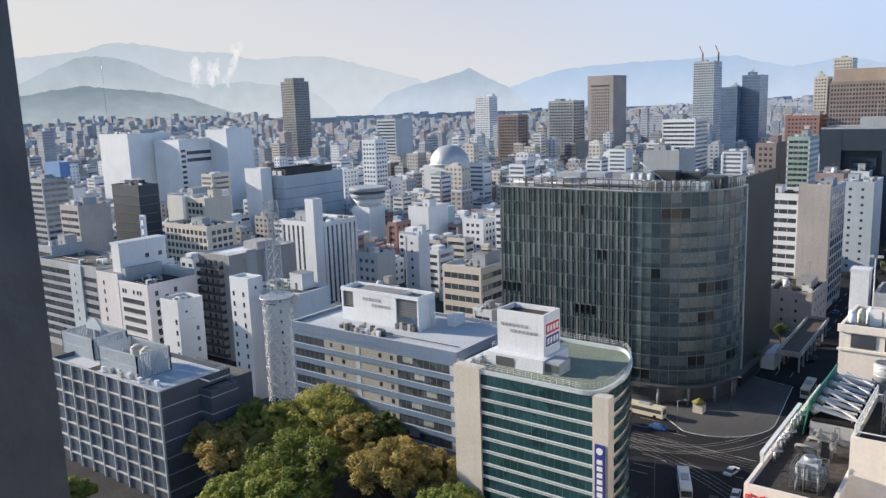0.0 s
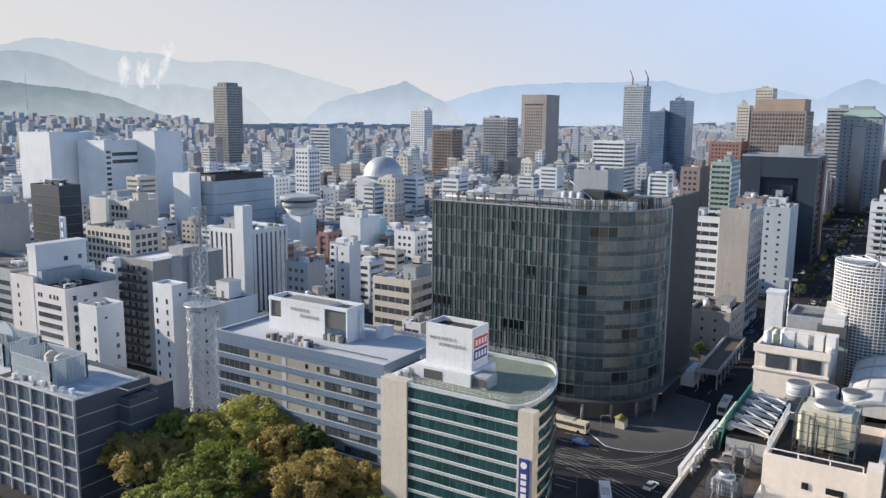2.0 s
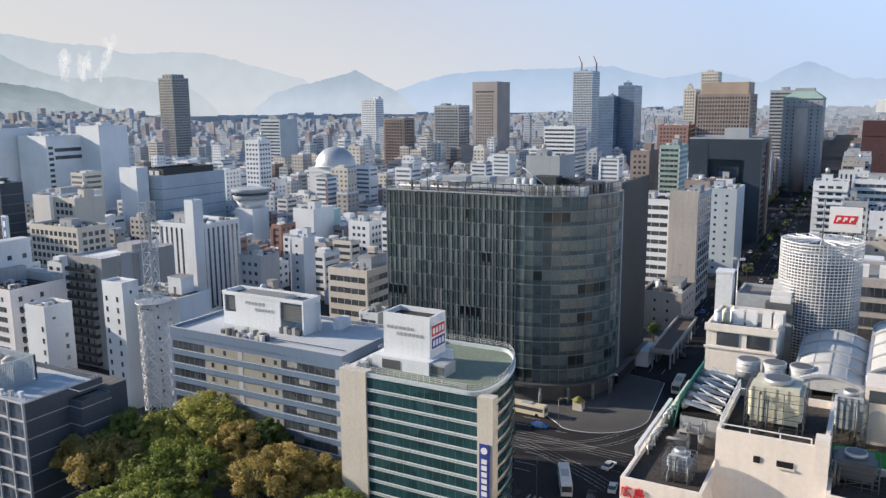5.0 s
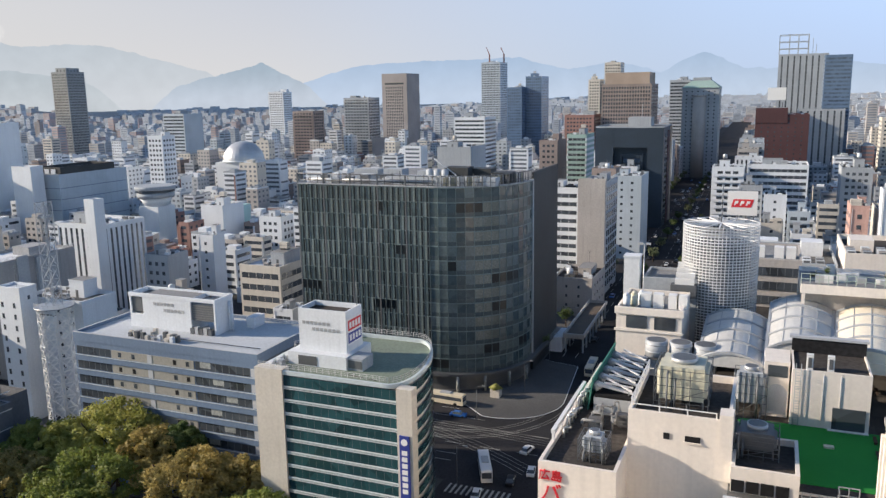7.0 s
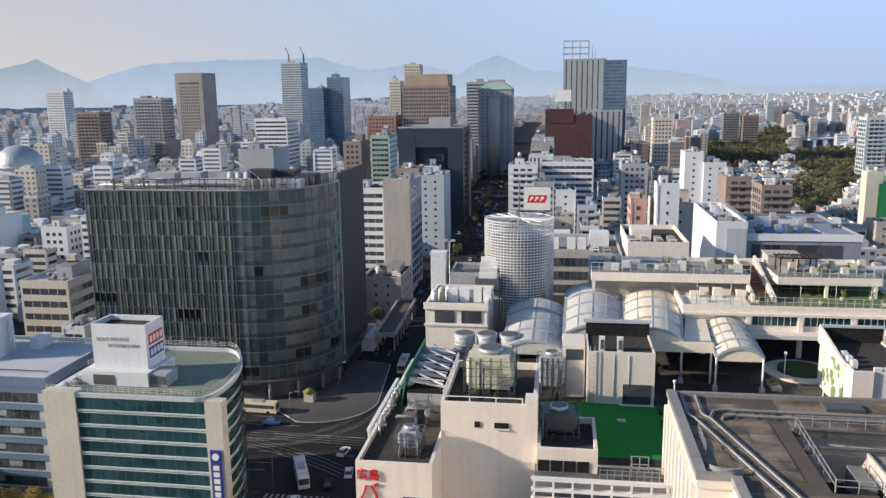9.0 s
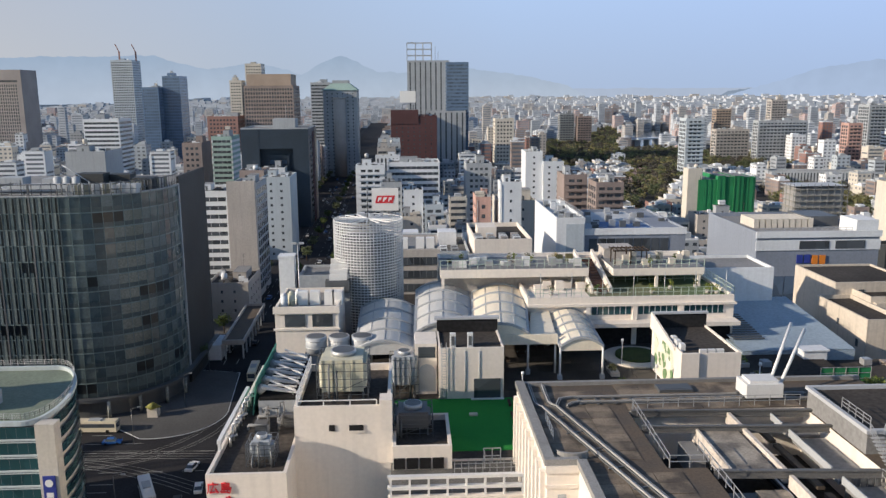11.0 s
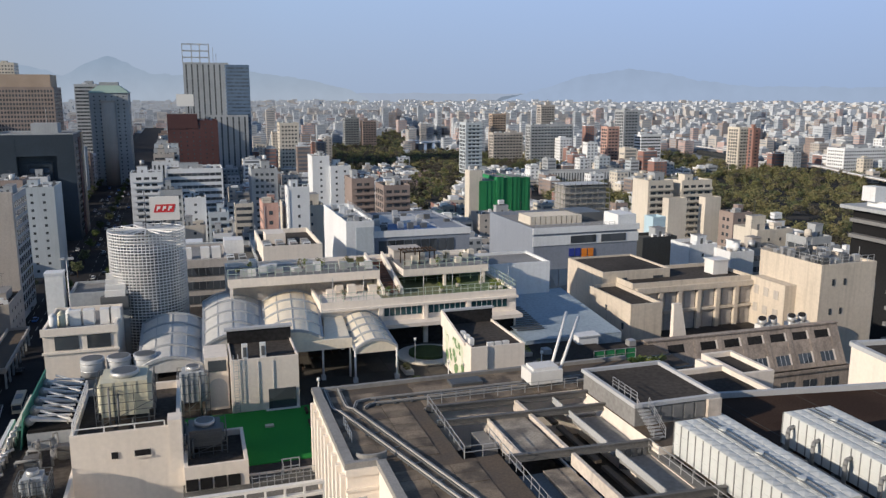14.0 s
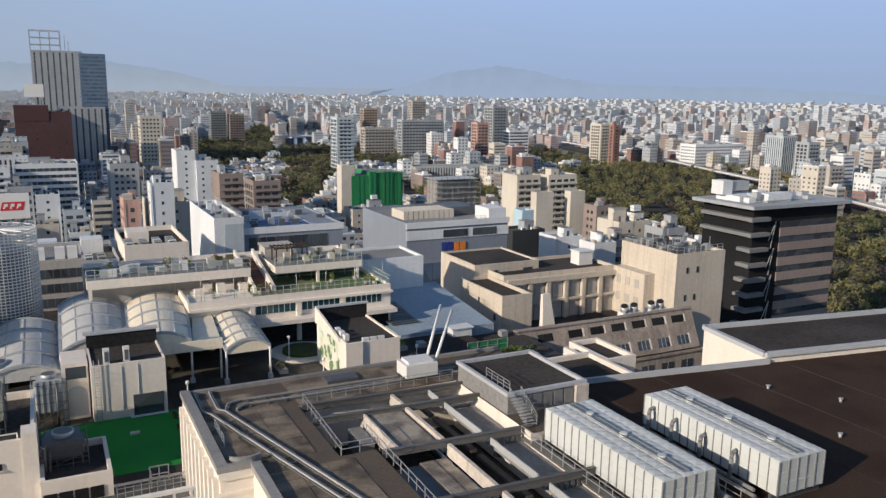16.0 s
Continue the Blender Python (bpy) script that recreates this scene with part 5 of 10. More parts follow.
    # open pit: steel beams, cream fins, panels below
    for y, x in ((71.6, 21.2), (67.9, 21.2), (59.0, 24.5), (49.6, 24.5), (40.5, 24.5)):
        part("beam", Solid().beam((x, y, ROOF + 0.3), (39.2, y - 0.8, ROOF + 0.3), 0.36, 0.12).beam((x, y, ROOF + 0.1), (39.2, y - 0.8, ROOF + 0.1), 0.12, 0.5).beam((x, y, ROOF - 0.3), (39.2, y - 0.8, ROOF - 0.3), 0.36, 0.1), ["metal_paint"], b, "grey painted steel beam")
    for y0, y1 in ((59.3, 67.5), (68.2, 71.3), (49.9, 58.3), (40.8, 48.9)):
        part("cream_fin", Solid().box(30.4, 30.75, y0, y1, ROOF - 1.1, ROOF + 0.02), ["store_grey"], b, "cream concrete upstand")
        part("cream_fin", Solid().box(34.6, 34.72, y0 + 0.4, y1 - 0.3, ROOF - 0.7, ROOF - 0.05), ["metal_paint_light"], b, "thin grey upstand")
        part("pit_panel", Solid().box(35.2, 38.2, y0, y1, ROOF - 1.5, ROOF - 1.2), ["roof"], b)
        # channel bed coloured near black for shade down in the pit
        part("channel", Solid().box(31.0, 33.2, y0, y1, ROOF - 3.0, ROOF - 2.7, 0).box(31.3, 31.5, y0, y1, ROOF - 2.7, ROOF - 2.45, 1).box(32.6, 32.8, y0, y1, ROOF - 2.7, ROOF - 2.45, 1), ["screen_shade_black", "metal"], b)
        for k in range(int((y1 - y0) / 1.9)):
            part("duct_clamp", Solid().box(31.9, 32.25, y0 + 0.8 + k * 1.9, y0 + 1.7 + k * 1.9, ROOF - 2.7, ROOF - 2.3), ["metal_paint_light"], b)
        part("pit_panel", Solid().box(33.4, 34.0, y0, y1, ROOF - 1.9, ROOF - 1.6), ["concrete_brown"], b)
    part("pit_panel", Solid().box(26.5, 30.0, 60.0, 68.6, ROOF - 0.6, ROOF - 0.25), ["pit_slab"], b, "pale weathered concrete slab")
    part("upstand", Solid().box(26.1, 26.3, 59.6, 68.6, ROOF - 1.6, ROOF + 0.0), ["store_grey"], b, "pale upstand beside a slab")
    part("pit_panel", Solid().box(21.0, 25.9, 60.0, 63.4, ROOF - 2.4, ROOF - 2.1), ["pit_grey"], b)
    part("duct_box", Solid().box(24.5, 25.8, 64.0, 67.6, ROOF - 3.0, ROOF - 1.2), ["rail_grey"], b)
    part("pit_panel", Solid().box(24.4, 30.2, 49.9, 58.4, ROOF - 1.9, ROOF - 1.5), ["pit_grey"], b)
    part("pit_panel", Solid().box(27.7, 30.2, 50.2, 58.2, ROOF - 1.5, ROOF - 1.2), ["pit_slab"], b)
    part("pit_panel", Solid().box(24.4, 30.2, 40.9, 48.8, ROOF - 1.6, ROOF - 1.2), ["pit_slab"], b)
    part("pit_lining", Solid().box(24.3, 24.4, 41, 60.0, ROOF - 5, ROOF - 0.1).box(21.0, 21.1, 60.1, 72.0, ROOF - 5, ROOF - 0.1), ["roof_dark"], b)
    for y in (58.3, 48.9):
        net = Solid()
        for k in range(12):
            x = 35.2 + k * 0.3
            net.face([(x, y, ROOF - 0.3), (x + 0.3, y - 0.02 + 0.1 * (k % 2), ROOF - 0.3), (x + 0.3, y - 0.1 + 0.18 * (k % 2), ROOF - 2.2 - 0.1 * k), (x, y + 0.08 - 0.18 * (k % 2), ROOF - 2.2 - 0.1 * k)])
        part("net", net, ["metal_dark"], b, "dark hanging net curtain")
    r = Solid()
    for p, q in (((21.2, 60.2), (21.6, 72.3)), ((21.2, 60.1), (24.5, 60.0)), ((24.5, 59.6), (24.3, 41)), ((21.6, 72.6), (38.3, 72.6)), ((24.5, 60.0), (24.6, 63.0))):
        r.rail((*p, ROOF), (*q, ROOF), 1.1, 1.5, 0.035, 0, 2)
    part("railing", r, ["metal"], b, "grey steel guard railing")
    part("hatch", Solid().box(25.5, 29.0, 76.4, 78.2, ROOF, ROOF + 0.35).box(26.0, 28.4, 76.7, 77.9, ROOF + 0.35, ROOF + 0.38), ["metal_dark"], b)
    part("ladder_rack", Solid().rail((12.6, 66, ROOF), (12.6, 70, ROOF), 1.0, 0.9, 0.03), ["metal"], b)
    arc = [(13.7 + 1.5 * math.sin(a), 61.7 + 1.0 * (1 - math.cos(a))) for a in np.linspace(-1.2, 0.9, 9)]
    cv = Solid()
    for p, q in zip(arc, arc[1:]):
        cv.prism([p, q, (q[0], q[1] + 0.25), (p[0], p[1] + 0.25)], ROOF, ROOF + 0.7)
    part("curb", cv, ["coping_dirty"], b)


material("rail_steel", (0.42, 0.41, 0.40), rough=0.5, vary=0.2, scale=2)
material("paver", (0.225, 0.18, 0.132), vary=0.32, scale=1.2, random_tint=0.22, second=(0.085, 0.068, 0.053), second_scale=0.45)
material("pit_grey", (0.16, 0.18, 0.19), vary=0.25, scale=1, second=(0.09, 0.10, 0.11))
material("pit_slab", (0.37, 0.33, 0.275), vary=0.25, scale=1, second=(0.15, 0.135, 0.12), second_scale=0.4)
material("metal_paint", (0.13, 0.13, 0.13), rough=0.5, vary=0.2, scale=1)
service_roof()

b = thing("store_roof", "brown flat store roof below the window", "store", 0, 0)
edge = lambda x: 68.7 - (x - 48) * 0.154
part("wall", Solid().prism([(48, -20), (140, -20), (140, edge(140)), (48, edge(48))], 0, 50.4, 0, 1), ["store_white", "roof_brown"], b)
part("parapet", Solid().beam((48, edge(48) - 0.2, 51.0), (77, edge(77) - 0.2, 51.0), 0.45, 0.62).box(48.0, 48.35, 57, 67.6, 50.4, 51.6), ["coping"], b, "pale metal parapet coping")
for x, y in ((60, 50), (66, 46), (74, 52), (58, 60), (82, 44), (70, 58), (63, 36)):
    part("roof_vent", Solid().disc(x, y, 50.4, 50.75, 0.16, 10).disc(x, y, 50.75, 50.85, 0.24, 10), ["metal"], b)
for k in range(4):
    part("roof_seam", Solid().beam((52 + k * 9, 20, 50.43), (52 + k * 9, edge(52 + k * 9) - 0.6, 50.43), 0.12, 0.02), ["roof_dark"], b)
b = thing("roof_house", "long white roof house with pale coping", "roof house", 0, 0)
wp = [(76.6, edge(76.6) + 0.05), (140, edge(140) + 0.05), (142, edge(140) + 12), (78.4, edge(76.6) + 11.8)]
part("wall", Solid().prism(wp, 0, 51.2, 0, 1), ["store_white", "roof_dark"], b)
for (ax, ay), (bx, by) in zip(wp, wp[1:] + wp[:1]):
    part("coping", Solid().beam((ax, ay, 51.75), (bx, by, 51.75), 0.7, 0.55), ["coping"], b)
b = thing("roof_house", "grey roof house with white coping and dark roof", "roof house", 0, 0)
part("wall", Solid().box(38.6, 47.6, 61.6, 71.8, ROOF, 53.4, 0, 1), ["roof", "roof_dark"], b)
part("corner_wall", Solid().box(46.4, 47.9, 61.2, 61.6, 50.4, 53.4), ["store_grey"], b)
for k in range(5):
    part("panel", Solid().box(40.2 + k * 1.25, 41.2 + k * 1.25, 61.5, 61.62, ROOF + 0.2, 53.2), ["rail_grey"], b)
part("parapet", Solid().parapet(38.4, 47.8, 61.4, 72.0, 53.4, 53.75, 0.4), ["coping"], b)
st = Solid()
for k in range(9):
    st.box(38.6, 39.8, 60.9 - k * 0.32, 61.2 - k * 0.32, 53.2 - k * 0.19, 53.26 - k * 0.19)
st.rail((38.6, 61.2, 53.4), (38.6, 58.3, 51.6), 1.0, 1.0, 0.03).rail((39.8, 61.2, 53.4), (39.8, 58.3, 51.6), 1.0, 1.0, 0.03).rail((38.7, 61.5, 53.9), (38.7, 66, 53.9), 1.0, 1.0, 0.03)
part("stair", st, ["metal"], b)
b = thing("walkway", "grey steel walkway beside the water tank", "walkway", 0, 0)
part("deck", Solid().box(38.0, 39.1, 40, 58.2, 50.6, 50.75), ["metal_paint"], b)
part("railing", Solid().rail((38.05, 40, 50.75), (38.05, 58.2, 50.75), 1.1, 1.6, 0.035, 0, 2), ["metal"], b)
low = block("roof_terrace", "dark low roof with cream kerbs", 48.2, 60.7, 68.2, 77.8, 0, 49.4, "store_white", "roof_dark", "roof", 0.6, 0.5)
block("roof_terrace", "small dark roof bay with cream kerbs", 60.7, 65.2, 74.2, 82.2, 0, 49.4, "store_white", "roof_dark", "roof", 0.6, 0.45)
block("roof_terrace", "low cream roof step beside the store", 60.75, 75, 66.6, 74.15, 0, 46.0, "store_white", "roof_dark", "roof", 0.5, 0.4)
part("kerb", Solid().box(58.6, 59.2, 77.8, 80.5, 43.6, 50.0), ["store_white"], low)


def pipe_rack(name, label, pts, r=0.16):
    s = Solid()
    for p, q in zip(pts, pts[1:]):
        s.rod(p, q, r, 0, 8)
    return single(name, s, ["rail_grey"], label, "pipe")


for k, (y0, y1) in enumerate(((40.5, 55.0), (41.0, 54.2))):
    x = 48.6 + 0.45 * k
    pipe_rack("pipe", "grey insulated water pipe beside the tank", [(x, y0, 51.0 + k * 0.2), (x, y1, 51.0 + k * 0.2)], 0.17)
for y in (43.5, 47.0, 50.5, 53.5):
    pipe_rack("pipe", "bent grey pipe into the water tank", [(49.0, y, 51.1), (49.0, y, 52.9), (49.3, y + 0.2, 53.2), (50.0, y + 0.4, 53.2)], 0.18)
for y in (42.0, 44.0, 46.0, 48.0, 50.0):
    pipe_rack("pipe", "bent dark pipe between the tanks", [(44.7, y, 53.2), (45.4, y, 53.2), (45.8, y, 52.6), (46.2, y, 51.0)], 0.2)
pipe_rack("pipe", "long dark header pipe between the tanks", [(46.4, 41, 51.0), (46.4, 55.5, 51.0)], 0.3)
single("tank_railing", Solid().rail((47.6, 41, 50.45), (47.6, 55, 50.45), 1.1, 1.5, 0.035, 0, 2), ["metal"], "grey steel railing beside the water tanks", "railing")

# gantry crane
b = thing("gantry_crane", "white roof gantry box with two long arms", "crane", 0, 0)
part("cabin", Solid().prism([(33.2, 73.3), (36.9, 73.3), (36.9, 75.9), (33.2, 75.9)], ROOF + 0.5, ROOF + 1.9).prism([(33.6, 73.6), (36.5, 73.6), (36.5, 75.6), (33.6, 75.6)], ROOF + 1.9, ROOF + 2.2), ["paint_white"], b)
part("arm", Solid().rod((36.3, 75.2, ROOF + 1.2), (40.6, 80.2, 57.6), 0.17, 0, 8), ["paint_white"], b)
part("arm", Solid().rod((36.9, 74.4, ROOF + 1.0), (41.6, 79.2, 57.2), 0.17, 0, 8), ["paint_white"], b)
part("bogie", Solid().box(33.0, 37.0, 73.7, 74.1, ROOF + 0.36, ROOF + 0.55).box(33.0, 37.0, 75.0, 75.4, ROOF + 0.36, ROOF + 0.55), ["metal_dark"], b)


# ---- plant on the store roof ----
def cooling_tower(x, y, z, w, d, h, key, label, frame_h=0.8):
    b = thing("cooling_tower", label, "cooling tower", x, y, z)
    casing = part("casing", Solid().box(-w / 2, w / 2, -d / 2, d / 2, frame_h, h, 0), [key], b)
    for k in (-1, 1):
        part("inlet", Solid().prism([(k * w / 2, -d / 2 + 0.2), (k * (w / 2 + 0.35), -d / 2 + 0.5), (k * (w / 2 + 0.35), d / 2 - 0.5), (k * w / 2, d / 2 - 0.2)][::k], frame_h + 0.3, h - 0.5), [key], b)
    cowl = part("fan_cowl", Solid().disc(0, 0, h, h + 0.5, min(w, d) * 0.32, 18), ["metal"], b)
    part("fan_grille", Solid().disc(0, 0, h + 0.45, h + 0.52, min(w, d) * 0.28, 18), ["metal_dark"], cowl)
    for i in range(5):
        u = -w / 2 + w * i / 4
        part("stiffener", Solid().box(u - 0.06, u + 0.06, -d / 2 - 0.07, -d / 2, frame_h, h), [key], casing)
    a, c = w / 2 + 0.55, d / 2 + 0.55
    for i in (-1, 1):
        for j in (-1, 1):
            part("leg", Solid().box(i * w / 2 - 0.1, i * w / 2 + 0.1, j * d / 2 - 0.1, j * d / 2 + 0.1, 0, frame_h), ["metal_dark"], b)
    for k in range(5):
        z = h * (0.15 + 0.2 * k)
        ring = Solid()
        for p, q in (((-a, -c), (a, -c)), ((a, -c), (a, c)), ((a, c), (-a, c)), ((-a, c), (-a, -c))):
            ring.rod((*p, z), (*q, z), 0.04, 0, 4)
        part("cage_ring", ring, ["metal_dark"], b, "dark steel cage rail")
    for i in (-1, -0.33, 0.33, 1):
        for j in (-1, 1):
            part("cage_post", Solid().rod((i * a, j * c, 0), (i * a, j * c, h * 0.95), 0.05, 0, 4), ["metal_dark"], b)
            if abs(i) < 1:
                part("cage_post", Solid().rod((j * a, i * c, 0), (j * a, i * c, h * 0.95), 0.05, 0, 4), ["metal_dark"], b)
    part("cage_brace", Solid().rod((-a, -c, 0), (a, -c, h * 0.55), 0.04, 0, 4), ["metal_dark"], b)
    rng = random.Random(int(abs(x * 10) + y))
    for k in range(3):
        px, pz = rng.uniform(-a, a), rng.uniform(0.3, h)
        part("pipe", Solid().rod((px, -c - 0.2, 0), (px, -c - 0.2, pz), 0.11, 0, 6).rod((px, -c - 0.2, pz), (px, -d / 2, pz + 0.1), 0.11, 0, 6), ["rail_grey" if k % 2 else "metal_dark"], b)
    return b


cooling_tower(-7.4, 85.0, 49.2, 4.4, 4.6, 4.4, "cooling", "cream cooling tower on the plant house")
cooling_tower(-15.2, 76.6, 45.2, 1.7, 1.9, 2.4, "grey", "grey steel cooling unit in a cage")
cooling_tower(-0.8, 98.2, 43.6, 2.6, 2.6, 5.4, "grey", "grey steel cooling unit on a tall frame", 1.6)
cooling_tower(0.2, 83.4, 45.2, 3.2, 3.2, 2.6, "metal_dark", "dark grey roof fan unit")


def fan_drum(x, y, z0, z1, r):
    b = thing("exhaust_fan", "grey round exhaust fan drum on a steel frame", "fan", x, y, z0, group="row of exhaust fan drums")
    h = z1 - z0
    for i in (-1, 1):
        for j in (-1, 1):
            part("leg", Solid().box(i * r * 0.9 - 0.09, i * r * 0.9 + 0.09, j * r * 0.9 - 0.09, j * r * 0.9 + 0.09, 0, h - 2.2), ["metal_dark"], b)
    part("frame", Solid().parapet(-r, r, -r, r, h - 2.35, h - 2.15, 0.2).parapet(-r, r, -r, r, h * 0.4, h * 0.4 + 0.15, 0.15), ["metal_dark"], b)
    part("plenum", Solid().box(-r * 0.7, r * 0.7, -r * 0.7, r * 0.7, 0.4, h - 2.2), ["grey"], b)
    drum = part("drum", Solid().disc(0, 0, h - 2.1, h, r, 26), ["metal_paint_light"], b)
    part("band", Solid().disc(0, 0, h - 0.5, h - 0.36, r * 1.04, 26).disc(0, 0, h - 1.5, h - 1.36, r * 1.04, 26), ["metal"], drum)
    part("grille", Solid().disc(0, 0, h, h + 0.03, r * 0.86, 26), ["metal_dark"], drum)
    return b


for x in (-12.7, -9.6, -6.5):
    fan_drum(x, 104, 43.6, 49.8, 1.42)


def slant_unit(y):
    """White tilted blower: dark base, tilted tray, crossed arms and a round neck."""
    b = thing("roof_unit", "white slanted ventilation unit on the roof", "ventilator", -15.4, y, 47.0, group="row of slanted white ventilators")
    part("base", Solid().box(-2.2, 2.1, -1.4, 1.4, 0, 0.3), ["screen_shade_black"], b)
    tray = Solid().hexa([(-2.1, -0.4, 1.0), (2.0, -0.25, 0.35), (2.0, 0.25, 0.35), (-2.1, 0.4, 1.0), (-2.1, -0.4, 1.35), (2.0, -0.25, 0.5), (2.0, 0.25, 0.5), (-2.1, 0.4, 1.35)])
    part("tray", tray, ["paint_white"], b)
    part("arm", Solid().beam((-1.2, -0.7, 1.75), (1.9, 0.6, 1.0), 0.22, 0.18), ["paint_white"], b)
    part("arm", Solid().beam((-1.2, 0.7, 1.75), (1.9, -0.6, 1.0), 0.22, 0.18), ["paint_white"], b)
    part("neck", Solid().rod((-2.0, 0, 0.5), (-2.5, 0, 1.3), 0.5, 0, 12), ["metal_paint_light"], b)
    for k in (-1, 1):
        part("prop", Solid().rod((1.6, 0.5 * k, 0.3), (1.6, 0.5 * k, 1.1), 0.06, 0, 5), ["metal"], b)
    return b


single("plant_deck", Solid().box(-17.7, -13.2, 88.2, 103.2, 45.2, 47.0), ["grey"], "grey concrete plinth under ventilators", "plinth")
for k in range(5):
    slant_unit(89.6 + k * 2.9)
single("screen_fence", Solid().hexa([(-18.5, 88.4, 45.2), (-18.35, 88.4, 45.2), (-18.35, 103, 45.2), (-18.5, 103, 45.2), (-17.95, 88.4, 49.2), (-17.8, 88.4, 49.2), (-17.8, 103, 49.2), (-17.95, 103, 49.2)]), ["screen_teal"], "teal green mesh screen leaning at the roof edge", "screen")
b = thing("pipe_guard", "white pipe frame along the roof edge", "pipe frame", 0, 0)
fr = Solid()
for y in (77.7, 81, 84.5, 88, 91.5):
    fr.box(-19.95, -19.65, y - 0.12, y + 0.12, 45.2, 46.8)
fr.box(-20.0, -19.6, 77.5, 93, 46.6, 47.0)
part("frame", fr, ["paint_white"], b)
rng = random.Random(21)
for k in range(9):
    y = 80 + k * 1.4
    h = rng.uniform(0.8, 2.4)
    part("pipe", Solid().rod((-19.2, y, 45.2), (-19.2, y, 45.2 + h), 0.15, 0, 6).rod((-19.2, y, 45.2 + h), (-18.5, y + 0.3, 45.3 + h), 0.15, 0, 6), ["metal"], b)
b = thing("roof_railing", "white pipe guard on the plant house", "railing", 0, 0)
part("rail", Solid().rail((-11.9, 79, 50.0), (-11.9, 91.5, 50.0), 1.1, 2.0, 0.09, 0, 2).rail((-11.9, 79.0, 50.0), (-3.6, 79.0, 50.0), 0.5, 2.5, 0.07, 0, 1), ["paint_white"], b)
part("wall_window", Solid().box(-8.6, -8.0, 78.5, 78.62, 47.3, 47.95), ["screen_shade_black"], near_wall)
part("wall_window", Solid().box(-6.5, -5.0, 78.5, 78.62, 47.3, 47.9), ["screen_shade_black"], near_wall)
part("wall_window", Solid().box(-6.6, -4.9, 78.4, 78.6, 47.15, 47.3), ["store_white"], near_wall)
part("pier", Solid().box(-3.3, -2.0, 78.5, 80.5, 43.6, 50.6), ["store_white"], near_wall)
part("wall_window", Solid().box(-15.2, -13.4, 72.33, 72.45, 40.6, 42.2), ["glass"], low_house)
# low house between plant house and lawn
single("service_deck", Solid().box(-2.2, 11.1, 72.2, 80.8, 0, 43.3), ["roof_worn"], "dark worn service deck before the lawn", "deck", kind="structure")
lowh = block("plant_house", "cream low house with a dark flat roof", -2.0, 4.2, 77.4, 86, 43.3, 45.2, "store_white", "roof_dark", "plant house", 0.7)
for k in range(4):
    part("louvre_bay", Solid().box(-1.9 + k * 1.35, -0.7 + k * 1.35, 77.3, 77.42, 43.4, 44.6), ["screen_shade_black"], lowh)
b = thing("balustrade", "white deck balustrade on the store front", "balustrade", 0, 0)
part("top_rail", Solid().box(-2.4, 11.0, 71.7, 72.2, 45.1, 45.4).box(-2.4, 11.0, 71.7, 72.2, 44.0, 44.3), ["paint_white"], b)
for k in range(8):
    part("post", Solid().box(-2.2 + k * 1.85, -2.0 + k * 1.85, 71.75, 72.15, 43.3, 45.1), ["paint_white"], b)
part("slab", Solid().box(-2.4, 11.0, 71.4, 72.2, 42.0, 43.3), ["store_white"], b)
b = thing("fence", "grey steel fence before the roof lawn", "fence", 0, 0)
part("rail", Solid().rail((4.4, 76.4, 43.3), (11.0, 76.4, 43.3), 1.5, 0.7, 0.04, 0, 3).rail((7.6, 78.4, 43.3), (9.4, 78.4, 43.3), 1.7, 0.9, 0.06, 0, 2).rail((7.6, 77.2, 43.3), (7.6, 78.4, 43.3), 1.7, 1.2, 0.06, 0, 2), ["metal"], b)
single("lawn_marker", Solid().box(7.0, 8.0, 90.1, 90.7, 43.68, 43.9), ["cooling"], "pale low box lying on the turf", "box")

# stair house details
part("opening", Solid().box(8.0, 11.4, 95.7, 95.83, 43.7, 46.3), ["glass"], box_a, "dark glazed opening")
part("sill", Solid().box(7.6, 11.8, 95.2, 95.8, 43.6, 43.75), ["paint_white"], box_a)
lad = Solid()
for k in range(20):
    lad.rod((3.95, 95.55, 44 + k * 0.34), (4.5, 95.55, 44 + k * 0.34), 0.03)
lad.rod((3.95, 95.55, 43.6), (3.95, 95.55, 51.2), 0.04).rod((4.5, 95.55, 43.6), (4.5, 95.55, 51.2), 0.04)
for k in range(7):
    lad.rod((3.9, 95.0, 45.2 + k * 0.8), (4.55, 95.0, 45.2 + k * 0.8), 0.03).rod((3.9, 95.0, 45.2 + k * 0.8), (3.9, 95.6, 45.2 + k * 0.8), 0.03).rod((4.55, 95.0, 45.2 + k * 0.8), (4.55, 95.6, 45.2 + k * 0.8), 0.03)
part("ladder", lad, ["metal_paint_light"], box_a, "caged steel ladder")
for x in (6.9, 8.7):
    part("conduit", Solid().rod((x, 95.75, 44.6), (x, 95.75, 50.0), 0.05, 0, 6), ["coping"], box_a)
for x in (5.4, 7.6):
    vent = part("roof_vent", Solid().box(x - 0.35, x + 0.35, 96.6, 97.3, 50.2, 52.0), ["paint_white"], box_a)
    part("vent_slot", Solid().box(x - 0.2, x + 0.2, 96.55, 96.6, 50.5, 51.7), ["metal_dark"], vent)
part("back_screen", Solid().box(3.6, 11.8, 103.2, 103.5, 50.2, 52.0), ["screen_shade_black"], box_a)
part("screen_cap", Solid().box(3.3, 12.0, 103.0, 103.9, 52.0, 52.3), ["coping"], box_a)
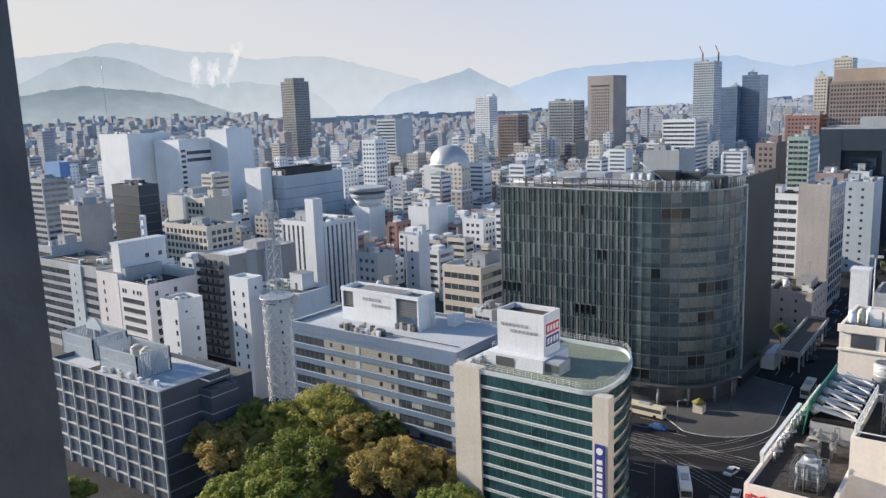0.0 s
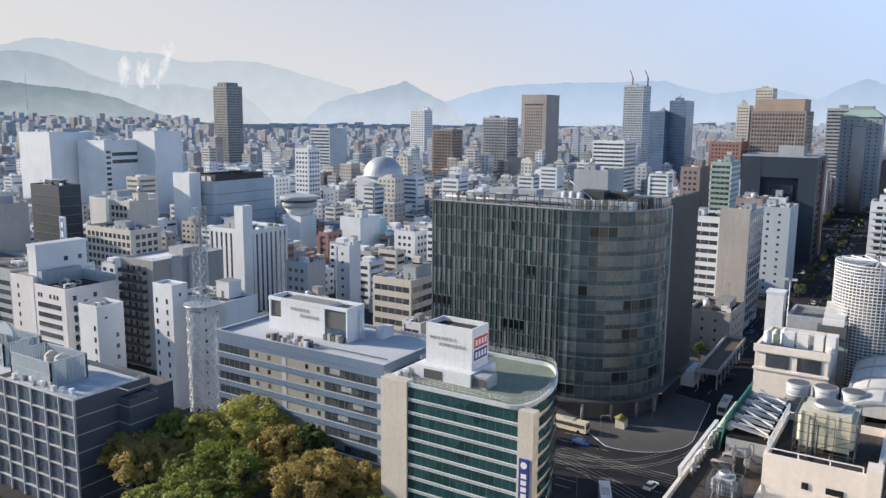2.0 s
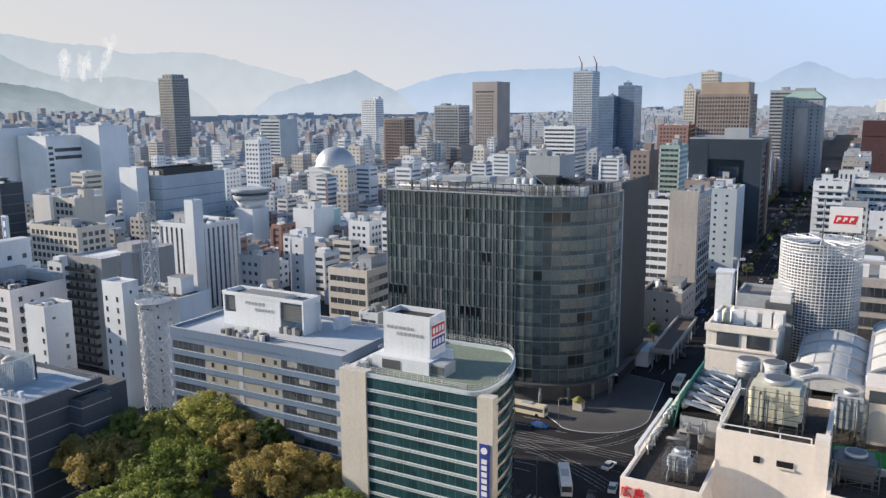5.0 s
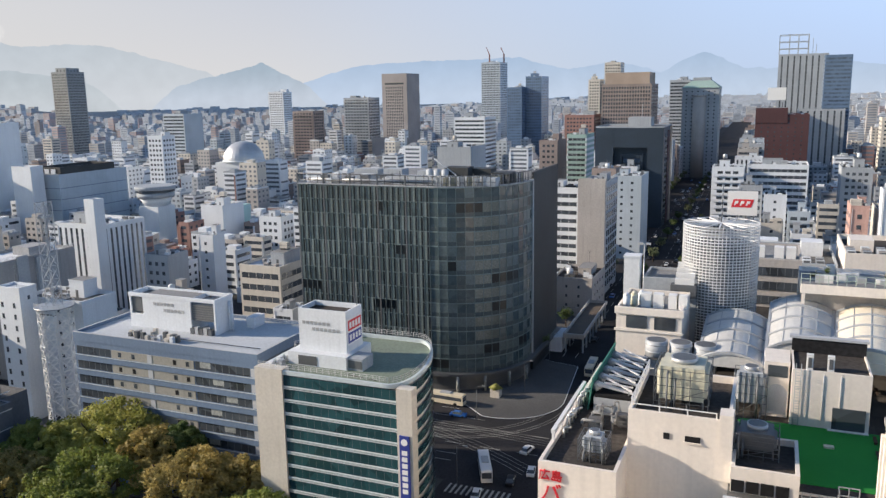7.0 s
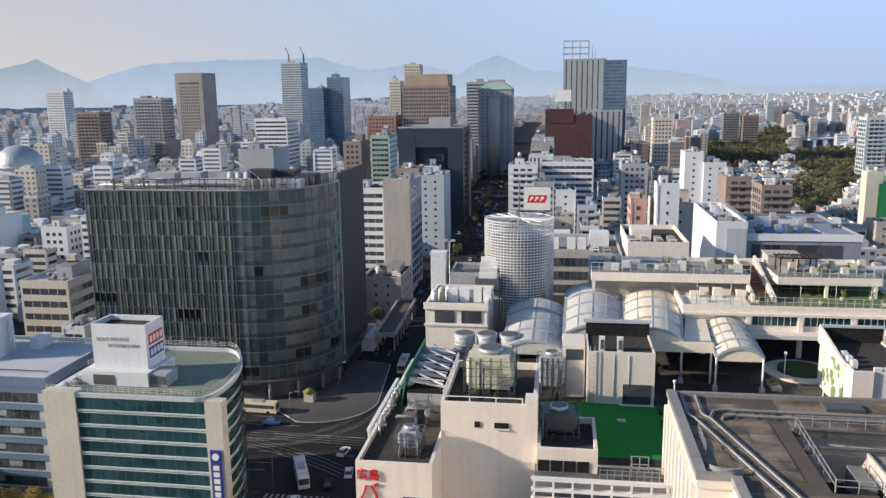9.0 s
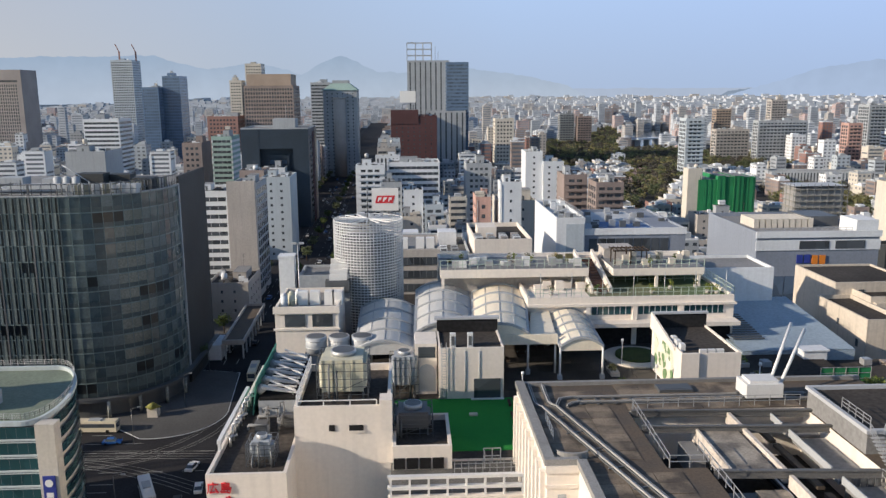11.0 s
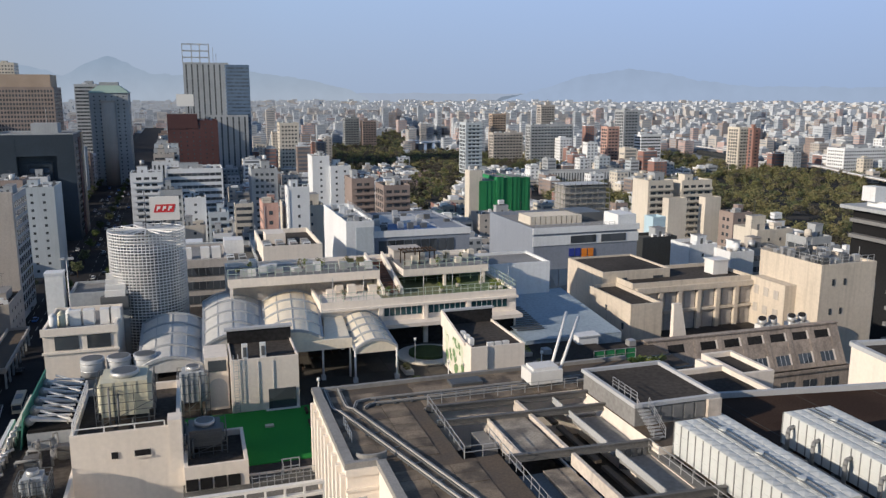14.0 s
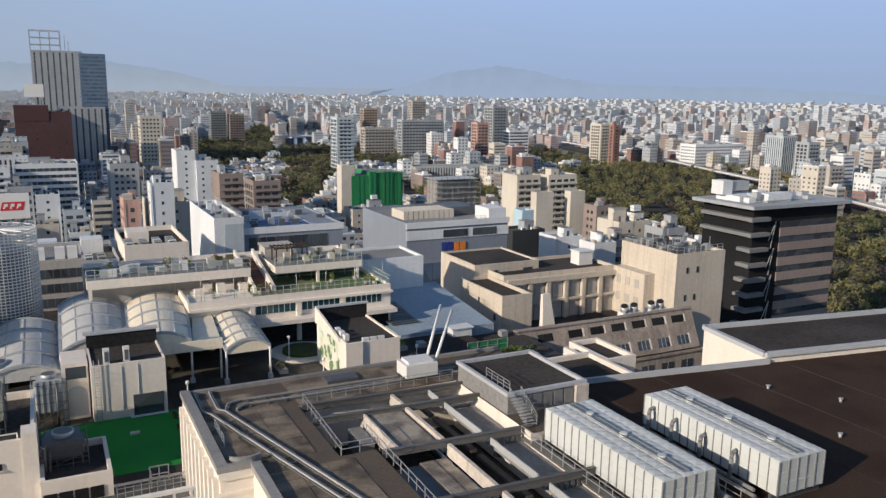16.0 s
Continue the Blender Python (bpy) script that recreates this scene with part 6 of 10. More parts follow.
part("wall_arch", Solid().disc(2.1, 0, 0, 0.05, 1.1, 20).box(1.0, 3.2, -2.6, -0.01, 0, 0.046), ["coping"], box_a, "grey arched niche", at=pose(0, 97.68, 46.6, 90, 0, 0))
part("opening", Solid().box(1.0, 3.2, 97.6, 97.7, 48.6, 50.0), ["glass"], box_a)
part("side_wing", Solid().box(0.6, 3.4, 97.7, 103, 43.6, 50.4), ["store_white"], box_a)
part("back_screen", Solid().box(33.9, 41.4, 105.7, 106.0, 49.5, 51.5), ["screen_shade_black"], box_b)
part("screen_cap", Solid().box(33.7, 41.6, 105.5, 106.2, 51.5, 51.75), ["coping"], box_b)
part("side_screen", Solid().hexa([(33.6, 96, 49.4), (33.9, 96, 49.4), (33.9, 106, 49.4), (33.6, 106, 49.4), (33.6, 96, 49.8), (33.9, 96, 49.8), (33.9, 106, 51.7), (33.6, 106, 51.7)]), ["store_white"], box_b)
for k in range(6):
    part("roof_unit", Solid().box(36.4 + (k % 3) * 1.1, 37.3 + (k % 3) * 1.1, 94.4, 94.8, 49.5, 50.0) if k < 3 else Solid().box(34.3, 34.9, 95.4 + (k - 3) * 1.6, 96.3 + (k - 3) * 1.6, 49.5, 50.4), ["paint_white"], box_b)
mural = Solid()
rng = random.Random(2)
for k in range(40):
    y, z, r = rng.uniform(97, 104.5), rng.uniform(44.6, 49.0), rng.uniform(0.3, 0.8)
    mural.face([(33.87 - 0.0004 * k, y + r * math.cos(a), z + r * math.sin(a)) for a in np.linspace(0, 2 * math.pi, 9)[:-1]][::-1], k % 2)
part("mural", mural, ["mural_green", "mural_pale"], box_b, "painted green leaves on the wall")
single("planter_ring", Solid().disc(33.0, 110.2, 43.6, 43.9, 4.8, 40).disc(33, 110.2, 43.9, 44.3, 3.0, 32, 1), ["cream", "leaf_dark"], "round stone planter ring with dark shrubs", "planter")


# pipework between the plant houses
rng = random.Random(88)
for k in range(26):
    x, y = rng.choice(((-18.2, 84), (-15.5, 84), (-3.6, 97), (-2.6, 93), (-4, 94), (-9, 95.5)))
    x, y = x + rng.uniform(-1.2, 1.2), y + rng.uniform(-2.5, 2.5)
    z = 45.2 if x < -12 else (45.4 if 0 < x < 4.2 and y < 86 else 43.6)
    top, run = z + rng.uniform(0.8, 3.4), rng.uniform(-2.2, 2.2)
    pipe_rack("pipe", rng.choice(("grey bent service pipe on the store roof", "dark bent service pipe on the store roof")), [(x, y, z), (x, y, top), (x + (run if k % 2 else 0), y + (0 if k % 2 else run), top), (x + (run if k % 2 else 0), y + (0 if k % 2 else run), top - 0.5)], rng.uniform(0.07, 0.17))
for x, y, z in ((-16.4, 83, 45.2), (-13.6, 85, 45.2), (-3.6, 100.5, 43.6)):
    b = thing("roof_unit", "grey louvred ventilator on the store roof", "ventilator", x, y, z, 0, "small ventilators of the store roof")
    part("casing", Solid().box(-0.7, 0.7, -0.5, 0.5, 0.15, 1.5), ["metal_paint"], b)
    for k in range(4):
        part("louvre", Solid().box(-0.6, 0.6, -0.56, -0.5, 0.35 + k * 0.28, 0.5 + k * 0.28), ["metal_dark"], b)
    part("plinth", Solid().box(-0.6, 0.6, -0.4, 0.4, 0, 0.15), ["metal_dark"], b)


# deck furniture under and beside the canopies
def bench_set(x, y, rz):
    b = thing("table_set", "dark small table with two benches on the deck", "table", x, y, 43.6, rz, "tables on the roof deck")
    part("tabletop", Solid().box(-0.9, 0.9, -0.4, 0.4, 0.68, 0.74), ["bark"], b)
    for k in (-0.6, 0.6):
        part("leg", Solid().box(k - 0.05, k + 0.05, -0.3, 0.3, 0, 0.68), ["metal_dark"], b)
    for k in (-0.85, 0.85):
        part("bench", Solid().box(-0.9, 0.9, k - 0.18, k + 0.18, 0.38, 0.44).box(-0.7, -0.6, k - 0.15, k + 0.15, 0, 0.38).box(0.6, 0.7, k - 0.15, k + 0.15, 0, 0.38), ["bark"], b)


def planter(x, y, w, d, leafy):
    b = thing("planter", "grey planter box with low shrubs on the deck", "planter", x, y, 42.6 if x > 50 else 43.6, 0, "planters on the roof deck")
    part("box", Solid().box(-w / 2, w / 2, -d / 2, d / 2, 0, 0.6), ["beige"], b)
    c = Solid()
    r = random.Random(int(x * 10 + y))
    for _ in range(int(w * d * 2) + 2):
        leaf_clump(c, (r.uniform(-w / 2, w / 2) * 0.8, r.uniform(-d / 2, d / 2) * 0.8, 0.8), 0.45, r, 24, 0.16)
    part("shrub", c, [leafy], b)


def leaf_clump(s, c, r, rng, n, size, m=0):
    for _ in range(n):
        v = Vector((rng.gauss(0, 1), rng.gauss(0, 1), rng.gauss(0, 1))).normalized() * r * rng.uniform(0.75, 1.05)
        v.z *= 0.8
        p = Vector(c) + v
        a = Vector((rng.gauss(0, 1), rng.gauss(0, 1), rng.gauss(0, 0.6))).normalized() * size * rng.uniform(0.6, 1.3)
        b = v.cross(a).normalized() * size * rng.uniform(0.4, 0.9) if v.length else a.orthogonal()
        s.face([p - a, p - b * 0.8, p + a, p + b * 0.8], m)


rng = random.Random(61)
for k in range(14):
    bench_set(13 + (k % 5) * 3.6 + rng.uniform(-0.4, 0.4), 89.5 + (k // 5) * 4.2 + rng.uniform(-0.5, 0.5) if k < 10 else 110 + (k - 10) * 3, rng.choice((0, 90)))
for x, y, w, d, lf in ((28, 98, 1.2, 3, "leaf_dark"), (28, 104, 1.2, 3, "leaf_far"), (46, 112, 3, 1.2, "leaf_green"), (40, 112.5, 2.4, 1.2, "leaf_dark"), (24.5, 94, 1.2, 1.2, "leaf_green"), (31, 92.5, 3, 1.2, "leaf_far"), (27.5, 114.8, 2, 1, "leaf_dark"), (47, 99, 1.5, 5, "leaf_far"), (47, 107, 1.5, 4, "leaf_green")):
    planter(x, y, w, d, lf)
for x, y in ((14, 94.5), (27, 90.8), (31.5, 96), (30, 107), (45, 96)):
    b = thing("deck_lamp", "white slim lamp post on the roof deck", "lamp", x, y, 43.6, 0, "lamp posts on the roof deck")
    pole = part("pole", Solid().rod((0, 0, 0), (0, 0, 3.6), 0.07, 0, 6), ["paint_white"], b)
    part("lamp_head", Solid().disc(0, 0, 3.6, 3.95, 0.2, 10), ["sign_white"], pole)
# yard behind the painted stair house
rng = random.Random(63)
for k in range(16):
    x, y = rng.uniform(45, 68), rng.uniform(83, 108)
    if 55 < x < 62 and 100 < y < 106:
        continue
    e = rng.uniform(0.5, 1.4)
    b = thing("roof_unit", "grey cabinet unit on the dark roof yard", "ventilator", x, y, 42.6, rng.choice((0, 90)), "cabinets on the roof yard")
    part("casing", Solid().box(-e, e, -0.6, 0.6, 0.12, rng.uniform(0.9, 1.9)), [rng.choice(("white", "metal", "grey"))], b)
    part("plinth", Solid().box(-e * 0.9, e * 0.9, -0.5, 0.5, 0, 0.12), ["metal_dark"], b)
for k in range(4):
    pipe_rack("pipe", "long grey pipe across the roof yard", [(44, 84 + k * 5.5, 43.1), (69, 84.5 + k * 5.5, 43.1)], 0.14)
for x, y in ((58, 88), (63, 92), (66, 86)):
    planter(x, y, 2.4, 1.6, "leaf_green")


# roof terraces
for k in range(3):
    part("window", strip(27.8 + k * 7.2, 34 + k * 7.2, 116.9, 117.05, 48.3, 49.6, 0.9, 0.05), ["glass_teal", "paint_white"], deck_low)
    part("pillar", Solid().box(26.9 + k * 7.2, 27.6 + k * 7.2, 116.5, 117.0, 43.6, 49.8), ["store_white"], deck_low)
part("band", Solid().box(18, 50.2, 116.4, 117.0, 49.75, 50.1).box(18, 50.2, 114.6, 117.0, 46.9, 47.5), ["store_white"], deck_low)
rl = Solid().rail((18, 117.2, 51.1), (50, 117.2, 51.1), 1.3, 1.2, 0.04, 0, 2).rail((50, 117.2, 51.1), (50, 133, 51.1), 1.3, 1.5, 0.04, 0, 2).rail((32, 128, 50.7), (50, 128, 50.7), 1.0, 2, 0.04, 0, 2)
part("railing", rl, ["paint_pale_green"], deck_low, "pale green terrace railing")
for k in range(5):
    part("bench", Solid().box(20 + k * 1.7, 21.3 + k * 1.7, 123 + (k % 2) * 2, 124.2 + (k % 2) * 2, 50.6, 51.5 + 0.3 * (k % 3)), ["store_white"], deck_low)
# flat near-black sheet stands in for the shade under the terrace
part("underside", Solid().box(18.4, 49.6, 116.9, 117.02, 43.62, 46.6), ["screen_shade_black"], deck_low, "near-black sheet painted for shade below the terrace")
part("terrace_floor", Solid().box(18.2, 28, 117.6, 133, 50.6, 50.64), ["store_white"], deck_low)
for k in range(14):
    part("step", Solid().box(29.0, 31.6, 122 + k * 0.95, 122.95 + k * 0.95, 50.6, 50.8 + k * 0.22), ["brick_step"], deck_low, "red-brown tiled step")
part("step_wall", Solid().hexa([(28.6, 121, 50.6), (29.0, 121, 50.6), (29.0, 135, 50.6), (28.6, 135, 50.6), (28.6, 121, 51.6), (29.0, 121, 51.6), (29.0, 135, 55.0), (28.6, 135, 55.0)]).hexa([(31.6, 121, 50.6), (32.0, 121, 50.6), (32.0, 135, 50.6), (31.6, 135, 50.6), (31.6, 121, 51.6), (32.0, 121, 51.6), (32.0, 135, 55.0), (31.6, 135, 55.0)]), ["store_white"], deck_low)
part("window", Solid().box(19, 28.6, 133.9, 134.05, 50.9, 52.8), ["glass"], deck_up)
part("cornice", Solid().box(5, 29, 124.6, 134.0, 52.6, 54.0, 0, 1), ["store_white", "roof"], deck_up)
part("cornice", Solid().box(33, 48, 124.6, 134, 52.6, 53.8, 0, 1), ["store_white", "roof"], deck_up)
rng = random.Random(52)
for k in range(26):
    x, y = rng.uniform(6, 28), rng.uniform(126, 133)
    part("planter", Solid().box(x - 0.6, x + 0.6, y - 0.3, y + 0.3, 54.0, 54.0 + rng.uniform(0.5, 1.6)), [rng.choice(("cream", "metal", "leaf_far", "paint_white"))], deck_up)
part("railing", Solid().rail((5, 124.8, 54), (29, 124.8, 54), 1.5, 1.2, 0.05, 0, 2).rail((33, 124.8, 53.8), (48, 124.8, 53.8), 1.3, 1.2, 0.05, 0, 2), ["paint_pale_green"], deck_up, "pale green glass railing")
for k in range(9):
    part("planter", Solid().box(34 + k * 1.5, 35 + k * 1.5, 127 + (k % 3), 128 + (k % 3), 53.8, 54.8 + 0.4 * (k % 3)), ["cream", ], deck_up)
part("roof_house", Solid().box(33.5, 38.5, 133, 137, 53.6, 55.4), ["beige"], deck_up)
part("roof_band", Solid().box(33.3, 38.7, 132.8, 137.2, 55.4, 55.55), ["beige"], deck_up)
for x0, z0 in ((5.2, 43.6), (40, 50.6), (47, 50.6)):
    part("pillar", Solid().box(x0, x0 + 0.45, 124.7, 125.2, z0, 52.6), ["store_white"], deck_up)
part("rear_wall", Solid().box(5.2, 29, 127.5, 128, 43.6, 52.6), ["beige"], deck_up)

b = thing("pergola", "weathered timber pergola on the upper terrace", "pergola", 36.5, 128.5, 53.8)
for x in (-2.6, 0, 2.6):
    for y in (-1.4, 1.4):
        part("post", Solid().box(x - 0.09, x + 0.09, y - 0.09, y + 0.09, 0, 2.3), ["bark"], b)
for y in (-1.4, 1.4):
    part("beam", Solid().box(-3.0, 3.0, y - 0.08, y + 0.08, 2.3, 2.5), ["bark"], b)
for k in range(9):
    part("slat", Solid().box(-2.9 + k * 0.7, -2.78 + k * 0.7, -1.8, 1.8, 2.5, 2.6), ["bark"], b)
rng = random.Random(71)
for k in range(22):
    upper = k % 2
    x, y, z = (rng.uniform(6, 28) if k % 4 == 1 else rng.uniform(33, 47), rng.uniform(125.6, 132), 54.0 if k % 4 == 1 else 53.8) if upper else (rng.uniform(19, 49), rng.uniform(118, 125), 50.6)
    b = thing("potted_shrub", "small green shrub in a pale pot on the terrace", "plant", x, y, z, 0, "potted shrubs on the terraces")
    part("pot", Solid().disc(0, 0, 0, 0.5, 0.3, 10, 0, None, 0.38), ["beige"], b)
    c = Solid()
    for q in range(4):
        leaf_clump(c, (rng.uniform(-0.25, 0.25), rng.uniform(-0.25, 0.25), 0.75 + 0.2 * q), 0.35, rng, 26, 0.13)
    part("shrub", c, [rng.choice(("leaf_green", "leaf_dark", "leaf_far"))], b)
for k in range(7):
    b = thing("terrace_lamp", "thin grey pole on the lower terrace lawn", "pole", 20 + k * 4.8, 117.6, 50.6, 0, "thin poles on the terraces")
    part("pole", Solid().rod((0, 0, 0), (0, 0, 4.2), 0.05, 0, 5), ["metal"], b)
    part("foot", Solid().disc(0, 0, 0, 0.12, 0.16, 8), ["metal"], b)

# stack block and its clutter
part("opening", Solid().box(-17.8, -14.9, 110.4, 110.52, 49.2, 51.0), ["glass"], stack_block)
part("opening", Solid().box(-13.9, -11.0, 110.4, 110.52, 49.2, 51.0), ["glass"], stack_block)
part("band", Solid().box(-19.4, -10.0, 110.3, 110.5, 48.7, 49.0).box(-19.4, -10.0, 110.2, 110.5, 51.2, 52.2), ["store_white"], stack_block)
for x in (-15.6, -13.9, -11.8, -10.6):
    part("roof_unit", Solid().box(x - 0.7, x + 0.7, 114, 115.4, 51.4, 53.4), ["paint_white"], stack_block)
for k in range(3):
    part("roof_tank", Solid().disc(-18.2 + k * 0.9, 113 + k * 1.1, 51.4, 53.2, 0.5, 12).disc(-18.2 + k * 0.9, 113 + k * 1.1, 53.2, 53.6, 0.5, 12, 0, None, 0.15), ["cooling" if k % 2 else "white"], stack_block)
single("chimney", Solid().box(-20.6, -18.2, 124.4, 126.8, 43.6, 56.6).box(-20.7, -18.1, 124.3, 126.9, 56.4, 56.7), ["white"], "white square chimney on the store roof", "chimney")
blk = block("plant_house", "grey plant house with slanted louvres", -17.5, -9.5, 124, 132, 43.6, 53.2, "grey", "roof", "plant house", 0.4)
for k in range(4):
    part("louvre", Solid().box(-12.6, -9.8, 122.8 + k * 1.2, 123.4 + k * 1.2, 53.0 + k * 0.6, 53.9 + k * 0.6), ["paint_white"], blk)
part("screen", Solid().box(-13.2, -9.4, 122.5, 128, 51, 53.0), ["metal_dark"], blk)
b = thing("flood_lamp", "tall pole with a twin lamp head", "lamp", -16.6, 118, 43.6)
part("pole", Solid().rod((0, 0, 0), (0, 0, 16.3), 0.09), ["metal"], b)
part("lamp_head", Solid().box(-0.9, -0.2, -0.2, 0.2, 16.2, 16.5).box(0.2, 0.9, -0.2, 0.2, 16.2, 16.5), ["metal"], b)
rear = block("store_annex", "brown-grey annex with banded windows", -3, 6, 150, 166, 0, 52.0, "beige", "roof", "building", 0.4)
for k in range(5):
    part("window", strip(-2.8, 5.8, 149.85, 150.05, 39.0 + k * 2.6, 40.5 + k * 2.6, 1.3, 0.06), ["glass", "metal_dark"], rear)
for x in (-1, 2.2, 4.2):
    part("roof_unit", Solid().box(x - 0.8, x + 0.8, 153, 155, 52, 54), ["paint_white"], rear)


# low roofs between the terraces and the avenue
cb = block("shop_building", "cream shop block with a dark cluttered roof", 16.5, 31, 196, 222, 0, 44.5, "store_white", "roof_dark", "building", 1.2)
part("roof_house", Solid().box(18, 23, 205, 212, 44.5, 47.2), ["store_white"], cb)
for k in range(12):
    part("air_unit", roof_mesh("air_unit", ("white", "grey", "beige")[k % 3]), None, cb, at=pose(17.8 + (k % 4) * 3.2, 198 + (k // 4) * 2.6, 44.5))
cb = block("shop_building", "grey low shop block with roof cabinets", -4, 15.5, 200, 226, 0, 41.0, "grey", "roof_worn", "building", 1.0)
for k in range(3):
    part("window", Solid().box(-3.6, 15.1, 199.9, 200.05, 30 + k * 3.4, 31.8 + k * 3.4), ["glass"], cb)
for k in range(16):
    part("air_unit", roof_mesh("air_unit", ("white", "white", "grey")[k % 3]), None, cb, at=pose(-2.6 + (k % 6) * 2.9, 202 + (k // 6) * 3.4, 41.0))
part("stair_head", Solid().box(8, 13, 214, 220, 41, 44.5), ["white"], cb)
cb = block("shop_building", "white low shop block beside the avenue", -6, 10, 232, 256, 0, 36.0, "white", "roof", "building", 0.9)
part("stair_head", Solid().box(-3, 3, 240, 246, 36, 40), ["white"], cb)
for k in range(8):
    part("air_unit", roof_mesh("air_unit", "grey"), None, cb, at=pose(-4.4 + (k % 4) * 3.4, 234 + (k // 4) * 3, 36.0))


# ---- east stores and offices beyond the deck ----
ww = block("store_annex", "white annex wall in shade", 50.6, 62.7, 131.2, 142, 0, 51.6, "white", "roof", "building", 0.5)
shed = thing("shed_roof", "grey sloping metal roof with slatted strip", "roof", 0, 0)
sh = Solid()
sh.face([(49, 110.5, 44.2), (66, 110.5, 44.2), (66, 133, 46.4), (49, 133, 46.4)])
sh.box(49, 66, 110.5, 133, 30, 44.1)
part("roof_sheet", sh, ["roof_pale_blue"], shed)
for k in range(12):
    part("slat", Solid().box(-2.4, 2.4, -0.15, 0.15, 0, 0.15), ["metal_dark"], shed, at=pose(51.6, 114.5 + k * 0.9, 44.75 + k * 0.09))
single("low_roof", Solid().box(43.2, 70, 80.6, 110.3, 0, 42.6), ["roof_dark"], "dark low roof yard between the stores", "roof")
single("shed", Solid().box(57, 60.4, 108, 110.2, 42.6, 44.8).box(56.7, 60.7, 107.8, 110.3, 44.8, 45.0), ["white"], "small white roof shed", "shed")
single("shrub_bed", Solid().box(58, 66, 96.5, 99, 42.6, 43.2), ["beige"], "shrub bed on the roof yard", "planter")
yard_rng = random.Random(14)
for k in range(9):
    b = thing("shrub", "green leafy shrub in the roof yard bed", "plant", 58.6 + k * 0.85, 97.2 + yard_rng.uniform(0, 1.2), 43.2, 0, "shrubs of the roof yard")
    c = Solid()
    for q in range(6):
        leaf_clump(c, (yard_rng.uniform(-0.4, 0.4), yard_rng.uniform(-0.4, 0.4), 0.3 + yard_rng.uniform(0, 0.9)), 0.45, yard_rng, 24, 0.16)
    part("leaves", c, [yard_rng.choice(("leaf_green", "leaf_dark", "leaf_green"))], b)
gf = thing("net_fence", "green mesh fence beside the roof yard", "fence", 0, 0)
part("mesh", Solid().box(55.6, 62.6, 100.6, 100.66, 42.6, 44.9), ["net_green"], gf)
part("post", Solid().rail((55.6, 100.55, 42.6), (62.6, 100.55, 42.6), 2.4, 1.75, 0.05), ["metal"], gf)

lb = block("office_block", "cream office wing with a dark roof", 75.9, 91.0, 135, 150, 0, 47.9, "office_cream", "roof_dark", "building", 0.35)
lb2 = block("office_block", "cream low wing with a dark roof", 72.6, 79, 118.8, 135, 0, 45.4, "office_cream", "roof_dark", "building", 0.7)
part("window", Solid().box(87.2, 89.4, 134.9, 135.05, 45.2, 46.9), ["glass"], lb)
part("window", Solid().box(72.5, 72.65, 121, 121.6, 41, 42.2).box(72.5, 72.65, 127, 127.6, 43, 44), ["glass"], lb2)
mb = block("office_block", "cream office wing with framed wall panels", 79, 106, 129, 142, 0, 46.4, "office_cream", "roof_dark", "building", 0.7)
for k in range(6):
    part("pilaster", Solid().box(84.4 + k * 4.3, 85.2 + k * 4.3, 128.2, 129, 34, 45.4), ["office_cream"], mb)
for k in range(5):
    for j in range(2):
        inset = part("panel", Solid().box(86.2 + k * 4.3, 88.5 + k * 4.3, 128.85, 129.02, 37.3 + j * 4.3, 40.6 + j * 4.3), ["beige"], mb)
        part("panel_slot", Solid().box(88.6 + k * 4.3, 88.9 + k * 4.3, 128.9, 129.02, 37.3 + j * 4.3, 40.6 + j * 4.3), ["glass"], inset)
part("ledge", Solid().box(79.5, 106, 128.3, 129, 41.0, 41.5), ["office_cream"], mb)
part("ledge", Solid().box(79.5, 106, 128.3, 129, 36.6, 37.1), ["office_cream"], mb)
part("ledge", Solid().box(79.5, 106, 128.1, 129, 45.2, 46.2), ["office_cream"], mb)
part("door", Solid().box(80.2, 81.2, 134.9, 135.05, 45.0, 46.9), ["glass"], lb)
single("roof_unit", Solid().box(100.5, 104, 134, 137, 46.4, 49.2).box(100.3, 104.2, 133.8, 137.2, 49.2, 49.4), ["paint_white"], "white louvred unit on a dark roof", "ventilator")
wb = block("office_block", "cream tall office end block", 108.4, 121, 113.6, 130, 0, 51.4, "office_cream", "roof", "building", 0.6)
part("side_wing", Solid().box(105.8, 108.4, 119.4, 129, 0, 47), ["office_cream"], wb)
for k in range(3):
    for j in range(2):
        part("window", Solid().box(105.7, 105.85, 121 + k * 2.8, 122.3 + k * 2.8, 40.2 + j * 3.6, 41.9 + j * 3.6), ["beige"], wb)
for x, z in ((111.0, 48), (113.6, 48), (110.8, 42.5), (113.2, 42.5), (110.6, 37.5), (113.0, 37.5)):
    part("window", Solid().box(x, x + 0.5, 113.5, 113.65, z, z + 1.2), ["glass"], wb)
part("rear_step", Solid().box(121, 122.6, 115, 128, 0, 47.5), ["office_cream"], wb)
rng = random.Random(31)
for k in range(26):
    x, y = rng.uniform(109.5, 120), rng.uniform(115, 128)
    part("roof_unit", Solid().box(-0.6, 0.6, -0.5, 0.5, 0, rng.uniform(0.8, 1.8)).rod((0.7, 0, 0), (0.7, 0, rng.uniform(1.5, 3)), 0.06, 1, 4), ["metal" if k % 2 else "metal_dark", "metal"], wb, at=pose(x, y, 51.4))
part("railing", Solid().rail((109, 114, 52), (120.6, 114, 52), 1.2, 1.5, 0.05, 0, 2).rail((109, 114, 52), (109, 129, 52), 1.2, 1.5, 0.05, 0, 2), ["metal"], wb)

